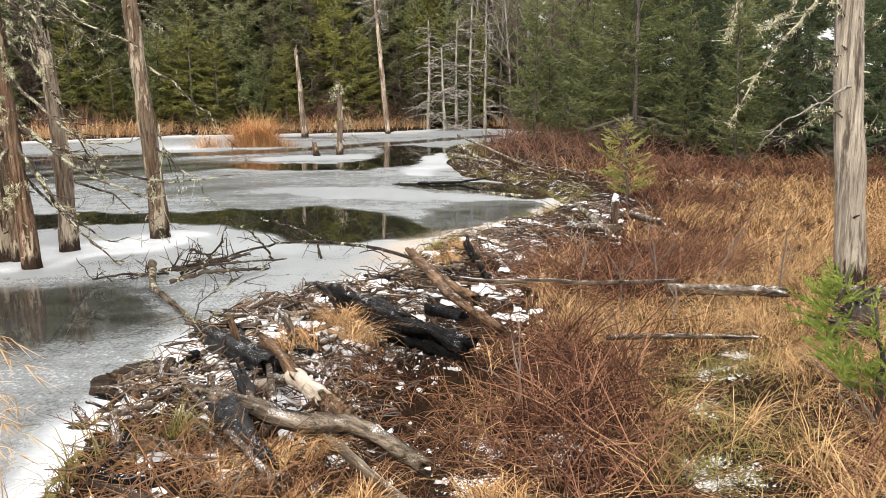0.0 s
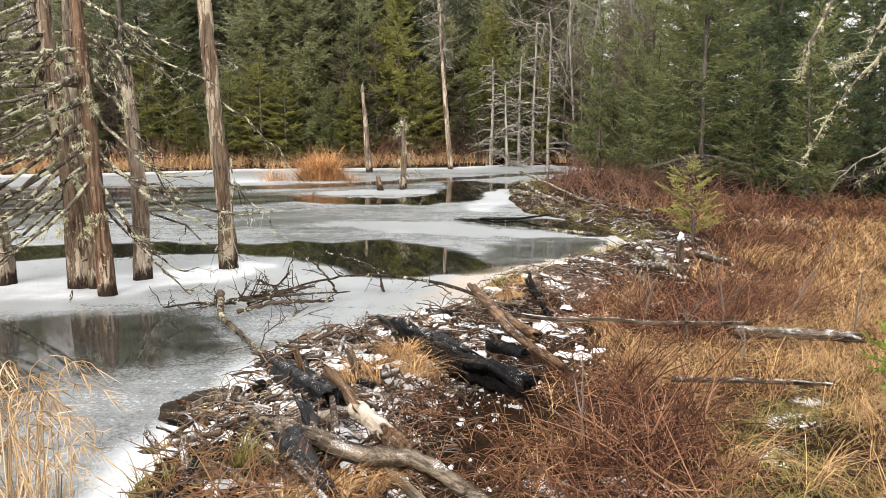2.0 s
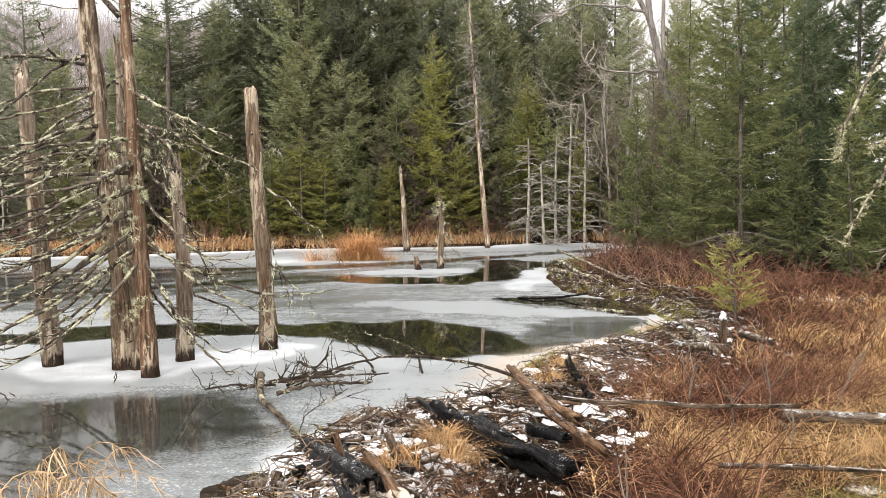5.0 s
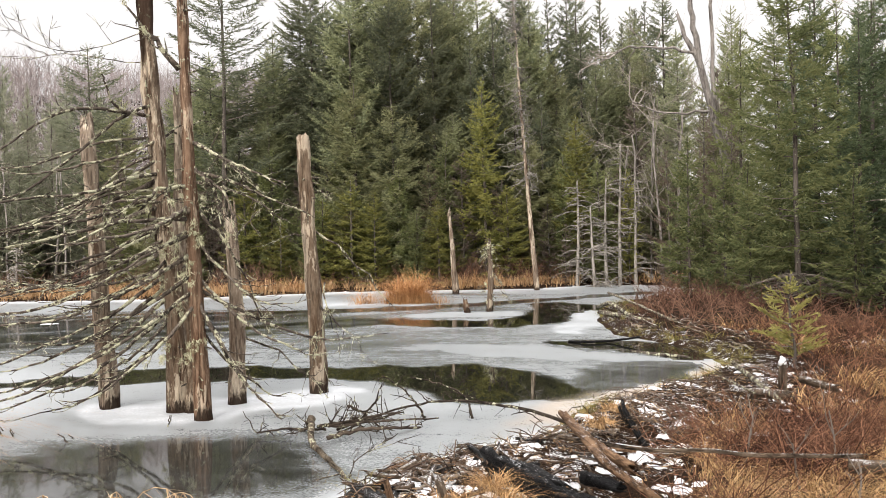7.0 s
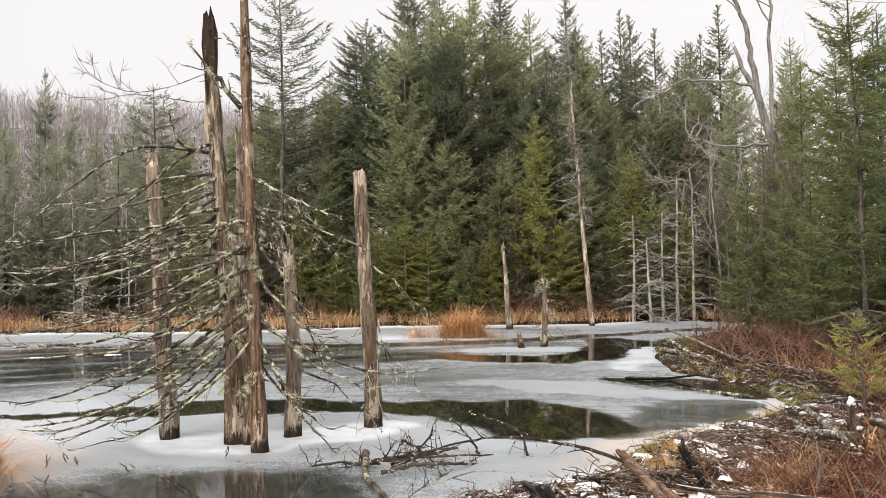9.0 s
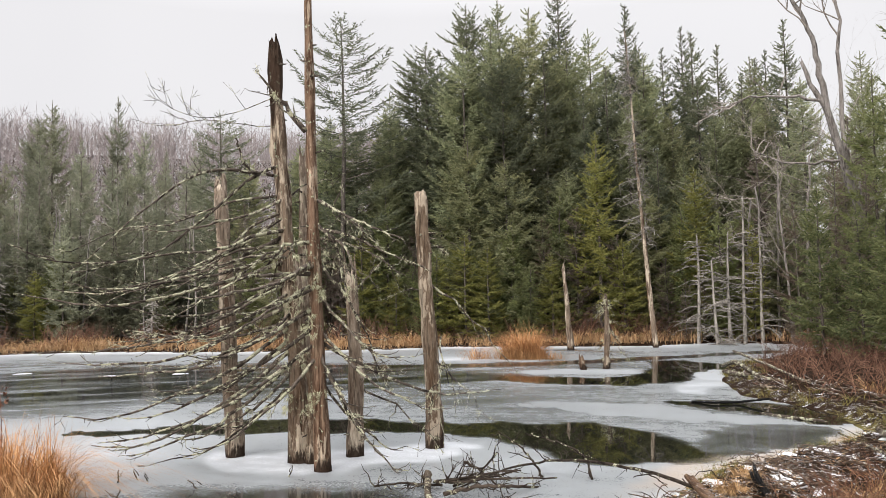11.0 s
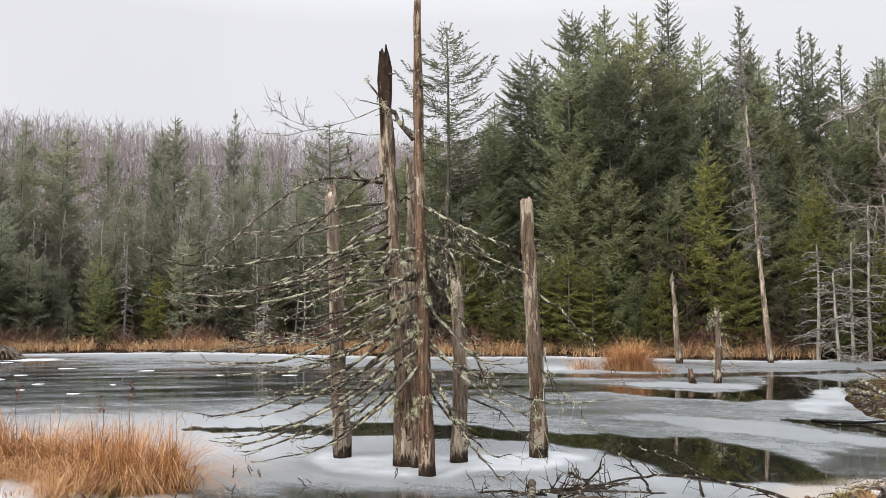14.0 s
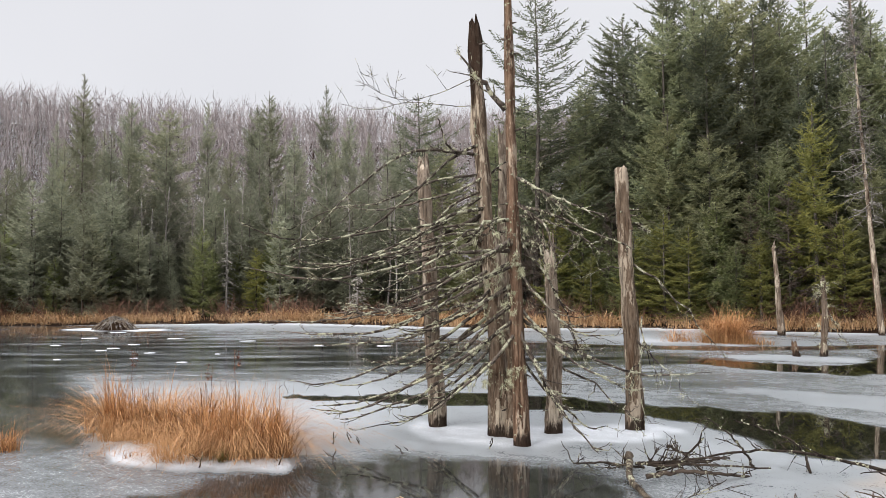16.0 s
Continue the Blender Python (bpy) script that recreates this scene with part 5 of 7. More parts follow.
HANG = [[(-0.27, 0.08, 4.6), (-0.45, -0.35, 3.6), (-0.77, -0.57, 2.71), (-0.98, -0.47, 2.43), (-1.25, -0.37, 1.98), (-1.41, -0.30, 1.62)],
        [(-0.27, 0.08, 4.7), (-0.9, -0.2, 3.7), (-1.38, -0.31, 2.75), (-1.44, -0.29, 2.55), (-1.46, -0.28, 2.40)],
        [(-0.27, 0.08, 4.4), (-0.6, -0.3, 3.3), (-0.89, -0.29, 2.64), (-1.13, -0.20, 2.48)],
        [(-0.12, 0.0, 1.98), (-0.28, -0.14, 1.92), (-0.49, -0.04, 1.76), (-0.81, 0.10, 1.56), (-0.95, 0.16, 1.31)]]
for k, pts in enumerate(HANG):
    pts = np.array(pts)
    s = np.linspace(0, 1, 22)
    path = np.column_stack([np.interp(s, np.linspace(0, 1, len(pts)), pts[:, i]) for i in range(3)]) + r7.normal(size=(22, 3)) * 0.008
    wood, moss = Buf(), Buf()
    tube(wood, path, np.linspace(0.020, 0.007, 22) * (1.0 if k < 3 else 0.6), 6, 0.1, r7)
    for _ in range(12):
        i = r7.integers(8, 22)
        tube(wood, bent(path[i], path[i] + r7.normal(size=3) * (0.12, 0.12, 0.07) + (-0.04, 0, -0.05), 0, 0.01, 4, r7), (0.006, 0.005, 0.004, 0.002), 4)
    for i in range(6, 22):
        for _ in range(0 if k == 3 else 4):
            lichen(moss, path[i] + r7.normal(size=3) * 0.016, 9, r7, 0.022)
    limb = part("limb", wood, M_LIMB_PALE if k < 3 else M_GREY_WOOD, t7, "long drooping limb thick with beard lichen" if k < 3 else "thin bare hooked limb", smooth=True)
    if k < 3:
        tagged(part("lichen", moss, M_LICHEN, limb, "pale grey-green beard lichen"), kind="stuff")

# far dead trees
t8, r8 = snag(-2.38, 35.5, 14.2, 0.115, (-0.85, 0.0), 109, M_SNAG, "tall thin leaning dead conifer at the far shore", 0.05, 0.2, 0.1, tip=0.18, stubs=0, group="far dead trees", sides=10)
for i in range(90):
    h = r8.uniform(4.5, 13.2)
    az = r8.uniform(0, 6.28)
    ln = r8.uniform(0.3, 1.2) * (1 - 0.04 * h) * (1.25 if math.sin(az) < 0 else 0.6)
    a = np.array([-0.06 * h, 0, h])
    b = Buf()
    path = bent(a, a + np.array([math.sin(az) * ln, math.cos(az) * ln, -0.35 * ln]), 0, 0.03, 5, r8)
    tube(b, path, np.linspace(0.024, 0.012, 5), 4, cap=False)
    for _ in range(6):
        c = path[r8.integers(1, 5)]
        tube(b, bent(c, c + r8.normal(size=3) * 0.26, 0, 0, 3), (0.011, 0.010, 0.007), 3, cap=False)
    part("limb", b, M_GREY_WOOD, t8)
t9, r9 = snag(-2.45, 36.2, 9.0, 0.085, (-0.62, 0.0), 110, M_SNAG_RED, "second thin dead trunk beside the tall one", 0.05, 0.3, 0.1, tip=0.3, stubs=3, group="far dead trees", sides=10, z=0.1)
snag(-5.75, 33.7, 3.55, 0.15, (-0.24, 0.0), 111, M_SNAG, "short pale leaning snag on the grassy far shore", 0.08, 0.5, 0.3, stubs=6, z=0.05, tip=0.45, group="far dead trees", sides=12)
ta, ra = snag(-3.14, 24.44, 2.1, 0.10, (0.03, 0.0), 112, M_SNAG, "short twiggy snag standing in the ice", 0.1, 0.3, 0.2, stubs=4, group="far dead trees", sides=12)
for h, dx, zz in ((1.9, -0.3, 1.6), (1.6, -0.25, 1.9), (1.5, 0.7, 0.15), (1.3, 0.35, 0.9), (0.8, -0.25, 0.6), (1.0, 0.9, 0.1), (0.6, 0.3, 0.3)):
    limb_on(ta, (0, 0, h), (dx, ra.normal() * 0.2, zz), 0.014, ra, 6, 3, twig_len=0.25)
for k in range(14):
    az, h = ra.uniform(0, 6.28), ra.uniform(0.25, 2.15)
    ln = ra.uniform(0.15, 0.55)
    limb_on(ta, (0, 0, h), (math.sin(az) * ln, math.cos(az) * ln, max(0.05, h - ln * ra.uniform(-0.4, 0.9))), 0.012, ra, 4, 1, twig_len=0.22)
    b = Buf()
    lichen(b, (math.sin(az) * 0.11, math.cos(az) * 0.11, h), 16, ra, 0.07)
    tagged(part("lichen", b, M_LICHEN, ta, "pale grey-green lichen"), kind="stuff")
snag(-3.84, 24.05, 0.36, 0.11, (0.01, 0.0), 113, M_SNAG_RED, "dark rotten stump standing in the ice", 0.18, 0.12, 0.3, stubs=1, group="far dead trees", sides=12, rings=12)
for x, y, h, lean, seed in ((0.2, 37.6, 4.3, -0.1, 114), (0.75, 37.9, 5.6, 0.08, 115), (1.4, 38.2, 6.9, 0.12, 116), (2.2, 38.6, 5.2, 0.0, 117), (-0.6, 38.6, 5.0, 0.1, 118)):
    z = float(ground_z([(x, y)])[0])
    tb, rb = snag(x, y, h, 0.10, (lean, 0), seed, M_GREY_WOOD, "grey dead fir with bare drooping branches", 0.05, 0.2, 0.1, tip=0.3, stubs=0, z=z, group="far dead trees", sides=9)
    for i in range(40):
        hh = rb.uniform(0.5, h * 0.97)
        az = rb.uniform(0, 6.28)
        ln = rb.uniform(0.9, 2.3) * (1.05 - 0.75 * hh / h)
        a = np.array([lean * hh / h, 0, hh])
        b = Buf()
        path = bent(a, a + np.array([math.sin(az) * ln, math.cos(az) * ln, -0.22 * ln]), -0.09 * ln, 0.02, 6, rb)
        tube(b, path, np.linspace(0.030, 0.013, 6), 4, cap=False)
        for _ in range(4):
            c = path[rb.integers(2, 6)]
            tube(b, bent(c, c + rb.normal(size=3) * (0.22, 0.22, 0.08), 0, 0, 3), (0.014, 0.012, 0.008), 3, cap=False)
        part("limb", b, M_GREY_WOOD, tb)
for x, y, h, seed in ((-44.7, 27.6 + 3.5, 5.1, 121), (-43.9, 32.6, 6.8, 122), (-39.0, 34.6, 6.0, 123), (-28.6, 35.0, 2.6, 124)):
    z = float(ground_z([(x, y)])[0])
    tb, rb = snag(x, y, h, 0.09, (0.05, 0), seed, M_GREY_WOOD, "pale dead fir on the far shore", 0.05, 0.2, 0.1, tip=0.25, stubs=0, z=z, group="far dead trees", sides=8)
    b = Buf()
    for i in range(60):
        hh = rb.uniform(0.4, h * 0.97)
        az = rb.uniform(0, 6.28)
        ln = rb.uniform(0.5, 1.3) * (1.05 - 0.8 * hh / h)
        a = np.array([0.05 * hh / h, 0, hh])
        tube(b, bent(a, a + np.array([math.sin(az) * ln, math.cos(az) * ln, -0.3 * ln]), 0, 0.04, 5, rb), np.linspace(0.035, 0.02, 5), 3, cap=False)
    tagged(part("twig_crown", b, M_GREY_WOOD, tb), kind="stuff")


# ---------------------------------------------------------------- the dam
rng = np.random.default_rng(7)


def log(name, pts, radius, material, label, seed, tip=0.85, rough=0.10, sides=14, ragged=0.12, category="log", n=24, group=""):
    """A log along its bend points, uneven, with broken ends; its own origin at its first point."""
    r = np.random.default_rng(seed)
    pts = np.asarray(pts, float)
    t = np.linspace(0, 1, len(pts))
    s = np.linspace(0, 1, n)
    path = np.column_stack([np.interp(s, t, pts[:, i]) for i in range(3)])
    for _ in range(2):
        path[1:-1] = (path[:-2] + 2 * path[1:-1] + path[2:]) / 4
    path[1:-1] += r.normal(size=(n - 2, 3)) * radius * 0.06
    rad = radius * (1 - (1 - tip) * s) * (1 + 0.06 * np.sin(s * 7 + seed))
    b = Buf()
    # knots, flats and splits
    ring, ang = np.meshgrid(s, np.linspace(0, 2 * np.pi, sides, endpoint=False), indexing="ij")
    lump = 1 + rough * (0.9 * np.sin(2 * ang + 1.2 * ring + seed) + 0.8 * np.sin(3 * ang - 2 * ring + 2 * seed) + 0.7 * np.sin(6 * ang + 1.5 * ring) + 0.35 * np.sin(ang + 7 * ring + seed))
    turn = Vector(pts[-1] - pts[0]).to_track_quat("Z", "Y").to_matrix()
    tube(b, (path - pts[0]) @ np.array(turn), rad, sides, rough * 0.5, r, ragged)
    local = (path - pts[0]) @ np.array(turn)
    v = b.v[-1][: n * sides].reshape(n, sides, 3)
    v[:] = local[:, None] + (v - local[:, None]) * lump[..., None]
    ob = part(name, b, material, smooth=True)
    ob.matrix_basis = Matrix.Translation(pts[0]) @ turn.to_4x4()
    return tagged(ob, label, category, group)


log("charred_log", [(-0.93, 6.54, 0.23), (-0.37, 5.74, 0.23), (0.14, 5.30, 0.18)], 0.072, M_CHAR_BARE, "thick black wet log lying across the dam", 1, rough=0.42)
log("charred_log", [(-0.49, 5.84, 0.17), (-0.17, 5.57, 0.18), (0.14, 5.40, 0.15)], 0.07, M_CHAR_BARE, "black wet log beside the thick black one", 2, rough=0.42)
log("charred_log", [(-0.66, 6.16, 0.31), (-0.5, 5.98, 0.33), (-0.3, 5.8, 0.29)], 0.05, M_CHAR, "short black cracked log on the thick black one", 36, rough=0.4)
log("charred_log", [(-0.3, 5.52, 0.27), (-0.08, 5.4, 0.28), (0.12, 5.22, 0.2)], 0.055, M_CHAR_BARE, "short black cracked log on the thick black one", 37, rough=0.42)
log("charred_log", [(-0.13, 6.02, 0.28), (0.13, 5.83, 0.26)], 0.045, M_CHAR_BARE, "thin black log end on the dam", 3, rough=0.16)
log("charred_log", [(-1.72, 5.31, 0.33), (-1.36, 4.79, 0.40), (-1.08, 4.47, 0.39)], 0.085, M_CHAR, "black log dusted with snow on the dam", 4, rough=0.2)
log("charred_log", [(-1.13, 3.78, 0.43), (-0.97, 3.49, 0.41), (-0.80, 3.26, 0.34)], 0.056, M_CHAR, "steep black log with snow along its back", 5, rough=0.3)
log("driftwood_log", [(-1.42, 4.22, 0.33), (-0.99, 3.74, 0.42), (-0.69, 3.52, 0.42), (-0.46, 3.54, 0.42), (-0.28, 3.46, 0.36), (-0.12, 3.40, 0.27)], 0.056, M_DRIFTLOG, "long weathered brown log with a snowy top", 6, tip=0.72, rough=0.24, n=30)
log("birch_log", [(-1.18, 4.95, 0.36), (-1.0, 4.6, 0.38), (-0.86, 4.27, 0.38)], 0.05, M_SPLIT, "rotten half-barked log on the dam", 7, rough=0.18)
log("birch_log", [(-0.87, 4.29, 0.38), (-0.67, 4.02, 0.36)], 0.052, M_PALE, "peeled pale birch piece with snow", 8, rough=0.06)
log("driftwood_log", [(-0.68, 4.04, 0.35), (-0.53, 3.87, 0.29)], 0.055, M_SPLIT, "brown broken log end below the birch", 9, rough=0.2)
log("driftwood_log", [(-2.36, 5.06, 0.02), (-2.10, 4.99, 0.12), (-1.80, 4.90, 0.2)], 0.09, M_WETLOG, "dark flat log end reaching onto the ice", 10, tip=1.0)
log("driftwood_log", [(-1.20, 4.22, 0.30), (-0.92, 4.43, 0.32)], 0.04, M_PALE, "peeled tan log under the black one", 11)
log("driftwood_log", [(-0.32, 7.60, 0.42), (-0.07, 6.57, 0.40), (0.04, 6.02, 0.38), (0.41, 5.76, 0.20)], 0.042, M_SPLIT, "long slanting split pole on the dam", 12, n=22, rough=0.3)
log("driftwood_log", [(-0.10, 6.95, 0.34), (0.08, 6.45, 0.34), (0.25, 6.31, 0.28)], 0.05, M_SPLIT, "split pale plank-like log on the dam", 13)
log("driftwood_log", [(-0.36, 7.35, 0.26), (0.45, 6.86, 0.27), (0.89, 6.94, 0.27), (1.29, 6.89, 0.24), (2.28, 7.42, 0.12)], 0.02, M_LOG, "long thin pole lying towards the meadow", 14, n=26)
log("fallen_log", [(2.15, 7.3, 0.06), (2.72, 7.22, 0.07), (3.18, 7.14, 0.06)], 0.055, M_LOG, "snow-dusted fallen log half sunk in straw", 15)
log("fallen_log", [(3.7, 7.14, 0.08), (4.03, 6.95, 0.09), (4.7, 6.7, 0.08)], 0.06, M_LOG, "snow-topped fallen log by the snag", 16)
log("fallen_log", [(1.3, 6.0, 0.02), (1.9, 5.95, 0.04), (2.5, 6.0, 0.0)], 0.022, M_LOG, "thin pole sunk in the straw", 17)
log("stump_post", [(0.40, 8.47, 0.0), (0.34, 8.42, 0.16), (0.27, 8.35, 0.32)], 0.052, M_CHAR, "dark gnawed post sticking up from the dam", 18)
log("stump_post", [(0.47, 8.06, 0.0), (0.40, 7.98, 0.14)], 0.035, M_CHAR, "short dark post stub on the dam", 19)
log("fallen_log", [(2.05, 12.22, 0.22), (2.04, 10.61, 0.24), (2.06, 9.51, 0.22)], 0.035, M_LIMB, "dark branch on the dam below the sapling", 20)
log("fallen_log", [(1.86, 9.85, 0.22), (2.22, 9.85, 0.20)], 0.06, M_LOG, "short dark log in the brush", 21)
log("fallen_log", [(1.66, 13.05, 0.03), (1.77, 11.12, 0.16), (1.85, 9.68, 0.25)], 0.014, M_LIMB, "thin dark pole slanting over the dam", 22)
log("fallen_log", [(2.65, 10.82, 0.22), (2.94, 10.42, 0.18)], 0.055, M_LOG, "brown log end in the brush", 31)
log("driftwood_log", [(-0.60, 3.58, 0.36), (-0.39, 3.34, 0.29), (-0.15, 3.15, 0.18)], 0.028, M_DRIFTLOG, "grey pole sloping down the dam's back", 32)
log("driftwood_log", [(-1.58, 4.2, 0.30), (-1.15, 3.55, 0.38), (-0.84, 3.14, 0.34)], 0.016, M_DRIFTLOG, "long thin stick on the dam", 33)
log("driftwood_log", [(-1.48, 4.2, 0.35), (-1.04, 3.48, 0.42), (-0.73, 3.06, 0.36)], 0.018, M_STICK, "long thin stick on the dam", 34)
log("driftwood_log", [(-1.04, 4.40, 0.40), (-0.91, 3.92, 0.38)], 0.02, M_STICK, "dark stick across the birch", 35)
log("stump_post", [(2.38, 10.66, 0.0), (2.37, 10.65, 0.3), (2.38, 10.64, 0.47)], 0.055, M_LOG, "snow-capped broken stump in the brush", 23, tip=0.7)
b = Buf()
tube(b, [(0, 0, 0), (0.005, 0, 0.07), (0.015, 0, 0.15), (-0.01, 0, 0.21)], (0.06, 0.085, 0.05, 0.012), 12, 0.3, np.random.default_rng(5))
tagged(part("snow_lump", b, M_SNOW, smooth=True), "lump of white snow on the broken stump", "snow").matrix_basis = pose(2.37, 10.64, 0.43) @ Matrix.Scale(0.58, 4)
log("fallen_log", [(0.2, 24.0, 0.14), (0.5, 22.0, 0.42), (1.0, 19.6, 0.22)], 0.06, M_LIMB, "dark branch lying over the dam's far end", 24)
log("fallen_log", [(0.5, 23.4, 0.6), (1.2, 21.0, 0.42), (1.9, 18.6, 0.2)], 0.035, M_LIMB, "thin dark branch lying over the dam's far end", 25)
log("fallen_log", [(0.2, 21.5, 0.2), (0.9, 20.2, 0.2), (1.5, 19.4, 0.15)], 0.05, M_LIMB, "brown log on the mossy spit", 26)
log("fallen_log", [(-0.5, 16.6, 0.01), (-0.1, 16.3, 0.04), (0.35, 16.5, 0.03), (0.9, 16.2, 0.14)], 0.024, M_CHAR_BARE, "dark waterlogged pole at the inlet", 27)
log("fallen_log", [(0.7, 15.2, 0.0), (1.3, 14.5, 0.02), (1.6, 14.2, 0.03)], 0.03, M_LIMB, "thin black stick frozen in the shore ice", 29)

# loose sticks: a dozen shapes, laid along the dam
shapes = []
for i in range(12):
    r = np.random.default_rng(300 + i)
    ln = r.uniform(0.2, 0.62)
    b = Buf()
    tube(b, bent((-ln / 2, 0, 0), (ln / 2, 0, 0), r.uniform(-0.04, 0.04), 0.012, 7, r), np.linspace(1, r.uniform(0.4, 0.9), 7) * r.uniform(0.006, 0.016), 6, 0.12, r)
    shapes.append(b.mesh("stick", (M_STICK, M_STICK, M_STICK, M_STICK_PALE)[i % 4], True))
DAM_A = np.array(DAM, float)
STICK_LABELS = ("brown gnawed stick lying on the dam", "pale peeled stick lying on the dam")


def on_dam(rng, y0, y1, reach, inner=0.1):
    """A random place on the dam: its x and y, and the dam's heading there."""
    while True:
        i = rng.integers(0, len(DAM_A) - 1)
        s = rng.random()
        q = DAM_A[i] * (1 - s) + DAM_A[i + 1] * s
        if y0 < q[1] < y1:
            d = unit(DAM_A[i + 1] - DAM_A[i])
            q = q + np.array([d[1], -d[0]]) * rng.uniform(inner, reach)
            return q, math.degrees(math.atan2(d[1], d[0]))


for k in range(230):
    q, head = on_dam(rng, 2.8, 12.8, 1.5, 0.36)
    if q[1] < 6.5 and rng.random() < 0.35:
        continue
    if ripple(q[None], 2.6, 3.0)[0] > 0.35:
        continue
    z = float(ground_z([q])[0]) + rng.uniform(0.01, 0.06)
    i = rng.integers(0, 12)
    ob = new("stick", shapes[i])
    ob.matrix_basis = pose(q[0], q[1], z, rng.uniform(0, 360), rng.normal() * 11, head + rng.choice([70, 20, 110, 150]) + rng.normal() * 25)
    tagged(ob, STICK_LABELS[int(i % 4 == 3)], "stick", "sticks of the dam")
for k in range(80):
    q, head = on_dam(rng, 14, 26, 1.7)
    z = float(ground_z([q])[0]) + rng.uniform(0.02, 0.10)
    ob = new("stick", shapes[rng.integers(0, 12)])
    ob.matrix_basis = pose(q[0], q[1], z, rng.uniform(0, 360), rng.normal() * 12, head + rng.uniform(-60, 60)) @ Matrix.Diagonal((1.4, 1.6, 1.6, 1))
    tagged(ob, "dark stick lying on the mossy spit", "stick", "sticks of the dam")
twigs = Buf()
chunks = []
for i in range(8):
    r = np.random.default_rng(340 + i)
    ln = r.uniform(0.12, 0.36)
    b = Buf()
    tube(b, bent((-ln / 2, 0, 0), (ln / 2, 0, 0), r.uniform(-0.03, 0.03), 0.004, 4, r), np.linspace(1, r.uniform(0.5, 1.0), 4) * r.uniform(0.016, 0.032), 8, 0.2, r, 0.06)
    chunks.append(b.mesh("wood_chunk", (M_LOG, M_CHAR, M_SPLIT, M_LOG, M_CHAR_BARE, M_STICK, M_SPLIT, M_STICK)[i], True))
CHUNK_LABELS = ("brown snow-dusted log piece in the dam", "black rotten log piece in the dam", "orange-brown split log piece in the dam")
for k in range(120):
    q, head = on_dam(rng, 2.8, 7.4 if k < 85 else 13.0, 1.15, 0.2)
    i = int(rng.integers(0, 8))
    ob = new("wood_chunk", chunks[i])
    ob.matrix_basis = pose(q[0], q[1], float(ground_z([q])[0]) + rng.uniform(0.0, 0.05), rng.uniform(0, 360), rng.normal() * 18, head + rng.choice([80, 30, 110, 150]) + rng.normal() * 25)
    tagged(ob, CHUNK_LABELS[(0, 1, 2, 0, 1, 0, 2, 0)[i]], "log piece", "log pieces of the dam")
# stubs that stand up out of the pile
for k, (x, y, h) in enumerate(((-1.25, 4.75, 0.26), (-1.0, 5.15, 0.22), (-1.02, 4.05, 0.18), (-0.6, 6.3, 0.2))):
    z = float(ground_z([(x, y)])[0])
    log("stump_post", [(x, y, z - 0.05), (x - 0.05, y + 0.02, z + h * 0.5), (x - 0.1, y + 0.06, z + h)], 0.03, (M_SPLIT, M_LOG, M_CHAR)[k % 3], "splintered stub standing up from the dam", 210 + k, rough=0.3, ragged=0.09, n=10, sides=9, group="stubs of the dam")
for k in range(800):
    q, head = on_dam(rng, 2.6, 13.2, 1.8, 0.28)
    if ripple(q[None], 2.6, 3.0)[0] > 0.25:
        continue
    z = float(ground_z([q])[0])
    a = radians(head + rng.uniform(0, 180))
    ln = rng.uniform(0.08, 0.34)
    c = np.array([q[0], q[1], z + rng.uniform(0.0, 0.09)])
    d = np.array([math.cos(a), math.sin(a), rng.normal() * 0.22]) * ln
    tube(twigs, bent(c - d / 2, c + d / 2, rng.normal() * 0.02, 0, 4), np.array([1, 0.9, 0.7, 0.5]) * rng.uniform(0.002, 0.006), 4)
tagged(part("dam_twigs", twigs, M_GREYTWIG), "litter of thin twigs and chips on the dam", "twigs", kind="stuff")
twigs = Buf()
for k in range(900):
    q, head = on_dam(rng, 2.6, 13.2, 1.7, 0.3)
    a = radians(head + rng.uniform(0, 180))
    c = np.array([q[0], q[1], float(ground_z([q])[0]) + rng.uniform(0.0, 0.11)])
    d = np.array([math.cos(a), math.sin(a), rng.normal() * 0.3]) * rng.uniform(0.1, 0.45)
    tube(twigs, bent(c - d / 2, c + d / 2, rng.normal() * 0.04, 0.01, 5, rng), np.array([1, 0.95, 0.85, 0.7, 0.5]) * rng.uniform(0.0022, 0.0065), 4)
litter = Buf()
n = 3800
q = np.array([on_dam(rng, 2.6, 13.0, 1.6)[0] for _ in range(n)])
sprigs(litter, np.column_stack([q, ground_z(q) + rng.uniform(0.005, 0.05, n)]), rng.normal(size=(n, 3)) * (1, 1, 0.25), rng.uniform(0.03, 0.11, n), rng.uniform(0.006, 0.013, n), rng, 0.4)
tagged(part("dam_litter", litter, M_STRAW), "straw and bark chips strewn over the dam", "litter", kind="stuff")
snow_bits = Buf()
ring = np.arange(9) * 2 * np.pi / 9
i = np.arange(9)
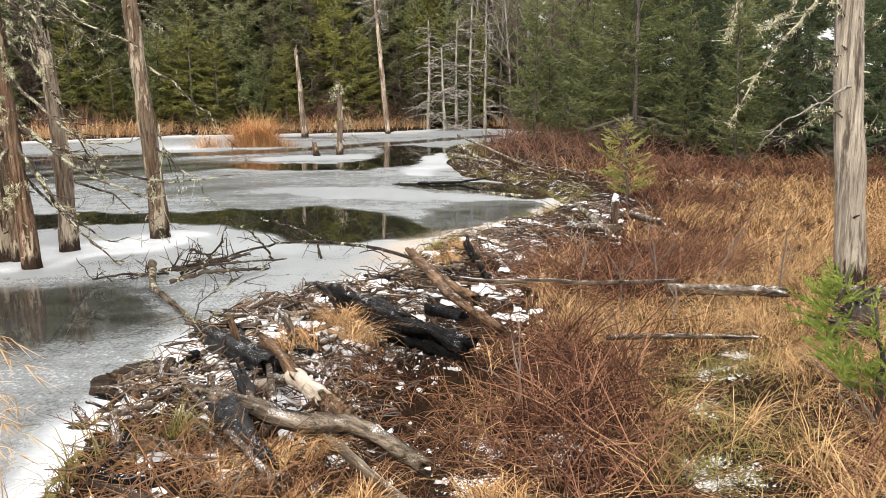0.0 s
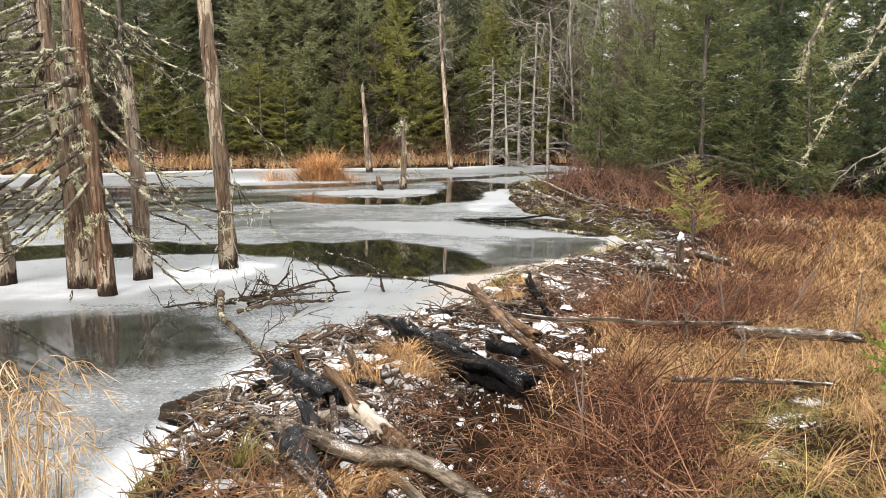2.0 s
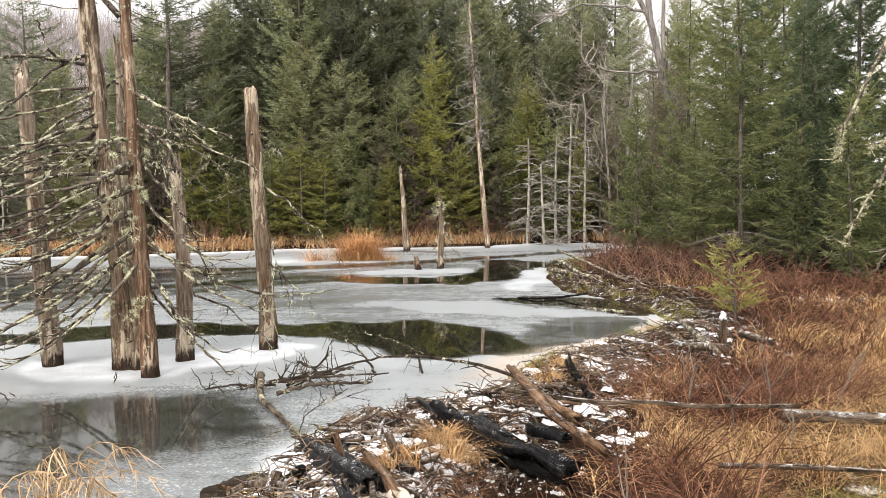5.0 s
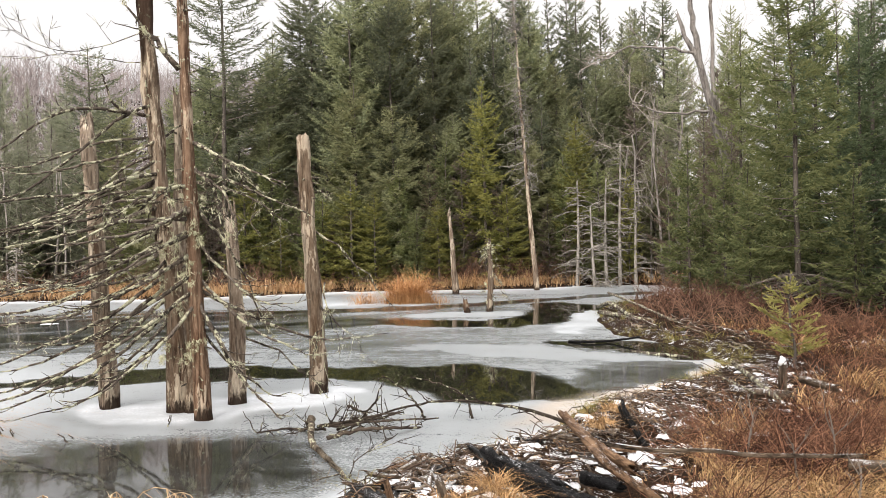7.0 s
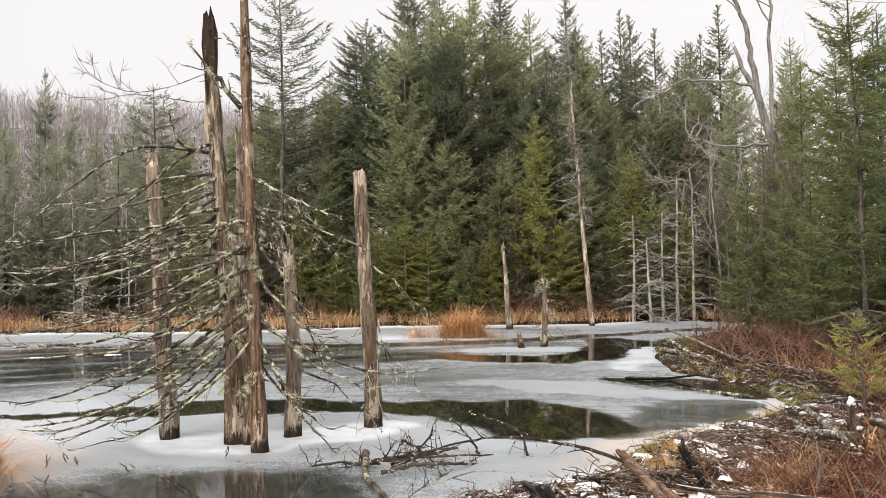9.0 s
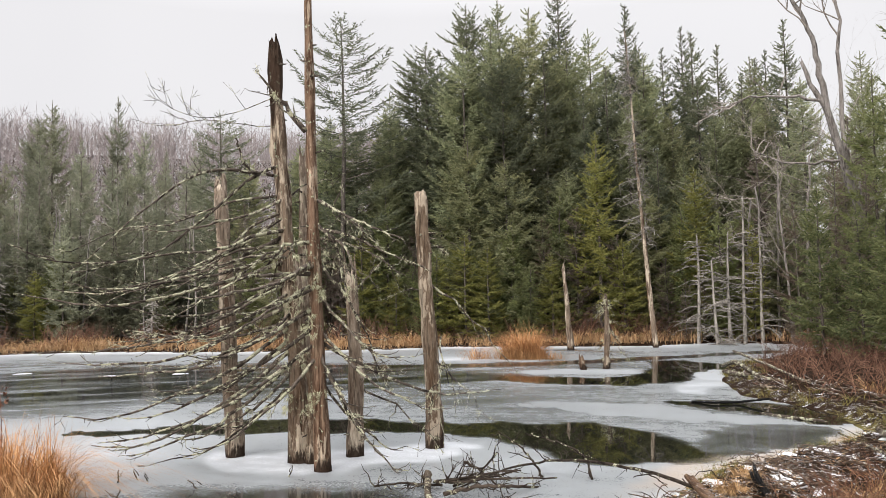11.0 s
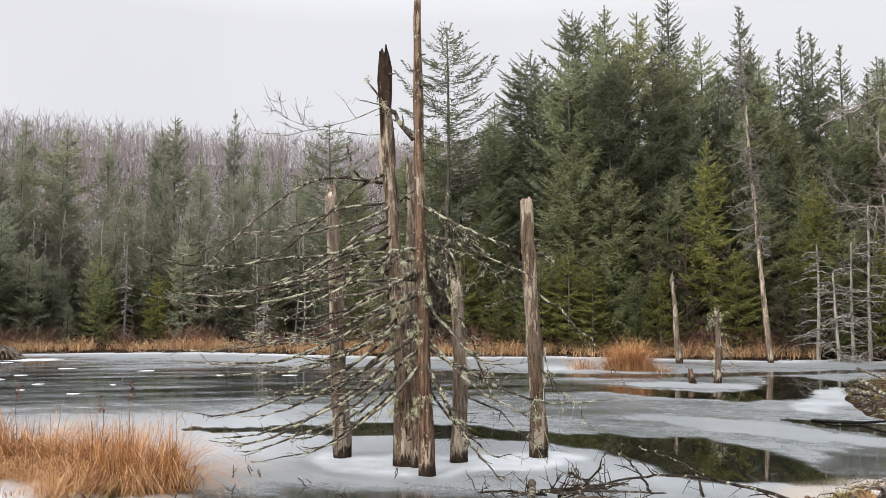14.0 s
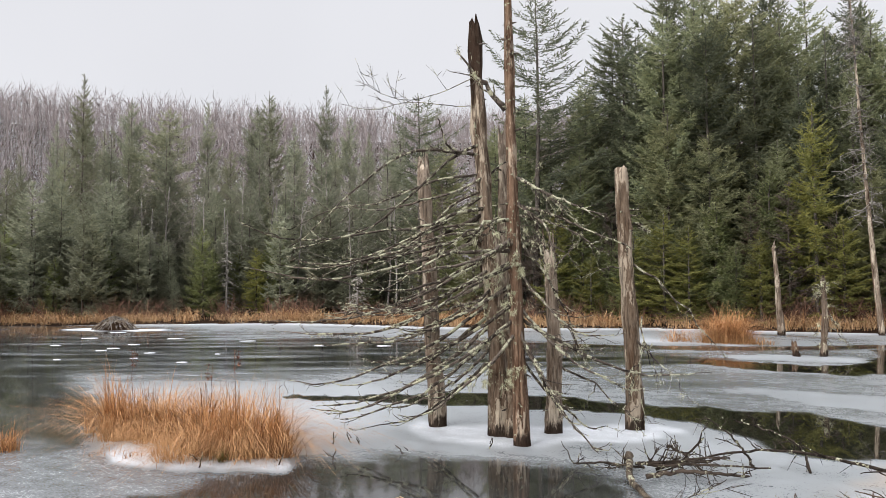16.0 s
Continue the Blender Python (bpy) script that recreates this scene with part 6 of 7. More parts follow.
while snow_bits.n < 19 * 1500:
    back = rng.random() < 0.5
    q, head = on_dam(rng, 2.6, 13.0, 2.1 if back else 1.35, 0.9 if back else 0.12)
    if ripple(q[None], 2.6, 3.0)[0] < (0.15 if back else 0.0) and rng.random() < 0.8 or q[1] > 7.2 and ripple(q[None], 1.9, 3.0)[0] < 0.2:
        continue
    w = (0.010 + 0.075 * rng.random() ** 1.8) * (1.0 if q[1] < 7 else 1.2) * (0.42 if back and q[1] < 7 else 1.0)
    rr = w * rng.uniform(0.25, 1.7, 9)
    turn, flat = rng.uniform(0, 6.28), rng.uniform(0.3, 0.9)
    ca, sa = np.cos(ring) * rr, np.sin(ring) * rr * flat
    ca, sa = ca * math.cos(turn) - sa * math.sin(turn), ca * math.sin(turn) + sa * math.cos(turn)
    z = float(ground_z([q])[0]) + rng.uniform(0.0, 0.03)
    low = np.column_stack([q[0] + ca, q[1] + sa, np.full(9, z - 0.012)])
    mid = np.column_stack([q[0] + ca * 0.7, q[1] + sa * 0.7, z + 0.16 * w * rng.uniform(0.3, 1.6, 9)])
    snow_bits.add(np.vstack([low, mid, [(q[0], q[1], z + 0.2 * w)]]), np.stack([9 + i, 9 + (i + 1) % 9, np.full(9, 18)], -1), np.stack([i, (i + 1) % 9, 9 + (i + 1) % 9, 9 + i], -1))
tagged(part("dam_snow", snow_bits, M_SNOW, smooth=True), "small patches of snow caught between the sticks", "snow", kind="stuff")
tagged(part("dam_twigs", twigs, M_DAMTWIG), "dark brown sticks and twigs tangled into the dam", "twigs", kind="stuff")


# ---------------------------------------------------------------- the fallen boughs in the ice
def curve_limb(tree, pts, r0, r1, rng, twigs, tufts, twig_len=0.25, material=None, n=18, label="", girth=1.0):
    """A limb through bend points given in world metres, with twigs and lichen, as a part of its thing."""
    pts = np.array(pts, float) - np.array(tree.location)
    s = np.linspace(0, 1, n)
    path = np.column_stack([np.interp(s, np.linspace(0, 1, len(pts)), pts[:, i]) for i in range(3)])
    for _ in range(2):
        path[1:-1] = (path[:-2] + 2 * path[1:-1] + path[2:]) / 4
    path[1:-1] += rng.normal(size=(n - 2, 3)) * 0.006
    wood, moss = Buf(), Buf()
    tube(wood, path, girth * np.linspace(r0, r1, n), 8, 0.10, rng)
    along = unit(path[-1] - path[0])
    for _ in range(twigs):
        i = rng.integers(3, n)
        d = unit(along * 0.5 + rng.normal(size=3) * (0.6, 0.6, 0.5) + np.array([0, 0, 0.1]))
        l2 = twig_len * rng.uniform(0.4, 1.3)
        tip = path[i] + d * l2
        tip[2] = max(tip[2], 0.01)
        tube(wood, bent(path[i], tip, 0.0, 0.01, 5, rng), np.linspace(0.008, 0.0035, 5) * min(1.0, r0 / 0.013), 4)
        for _ in range(2):
            q = path[i] * 0.4 + tip * 0.6
            tube(wood, bent(q, q + rng.normal(size=3) * 0.07 + d * 0.05, 0, 0, 3), (0.0035, 0.003, 0.002), 3)
    for _ in range(tufts):
        lichen(moss, path[rng.integers(1, n)] + rng.normal(size=3) * 0.01, 8, rng, 0.018)
    limb = part("limb", wood, material or M_LIMB, tree, label, smooth=True)
    if tufts:
        tagged(part("lichen", moss, M_LICHEN, limb, "pale grey-green beard lichen"), kind="stuff")


rb = np.random.default_rng(61)
bough = thing("fallen_bough", (-3.2, 8.4, 0.0), "fallen dead bough with a lichened butt frozen into the ice", "branch")
curve_limb(bough, [(-3.24, 8.55, 0.12), (-3.20, 8.39, 0.10), (-2.97, 7.78, 0.06), (-2.71, 7.36, 0.05), (-2.43, 6.98, 0.03), (-2.2, 6.6, 0.02)], 0.045, 0.016, rb, 4, 14, 0.3, M_DRIFT, 22, "thick bleached butt of the bough")
curve_limb(bough, [(-2.85, 7.94, 0.05), (-2.54, 8.08, 0.12), (-2.22, 8.25, 0.10), (-1.99, 8.72, 0.0)], 0.026, 0.014, rb, 10, 2, material=M_BOUGH)
curve_limb(bough, [(-2.91, 8.45, 0.02), (-2.67, 8.53, 0.09), (-2.45, 8.70, 0.37)], 0.018, 0.01, rb, 10, 2, material=M_BOUGH)
curve_limb(bough, [(-2.88, 8.78, 0.23), (-2.69, 8.73, 0.17), (-2.44, 8.60, 0.03)], 0.017, 0.01, rb, 7, 2, material=M_BOUGH)
curve_limb(bough, [(-3.02, 8.41, 0.03), (-3.39, 8.27, 0.07), (-3.73, 8.12, 0.05)], 0.016, 0.008, rb, 12, 2, material=M_BOUGH)
for k in range(4):
    curve_limb(bough, [(-3.1, 8.35, 0.08), (-2.8 + rb.normal() * 0.06, 8.4 + rb.normal() * 0.12, 0.14), (-2.2 + rb.normal() * 0.15, 8.6 + rb.normal() * 0.25, 0.1 + abs(rb.normal()) * 0.12)], 0.016, 0.008, rb, 5, 1, material=M_BOUGH)
long_bough = thing("fallen_bough", (-0.31, 7.56, 0.0), "long thin dead bough reaching from the dam over the ice", "branch")
curve_limb(long_bough, [(-0.25, 7.45, 0.36), (-0.68, 8.17, 0.33), (-1.18, 8.77, 0.28), (-1.63, 9.11, 0.24), (-2.04, 9.17, 0.20), (-2.33, 8.95, 0.16), (-2.57, 8.64, 0.10), (-2.83, 8.22, 0.04)], 0.020, 0.010, rb, 18, 14, 0.25, n=30, material=M_BOUGH)
curve_limb(long_bough, [(-2.04, 9.23, 0.0), (-2.18, 9.30, 0.19), (-2.35, 9.36, 0.33), (-2.62, 9.40, 0.49)], 0.016, 0.006, rb, 5, 4, material=M_BOUGH)
curve_limb(long_bough, [(-1.46, 9.22, 0.0), (-1.51, 9.32, 0.19), (-1.67, 9.39, 0.32), (-1.95, 9.44, 0.40), (-2.27, 9.47, 0.45)], 0.016, 0.006, rb, 6, 8, material=M_BOUGH)
# a whip of twigs standing in the ice before the dam
curve_limb(bough, [(-2.2, 6.62, 0.0), (-2.1, 6.5, 0.22), (-1.75, 6.7, 0.42)], 0.006, 0.003, rb, 6, 0, 0.3, material=M_BOUGH)

# the long arching limbs of the two big snags
rl = np.random.default_rng(87)
curve_limb(t1, [(-5.60, 9.30, 3.87), (-6.0, 8.77, 3.91), (-6.21, 8.44, 3.88), (-6.36, 8.14, 3.67), (-6.53, 7.82, 3.37), (-6.65, 7.53, 3.12), (-6.87, 7.13, 2.66)], 0.016, 0.004, rl, 9, 9, 0.3, girth=1.55)
curve_limb(t1, [(-5.60, 9.30, 4.02), (-5.87, 8.91, 3.79), (-6.14, 8.61, 3.41), (-6.44, 8.27, 2.98), (-6.54, 8.07, 2.83), (-6.85, 7.69, 2.66), (-7.19, 7.24, 2.54)], 0.015, 0.004, rl, 9, 7, 0.3, girth=1.55)
curve_limb(t1, [(-5.55, 9.30, 3.12), (-5.79, 8.83, 3.02), (-5.91, 8.55, 2.85), (-6.1, 8.22, 2.79), (-6.31, 7.86, 2.76), (-6.6, 7.41, 2.64), (-6.98, 6.83, 2.6), (-7.21, 6.37, 2.82)], 0.019, 0.004, rl, 10, 12, 0.3, n=24, girth=1.55)
curve_limb(t2, [(-4.85, 8.93, 2.63), (-4.95, 8.58, 2.51), (-5.08, 8.33, 2.38), (-5.29, 8.04, 2.28), (-5.66, 7.61, 2.19)], 0.022, 0.007, rl, 6, 9, 0.3, M_DRIFT, label="thick pale broken limb", girth=1.55)
curve_limb(t1, [(-5.60, 9.30, 4.56), (-6.17, 9.02, 4.61), (-6.6, 8.9, 4.69), (-7.03, 8.76, 4.57), (-7.5, 8.57, 4.7)], 0.007, 0.003, rl, 10, 0, 0.4, girth=1.0)
curve_limb(t1, [(-5.62, 9.30, 4.99), (-5.93, 8.85, 4.73), (-6.21, 8.52, 4.54), (-6.42, 8.21, 4.6), (-6.58, 7.93, 4.76), (-6.59, 7.77, 5.03)], 0.007, 0.002, rl, 9, 0, 0.35, girth=1.0)
curve_limb(t1, [(-5.52, 9.30, 2.44), (-5.88, 8.79, 2.13), (-6.21, 8.38, 1.98), (-6.47, 8.0, 1.98), (-6.74, 7.58, 2.13), (-6.88, 7.25, 2.17)], 0.014, 0.004, rl, 10, 12, 0.3, girth=1.55)
curve_limb(t1, [(-5.46, 9.30, 1.87), (-5.85, 8.74, 1.72), (-6.18, 8.34, 1.68), (-6.47, 7.93, 1.79), (-6.67, 7.58, 1.65)], 0.014, 0.004, rl, 9, 10, 0.3, girth=1.55)
curve_limb(t1, [(-5.56, 9.32, 3.38), (-5.96, 9.09, 3.18), (-6.36, 8.94, 2.71), (-6.67, 8.85, 2.45), (-7.07, 8.67, 2.35), (-7.33, 8.58, 2.45)], 0.012, 0.004, rl, 9, 8, 0.3, girth=1.55)
curve_limb(t2, [(-4.86, 8.93, 2.32), (-5.11, 8.47, 2.12), (-5.34, 8.12, 1.89), (-5.55, 7.77, 1.67), (-5.74, 7.42, 1.54)], 0.014, 0.004, rl, 7, 10, 0.3, girth=1.55)
curve_limb(t1, [(-5.58, 9.30, 3.6), (-6.12, 9.06, 3.56), (-6.52, 8.98, 3.42), (-7.04, 8.79, 3.21), (-7.59, 8.55, 3.22), (-8.16, 8.25, 2.89)], 0.012, 0.004, rl, 9, 6, 0.3, girth=1.55)
curve_limb(t1, [(-5.72, 9.05, 3.86), (-5.80, 8.75, 3.95), (-5.83, 8.58, 4.29)], 0.011, 0.006, rl, 1, 1, 0.12, girth=1.55)
curve_limb(t2, [(-4.86, 8.93, 3.46), (-4.4, 8.85, 3.22), (-3.99, 8.86, 3.03), (-3.62, 8.83, 2.88)], 0.015, 0.005, rl, 11, 13, 0.3, girth=1.55)
curve_limb(t2, [(-4.86, 8.93, 3.1), (-4.34, 8.95, 2.96), (-3.96, 9.01, 2.75), (-3.52, 9.08, 2.57)], 0.015, 0.003, rl, 10, 16, 0.25, girth=1.55)
curve_limb(t2, [(-4.80, 8.93, 3.08), (-4.39, 8.82, 2.83), (-4.26, 8.77, 2.54), (-4.18, 8.7, 2.26)], 0.013, 0.005, rl, 10, 20, 0.25, girth=1.55)
curve_limb(t2, [(-4.83, 8.93, 3.14), (-4.52, 8.87, 2.84), (-4.43, 8.8, 2.31)], 0.011, 0.003, rl, 9, 20, 0.2, girth=1.55)


# ---------------------------------------------------------------- grass and brush
def tussocks(buf, centres, per, height, rng, width=0.006, spread=0.12, lean=(0.3, 1.5), comb=0.0):
    """Tufts of arching blades round each centre (x, y, z), some tall and full, some low and thin."""
    full = np.clip(rng.normal(size=len(centres)) * 0.32 + 1.0, 0.35, 1.7)
    c = np.repeat(centres, np.maximum(3, per * full).astype(int), 0)
    tall = np.repeat(full, np.maximum(3, per * full).astype(int))
    n = len(c)
    a = rng.uniform(0, 2 * np.pi, n)
    off = np.abs(rng.normal(size=n)) * spread
    base = c + np.column_stack([np.sin(a) * off, np.cos(a) * off, np.zeros(n) - 0.02])
    if comb:
        a = a * (1 - comb) + comb * (np.repeat(rng.uniform(0, 2 * np.pi, len(centres)), np.maximum(3, per * full).astype(int)) + rng.normal(size=n) * 0.45)
    blades(buf, base, height * tall * rng.uniform(0.5, 1.25, n), rng.uniform(*lean, n), a + rng.normal(size=n) * 0.7, width * rng.uniform(0.7, 1.4, n), 0.9)


def scatter(rng, n, x0, x1, y0, y1, keep):
    p = np.column_stack([rng.uniform(x0, x1, n), rng.uniform(y0, y1, n)])
    p = p[keep(p) & ~in_pond(p)]
    return np.column_stack([p, ground_z(p)])


def shore_side(p):
    return to_line(p, DAM)[0]


rng = np.random.default_rng(11)
BRUSH = [(2.75, 3.4, 0.75), (3.3, 4.3, 0.6), (0.85, 4.5, 0.7), (1.0, 5.3, 0.6), (0.9, 6.0, 0.55), (1.7, 8.2, 0.9), (2.6, 9.3, 1.1), (0.75, 3.5, 0.5), (3.4, 11.0, 1.0), (4.3, 13.5, 1.3), (6.2, 16.3, 1.7), (8.4, 15.8, 1.7), (4.6, 16.4, 1.6), (10.0, 14.5, 1.4)]


def brushy(p):
    best = np.full(len(p), 9.0)
    for x, y, r in BRUSH:
        best = np.minimum(best, np.hypot(p[:, 0] - x, p[:, 1] - y) / r)
    return best


SNOWY = [(1.55, 4.1, 0.46), (2.1, 5.6, 0.34), (1.75, 5.0, 0.36), (2.4, 6.1, 0.24), (1.85, 5.25, 0.5), (2.25, 4.6, 0.3), (0.4, 3.55, 0.26), (0.8, 3.15, 0.34), (1.15, 3.45, 0.22), (0.3, 3.1, 0.5), (0.05, 3.7, 0.3), (1.1, 3.2, 0.3), (0.25, 4.45, 0.2), (0.6, 4.25, 0.17), (0.15, 3.95, 0.2)]


def clear(p):
    ok = np.ones(len(p), bool)
    for x, y, r in SNOWY:
        ok &= np.hypot(p[:, 0] - x, p[:, 1] - y) > r
    return ok


straw = Buf()
c = scatter(rng, 1700, 0.9, 8.5, 2.2, 10.5, lambda p: (shore_side(p) > 1.5) & (brushy(p) > 0.8) & clear(p) & (ripple(p, 2.2, 6.0) > -0.42))
tussocks(straw, c, 28, 0.31, rng, 0.005, 0.10, (0.5, 2.3), 0.75)
c = scatter(rng, 1700, 2.5, 12, 9.5, 17.5, lambda p: (shore_side(p) > 1.6) & (brushy(p) > 0.8))
tussocks(straw, c, 14, 0.36, rng, 0.011, 0.14, (0.5, 2.2), 0.7)
c = scatter(rng, 500, 0.2, 4, 2.0, 6.5, lambda p: (shore_side(p) > 1.2) & clear(p) & (brushy(p) > 0.8))
tussocks(straw, c, 10, 0.26, rng, 0.006, 0.12, (0.6, 2.3), 0.6)
c = scatter(rng, 1500, -3.5, 10, -7.5, 2.4, lambda p: (shore_side(p) > 1.3) & (np.hypot(p[:, 0], p[:, 1]) > 0.9))
tussocks(straw, c, 9, 0.3, rng, 0.008, 0.14, (0.6, 2.3), 0.7)
tagged(part("straw_grass", straw, M_STRAW), "matted dry straw-coloured grass of the meadow", "grass", kind="stuff")
green = Buf()
c = scatter(rng, 420, 1.2, 2.6, 3.9, 6.2, lambda p: ~clear(p) & (ripple(p, 2.4, 1.0) > -0.3))
tussocks(green, c, 12, 0.13, rng, 0.005, 0.1, (0.6, 2.0))
c = scatter(rng, 1500, -2.3, 2.9, 2.8, 18.0, lambda p: (shore_side(p) < 0.45) & (ripple(p, 1.7, 2.0) > -0.2))
tussocks(green, c, 14, 0.16, rng, 0.005, 0.06, (0.4, 1.9))
c = scatter(rng, 330, -0.2, 3.2, 14.0, 27.0, lambda p: (shore_side(p) < 1.1) & (ripple(p, 1.2, 2.0) > -0.3))
tussocks(green, c, 12, 0.15, rng, 0.012, 0.1, (0.5, 1.9))
tagged(part("green_grass", green, M_GREEN_GRASS), "low green grass and moss along the water and snow", "grass", kind="stuff")

brush = Buf()


def stems(buf, centres, per, height, rng, r=0.0035, lean=0.85):
    """Bare stems that rise, bend over every which way and carry a few side twigs."""
    f = np.linspace(0, 1, 6)
    for x, y, z in centres:
        heading = rng.uniform(0, 2 * np.pi)
        for _ in range(per):
            a = heading + rng.normal() * 1.3
            ln = height * rng.uniform(0.6, 1.5)
            pitch0 = np.clip(1.35 - abs(rng.normal()) * 0.45 * lean, 0.1, 1.5)
            pitch = pitch0 - np.cumsum(np.full(6, rng.uniform(0.0, 0.36) * lean))
            turn = a + np.cumsum(rng.normal(size=6) * 0.16)
            step = ln / 5 * np.column_stack([np.cos(pitch) * np.sin(turn), np.cos(pitch) * np.cos(turn), np.sin(pitch)])
            path = np.array([x + rng.normal() * 0.09, y + rng.normal() * 0.09, z - 0.02]) + np.vstack([np.zeros(3), np.cumsum(step[:5], axis=0)])
            path[1:, 2] = np.maximum(path[1:, 2], z + 0.01)
            tube(buf, path, (1.1 - 0.75 * f) * r * rng.uniform(0.7, 1.5), 3, cap=False)
            for _ in range(rng.integers(1, 3)):
                q = rng.integers(1, 5)
                d = unit(step[q] / np.linalg.norm(step[q]) + rng.normal(size=3) * 0.6 + np.array([0, 0, 0.25])) * ln * rng.uniform(0.15, 0.38)
                tube(buf, bent(path[q], path[q] + d, 0, 0, 3), (r * 0.6, r * 0.5, r * 0.3), 3, cap=False)


c = scatter(rng, 1500, -0.4, 4.2, 2.3, 10.0, lambda p: (brushy(p) < 1.0) & (shore_side(p) > 1.3) & clear(p))
stems(brush, c, 8, 0.42, rng, 0.0036, 1.0)
c = scatter(rng, 720, -1.6, 2.2, 2.2, 8.5, lambda p: (shore_side(p) > 0.75) & (shore_side(p) < 2.4) & (rng.random(len(p)) < 0.55))
stems(brush, c, 4, 0.18, rng, 0.0027, 1.8)
c = scatter(rng, 420, -0.9, 1.3, 2.2, 5.4, lambda p: (shore_side(p) > 1.0) & (ripple(p, 3.0, 4.0) > -0.3))
rusty = Buf()
stems(rusty, c, 7, 0.26, rng, 0.0032, 1.7)
c = scatter(rng, 260, -1.5, 0.0, 2.2, 3.7, lambda p: shore_side(p) > 0.4)
stems(rusty, c, 8, 0.24, rng, 0.003, 1.7)
tagged(part("rusty_stems", rusty, M_RUST), "flattened rusty dead stems on the dam's back", "brush", kind="stuff")
c = scatter(rng, 600, -0.6, 3.4, 2.3, 9.5, lambda p: (brushy(p) < 0.9) & (shore_side(p) > 1.4) & clear(p))
stems(brush, c, 5, 0.62, rng, 0.0048, 1.3)
c = scatter(rng, 700, 2.0, 10.5, 9.5, 18.5, lambda p: (brushy(p) < 1.05) & (shore_side(p) > 0.8))
stems(brush, c, 6, 0.5, rng, 0.0055)
c = scatter(rng, 420, 2.4, 11.0, 7.5, 17.0, lambda p: shore_side(p) > 1.6)
stems(brush, c, 4, 0.4, rng, 0.0045)
tagged(part("red_brush", brush, M_BRUSH), "tangled leafless red-brown brush beside the dam", "brush", kind="stuff")
brush = Buf()
c = scatter(rng, 240, 0.4, 5.5, 16.2, 30, lambda p: (shore_side(p) > 0.95 + 0.4 * ripple(p, 0.9)))
stems(brush, c, 6, 0.72, rng, 0.007, 0.8)
c = scatter(rng, 150, 0.2, 3.4, 15.2, 29, lambda p: (shore_side(p) > 0.35 + 0.3 * ripple(p, 1.4)) & (shore_side(p) < 1.5))
stems(brush, c, 4, 0.32, rng, 0.006, 1.3)
tagged(part("red_brush", brush, M_THICKET), "thicket of bare red-brown shrubs under the spruces", "brush", kind="stuff")

# reddish shrubs and orange sedge along the far bank
bank_grass, bank_brush = Buf(), Buf()
BANK_A = np.array(BANK, float)
pts = []
reach = np.linalg.norm(np.diff(BANK_A[:14], axis=0), axis=1)
for k in range(2300):
    i = rng.choice(13, p=reach / reach.sum())
    s = rng.random()
    q = BANK_A[i] * (1 - s) + BANK_A[i + 1] * s
    d = unit(BANK_A[i + 1] - BANK_A[i])
    pts.append(q + np.array([d[1], -d[0]]) * rng.uniform(0.1, 3.4) + rng.normal(size=2) * 0.3)
pts = np.array(pts)
pts = pts[~in_pond(pts) & (ripple(pts, 0.45, 4.0) + 0.6 * ripple(pts, 1.6) + 0.35 * rng.normal(size=len(pts)) > -0.12)]
c = np.column_stack([pts, ground_z(pts)])
tussocks(bank_grass, c, 17, 0.62, rng, 0.018, 0.35, (0.3, 1.8))
isl = np.column_stack([rng.normal(size=60) * 0.75 - 7.3, rng.normal(size=60) * 0.25 + 28.3, np.zeros(60)])
isl[:40, :2] = np.column_stack([rng.normal(size=40) * 0.3 - 6.7, rng.normal(size=40) * 0.2 + 28.6])
island_grass = Buf()
tussocks(island_grass, isl[:40], 60, 0.95, rng, 0.011, 0.22, (0.2, 1.6))
tussocks(island_grass, isl[40:], 40, 0.45, rng, 0.012, 0.25, (0.4, 2.0))
tagged(part("island_sedge", island_grass, M_ORANGE), "orange clump of dead sedge on a snowy islet", "grass", kind="stuff")
tagged(part("bank_sedge", bank_grass, M_SEDGE), "tan dead sedge along the far bank", "grass", kind="stuff")
c2 = c[rng.random(len(c)) < 0.42]
c2 = c2[to_line(c2[:, :2], BANK)[0] > 1.2]
stems(bank_brush, c2, 6, 1.2, rng, 0.013, 0.45)
tagged(part("bank_brush", bank_brush, M_FARBRUSH), "bare dark brown shrubs behind the sedge", "brush", kind="stuff")


def clump(name, centre, discs, per, height, label, material, seed, width=0.006, lean=(0.1, 0.9)):
    """A tussock of tall marsh grass as one thing: discs are (x, y, radius, count of tufts)."""
    r = np.random.default_rng(seed)
    ob = thing(name, centre, label, "grass", "grass tussocks in the pond")
    for x, y, rad, n in discs:
        b = Buf()
        m = n * per
        a, d = np.repeat(r.uniform(0, 2 * np.pi, n), per), np.repeat(r.random(n) ** 0.6, per)
        base = np.column_stack([x + np.sin(a) * d * rad, y + np.cos(a) * d * rad, np.full(m, -0.02)])
        base[:, :2] += r.normal(size=(m, 2)) * 0.16 * rad
        tuft = np.repeat(r.uniform(0.4, 1.2, n), per)
        a = a + np.repeat(r.normal(size=n) * 1.1, per)
        sway = np.repeat(r.random(n) ** 1.2, per)
        h = height * tuft * (1.05 - 0.3 * d) * r.uniform(0.4, 1.15, m)
        blades(b, base, h, lean[0] + (lean[1] - lean[0]) * np.clip(0.65 * sway + r.normal(size=m) * 0.34 + 0.2 * d, 0, 1.2), a + r.normal(size=m) * 0.6, width * r.uniform(0.6, 1.4, m), 1.0)
        tagged(part("tuft", b, material, ob), kind="stuff")
    return ob


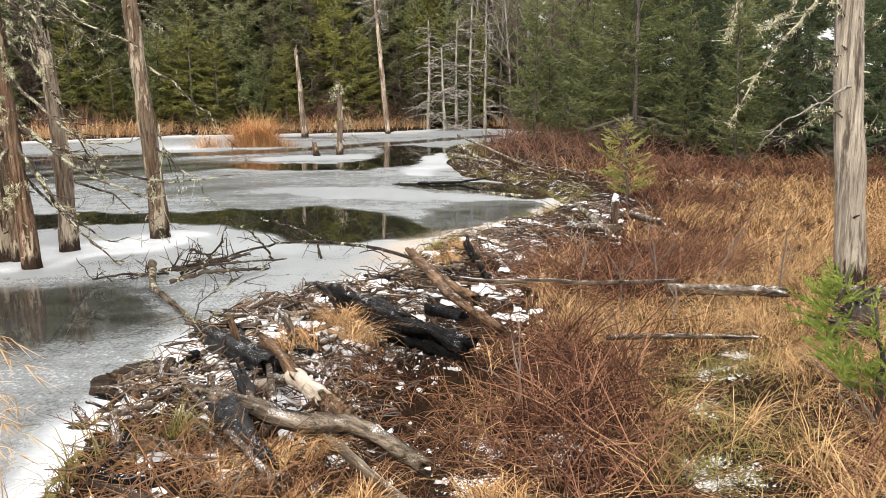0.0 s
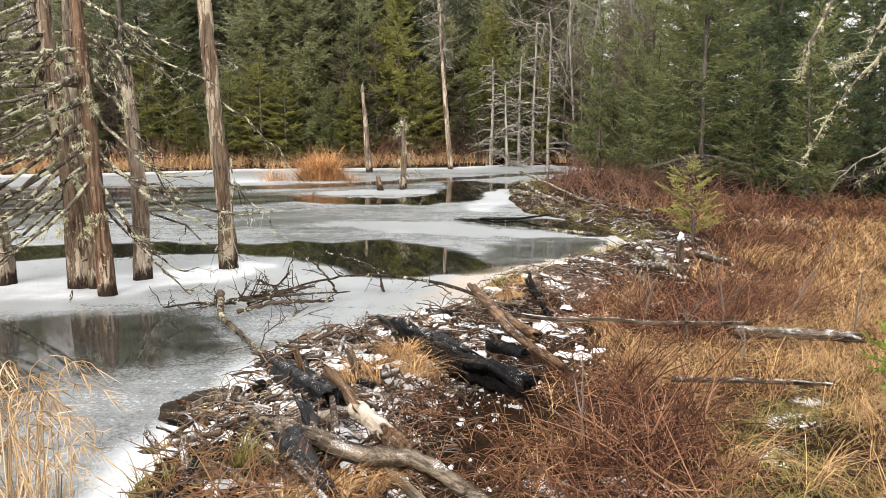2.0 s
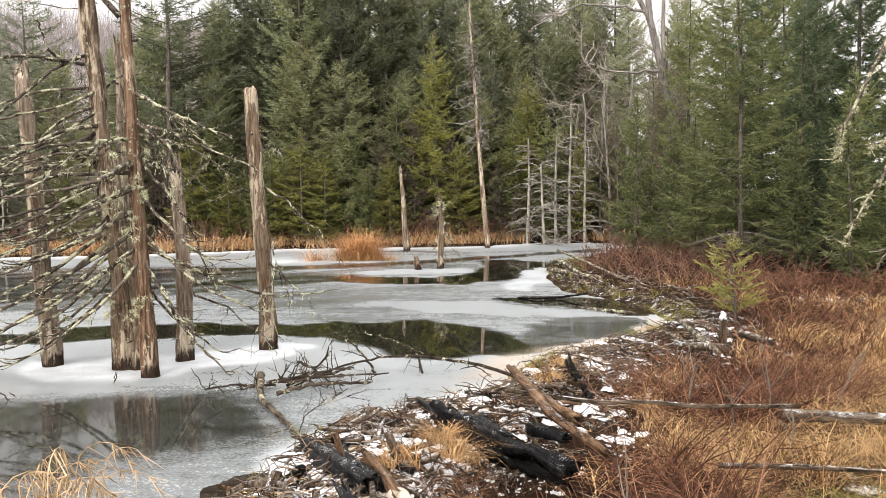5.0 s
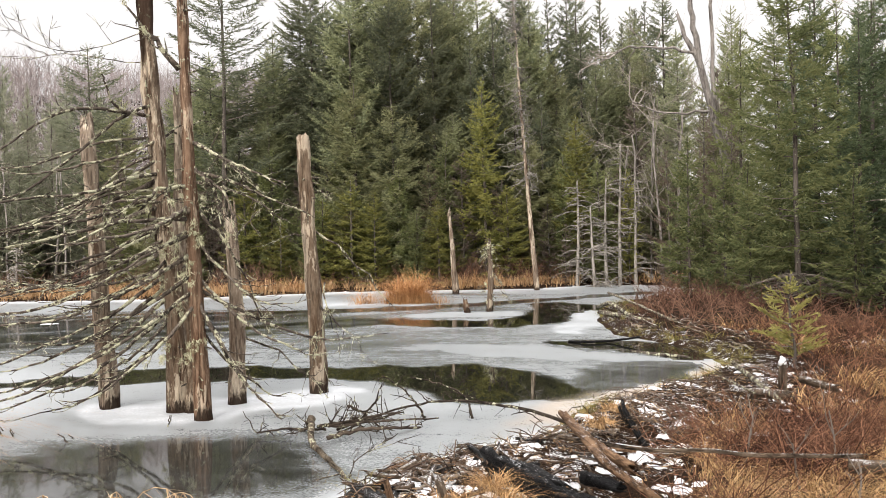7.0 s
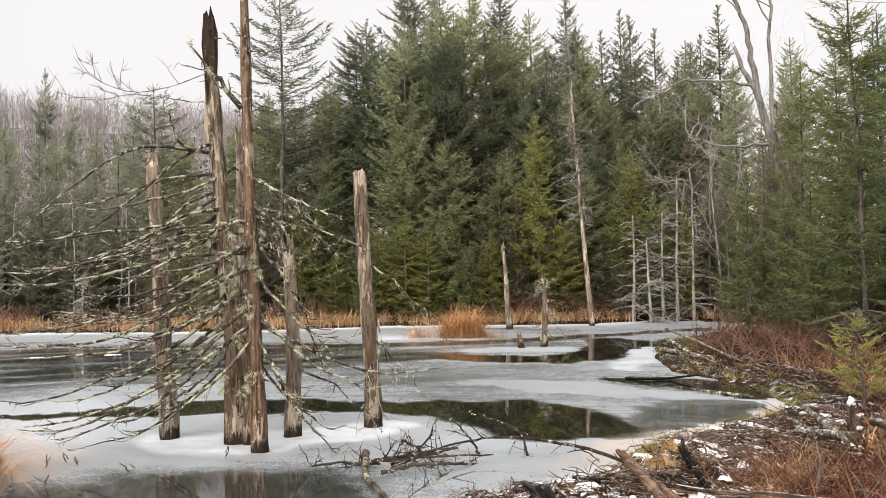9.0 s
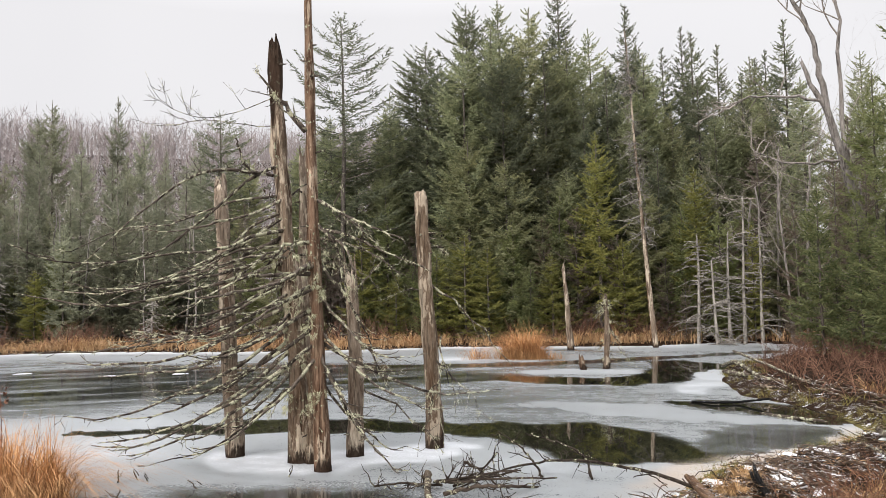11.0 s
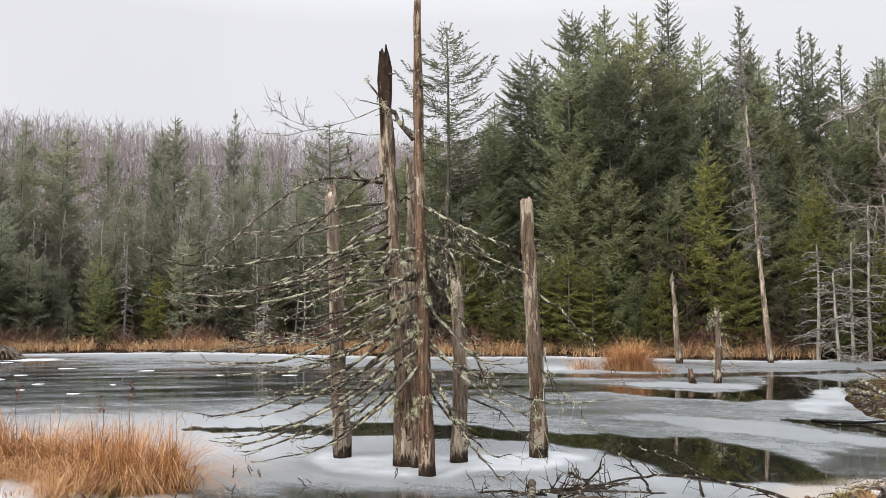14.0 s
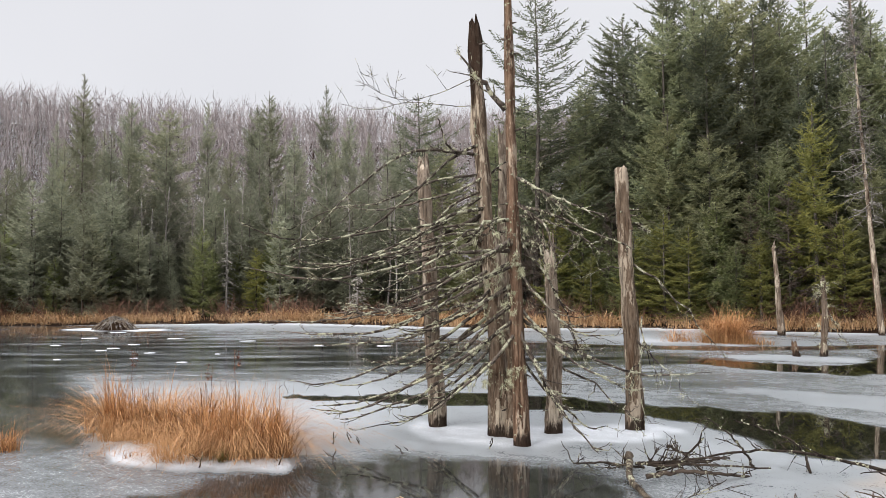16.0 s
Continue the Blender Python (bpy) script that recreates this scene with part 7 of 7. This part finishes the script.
clump("grass_tussock", (-8.0, 6.7, 0), [(0.0, 0.0, 0.40, 26), (0.5, 0.05, 0.40, 30), (-0.55, 0.2, 0.36, 16), (0.15, 0.0, 0.72, 12), (0.85, 0.1, 0.28, 14)], 56, 0.98, "orange tussock of dead marsh grass on snowy ice", M_ORANGE, 71, 0.0068, (0.2, 2.35))
clump("grass_tussock", (-7.9, 6.75, 0), [(0.0, 0.0, 0.9, 26)], 9, 1.12, "tall thin grass wisps among the orange tussock", M_ORANGE, 70, 0.005, (0.1, 1.2))
clump("grass_tussock", (-9.7, 6.7, 0), [(0.05, 0.05, 0.40, 30), (0.55, 0.1, 0.38, 22), (-0.45, 0.05, 0.34, 20)], 56, 1.0, "orange tussock of dead marsh grass in the pond", M_ORANGE, 72, 0.0068, (0.2, 2.35))
clump("grass_tussock", (-10.35, 5.15, 0), [(0.0, 0.0, 0.3, 20)], 30, 0.5, "small orange tussock at the ice edge", M_ORANGE, 73, 0.007)
clump("grass_tussock", (-7.35, 6.35, 0), [(0.0, 0.0, 0.12, 8)], 20, 0.34, "green tuft at the foot of the tussock", M_GREEN_GRASS, 74, 0.006)
clump("grass_tussock", (-8.75, 5.75, 0), [(0.0, 0.0, 0.25, 6), (0.4, 0.3, 0.2, 5)], 9, 0.3, "thin straw stalks frozen in the ice", M_ORANGE, 75, 0.005)


def reed_clump(x, y, z, n, seed, spread):
    """Reeds that stand up straight and curl over into drooping plumes; one thing."""
    r = np.random.default_rng(seed)
    b = Buf()
    for _ in range(n):
        base = np.append(r.normal(size=2) * spread, 0)
        az = r.normal() * 1.1 + 1.2
        out = np.array([math.sin(az), math.cos(az), 0])
        tall, curl = r.uniform(0.62, 1.02), r.uniform(0.05, 0.12)
        th = np.linspace(0, r.uniform(2.0, 3.0), 7)
        lean = out * r.uniform(0.0, 0.10) + np.append(r.normal(size=2) * 0.05, 0)
        arc = base + lean * tall + np.array([0, 0, tall]) + out * (curl * (1 - np.cos(th)))[:, None] + np.array([0, 0, 1.0]) * (curl * np.sin(th))[:, None]
        tube(b, [base, base + lean * 0.4 * tall + (0, 0, 0.5 * tall), *arc], [0.0035, 0.003, *np.linspace(0.0028, 0.0012, 7)], 3, cap=False)
        # long leaf and plume threads that follow the arc and hang from it
        m = 16
        at = arc[r.integers(1, 7, m)]
        sprigs(b, at, np.array([0, 0, -0.8]) + out * 0.5 + r.normal(size=(m, 3)) * 0.4, r.uniform(0.05, 0.15, m), 0.0055, r)
        k = 4
        blades(b, np.tile(base, (k, 1)) + np.array([0, 0, 0.2]), tall * r.uniform(0.45, 0.85, k), r.uniform(0.1, 0.5, k), az + r.normal(size=k) * 1.2, np.full(k, 0.007), 2.2)
    ob = part("reed_grass", b, M_REED)
    ob.matrix_basis = pose(x, y, z)
    return tagged(ob, "tall straw reed grass with drooping plumes at the water", "grass", "reed grass on the bank")


reed_clump(-1.86, 2.55, 0.05, 34, 76, 0.11)
reed_clump(-2.15, 2.6, 0.02, 30, 77, 0.14)
for x, y, z, s in ((-0.78, 5.5, 0.36, 79), (-1.0, 5.0, 0.36, 80), (0.0, 7.6, 0.36, 81), (-0.62, 5.2, 0.33, 82), (0.15, 8.6, 0.3, 83), (-0.95, 3.05, 0.34, 151), (-0.6, 2.85, 0.3, 152), (-0.35, 3.1, 0.22, 153), (-0.75, 3.35, 0.36, 154), (-1.35, 3.15, 0.28, 155), (-0.1, 2.8, 0.15, 156), (0.25, 3.4, 0.1, 157)):
    clump("grass_tuft", (x, y, z - 0.03), [(0.0, 0.0, 0.15, 9)], 30, 0.22, "drooping tuft of straw grass on the dam", M_STRAW, s, 0.004, (0.9, 2.4))
clump("grass_tuft", (-1.26, 3.42, 0.32), [(0.0, 0.0, 0.07, 6)], 40, 0.34, "upright olive grass tuft on the dam", M_GREEN_GRASS, 78, 0.005, (0.3, 1.4))
# single reeds with seed heads that rise from the tussocks
for x, y, h, s in ((-7.75, 6.85, 1.25, 84), (-8.35, 6.9, 1.05, 85), (-9.9, 6.9, 1.15, 86)):
    r = np.random.default_rng(s)
    reed = thing("reed_stalk", (x, y, 0), "thin brown reed stalk with a drooping seed head", "reed", "reed stalks")
    b = Buf()
    tube(b, bent((0, 0, 0), (r.normal() * 0.05, 0.02, h), 0, 0.008, 7, r), np.linspace(0.006, 0.003, 7), 4)
    part("stalk", b, M_BRUSH, reed)
    b = Buf()
    n = 36
    flakes(b, np.column_stack([r.normal(size=n) * 0.02, r.normal(size=n) * 0.02, h - r.uniform(0, 0.22, n)]), r.normal(size=(n, 3)) + (0, 0, -0.4), r.uniform(0.03, 0.07, n), r.uniform(0.012, 0.02, n), r)
    part("seed_head", b, M_BRUSH, reed, "brown seed head")
# twig stubs that stick out of the ice
for x, y, h, s in ((-6.95, 7.75, 0.16, 87), (-6.8, 7.95, 0.14, 88), (-6.62, 7.9, 0.10, 89), (-7.38, 5.92, 0.2, 90), (-6.3, 7.0, 0.12, 91), (-5.75, 7.75, 0.1, 92), (-5.05, 8.55, 0.15, 93), (-6.7, 6.5, 0.12, 94)):
    r = np.random.default_rng(s)
    b = Buf()
    tube(b, bent((0, 0, -0.05), (r.normal() * 0.06, r.normal() * 0.06, h), 0, 0.015, 5, r), np.linspace(0.011, 0.006, 5), 5, 0.1, r)
    tube(b, bent((0, 0, h * 0.4), (r.normal() * 0.09, r.normal() * 0.05, h * 0.9), 0, 0.01, 4, r), np.linspace(0.007, 0.004, 4), 4)
    ob = part("twig_stub", b, M_LIMB, smooth=True)
    ob.matrix_basis = pose(x, y, 0)
    tagged(ob, "dark twig stub frozen into the ice", "twig", "twig stubs in the ice")
# bare saplings that stand up out of the brush and straw
for x, y, h, s in ((3.0, 8.4, 1.1, 95), (3.4, 7.6, 1.2, 96), (1.75, 7.3, 0.7, 97), (2.05, 6.7, 0.55, 98), (1.4, 7.9, 0.8, 99), (5.4, 10.5, 1.4, 131), (2.6, 4.3, 0.7, 132), (0.55, 4.9, 0.7, 133), (2.2, 8.0, 0.9, 134)):
    r = np.random.default_rng(s)
    b = Buf()
    branching(b, (0, 0, -0.05), (r.normal() * 0.15, r.normal() * 0.1, 1), h * 0.7, 0.012, 2, r, 0.45, 0.2, 5, 5, 0.5)
    ob = part("bare_shrub", b, M_GREYTWIG)
    ob.matrix_basis = pose(x, y, float(ground_z([(x, y)])[0]))
    tagged(ob, "thin bare shrub standing in the brush", "shrub", "bare shrubs")


def sapling(name, x, y, height, reach, seed, material, label, size=0.34, low=0.15, gap=0.15, per=4):
    ob = conifer(name, height, low, reach, seed, material, size, 0.75, 0.02, gap, per, label, weep=-0.5)
    ob.matrix_basis = pose(x, y, float(ground_z([(x, y)])[0]), 0, 0, seed * 37)
    return tagged(ob, group="young conifers in the meadow")


sapling("spruce_sapling", 3.0, 12.75, 1.42, 0.68, 141, M_SAPLING, "bright yellow-green spruce sapling beside the dam", 0.34, 0.12, 0.2, 5)
sapling("fir_sapling", 2.6, 4.35, 0.85, 0.5, 142, M_YOUNG, "green young fir with flat boughs in the meadow", 0.24, 0.25, 0.10, 5)
sapling("fir_sapling", 2.98, 5.75, 0.8, 0.42, 143, M_YOUNG, "green young fir beside the fallen log", 0.26, 0.2, 0.10, 5)
sapling("fir_sapling", 3.25, 4.35, 0.62, 0.75, 144, M_YOUNG, "low young fir with one broad flat bough", 0.24, 0.28, 0.12, 6)
log("rotten_stump", [(3.38, 6.2, -0.15), (3.42, 6.2, 0.1), (3.5, 6.25, 0.3)], 0.15, M_BARK, "dark rotten stump behind the young fir", 30, tip=0.6, rough=0.3, category="stump")

# ---------------------------------------------------------------- beaver lodge and ice floes
lodge = thing("beaver_lodge", (-34.4, 23.5, 0.0), "low grey beaver lodge of piled sticks with snow at its foot", "beaver lodge")
lodge.matrix_basis = lodge.matrix_basis @ Matrix.Diagonal((0.80, 0.80, 1.0, 1))
r = np.random.default_rng(55)
b = Buf()
n = 20
a = np.arange(n) * 2 * np.pi / n
v = [(0, 0, 0.52)]
for f, h in ((0.3, 0.58), (0.6, 0.38), (0.85, 0.18), (1.0, -0.15)):
    v += list(np.column_stack([np.cos(a) * 1.4 * f, np.sin(a) * 1.2 * f, 0.8 * np.full(n, h) + r.normal(size=n) * 0.03]))
i = np.arange(n)
quad = np.concatenate([np.stack([1 + k * n + i, 1 + (k + 1) * n + i, 1 + (k + 1) * n + (i + 1) % n, 1 + k * n + (i + 1) % n], -1) for k in range(3)])
b.add(v, np.stack([np.zeros(n, int), 1 + i, 1 + (i + 1) % n], -1), quad)
part("mound", b, M_GROUND, lodge, "mud mound under the sticks", smooth=True)
for k in range(110):
    az = r.uniform(0, 6.28)
    b = Buf()
    lo, hi = r.uniform(0.7, 1.15), r.uniform(0.05, 0.5)
    p0 = (math.cos(az) * 1.4 * lo, math.sin(az) * 1.2 * lo, 0.5 * (1 - lo) + 0.04)
    p1 = (math.cos(az + r.normal() * 1.1) * 1.2 * hi, math.sin(az + r.normal() * 1.1) * hi, 0.55 - 0.25 * hi + r.uniform(0, 0.16))
    tube(b, bent(p0, p1, -0.08, 0.02, 5, r), np.linspace(0.022, 0.014, 5), 5)
    part("stick", b, (M_STICK, M_STICK_PALE, M_GREY_WOOD)[k % 3], lodge)
for k, (x, y, w) in enumerate(((-23.4, 15.4, 0.5), (-23.9, 16.2, 0.6), (-21.2, 15.6, 0.45), (-17.8, 14.1, 0.4), (-27.0, 16.0, 0.7), (-24.8, 17.6, 0.6), (-20.0, 14.2, 0.3), (-29.5, 19.0, 0.9), (-26.2, 20.6, 0.9), (-22.5, 21.0, 0.8), (-18.5, 20.5, 0.6), (-32.0, 22.0, 0.9), (-16.5, 21.5, 0.7), (-21.6, 12.8, 0.35), (-19.0, 16.4, 0.25))):
    r = np.random.default_rng(400 + k)
    n = 14
    a = np.arange(n) * 2 * np.pi / n
    rr = 0.36 * w * r.uniform(0.5, 1.25, n)
    top = np.column_stack([np.cos(a) * rr, np.sin(a) * rr * 0.5, np.full(n, 0.012)])
    b = Buf().add(np.vstack([[(0, 0, 0.02)], top, top * (1.03, 1.03, 0) + (0, 0, -0.03)]),
                  np.stack([np.zeros(n, int), 1 + np.arange(n), 1 + (np.arange(n) + 1) % n], -1),
                  np.stack([1 + np.arange(n), 1 + n + np.arange(n), 1 + n + (np.arange(n) + 1) % n, 1 + (np.arange(n) + 1) % n], -1))
    ob = part("ice_floe", b, M_SNOW)
    ob.matrix_basis = pose(x, y, 0, 0, 0, r.uniform(25, 60))
    tagged(ob, "flat white ice floe in the dark water", "ice floe", "ice floes")
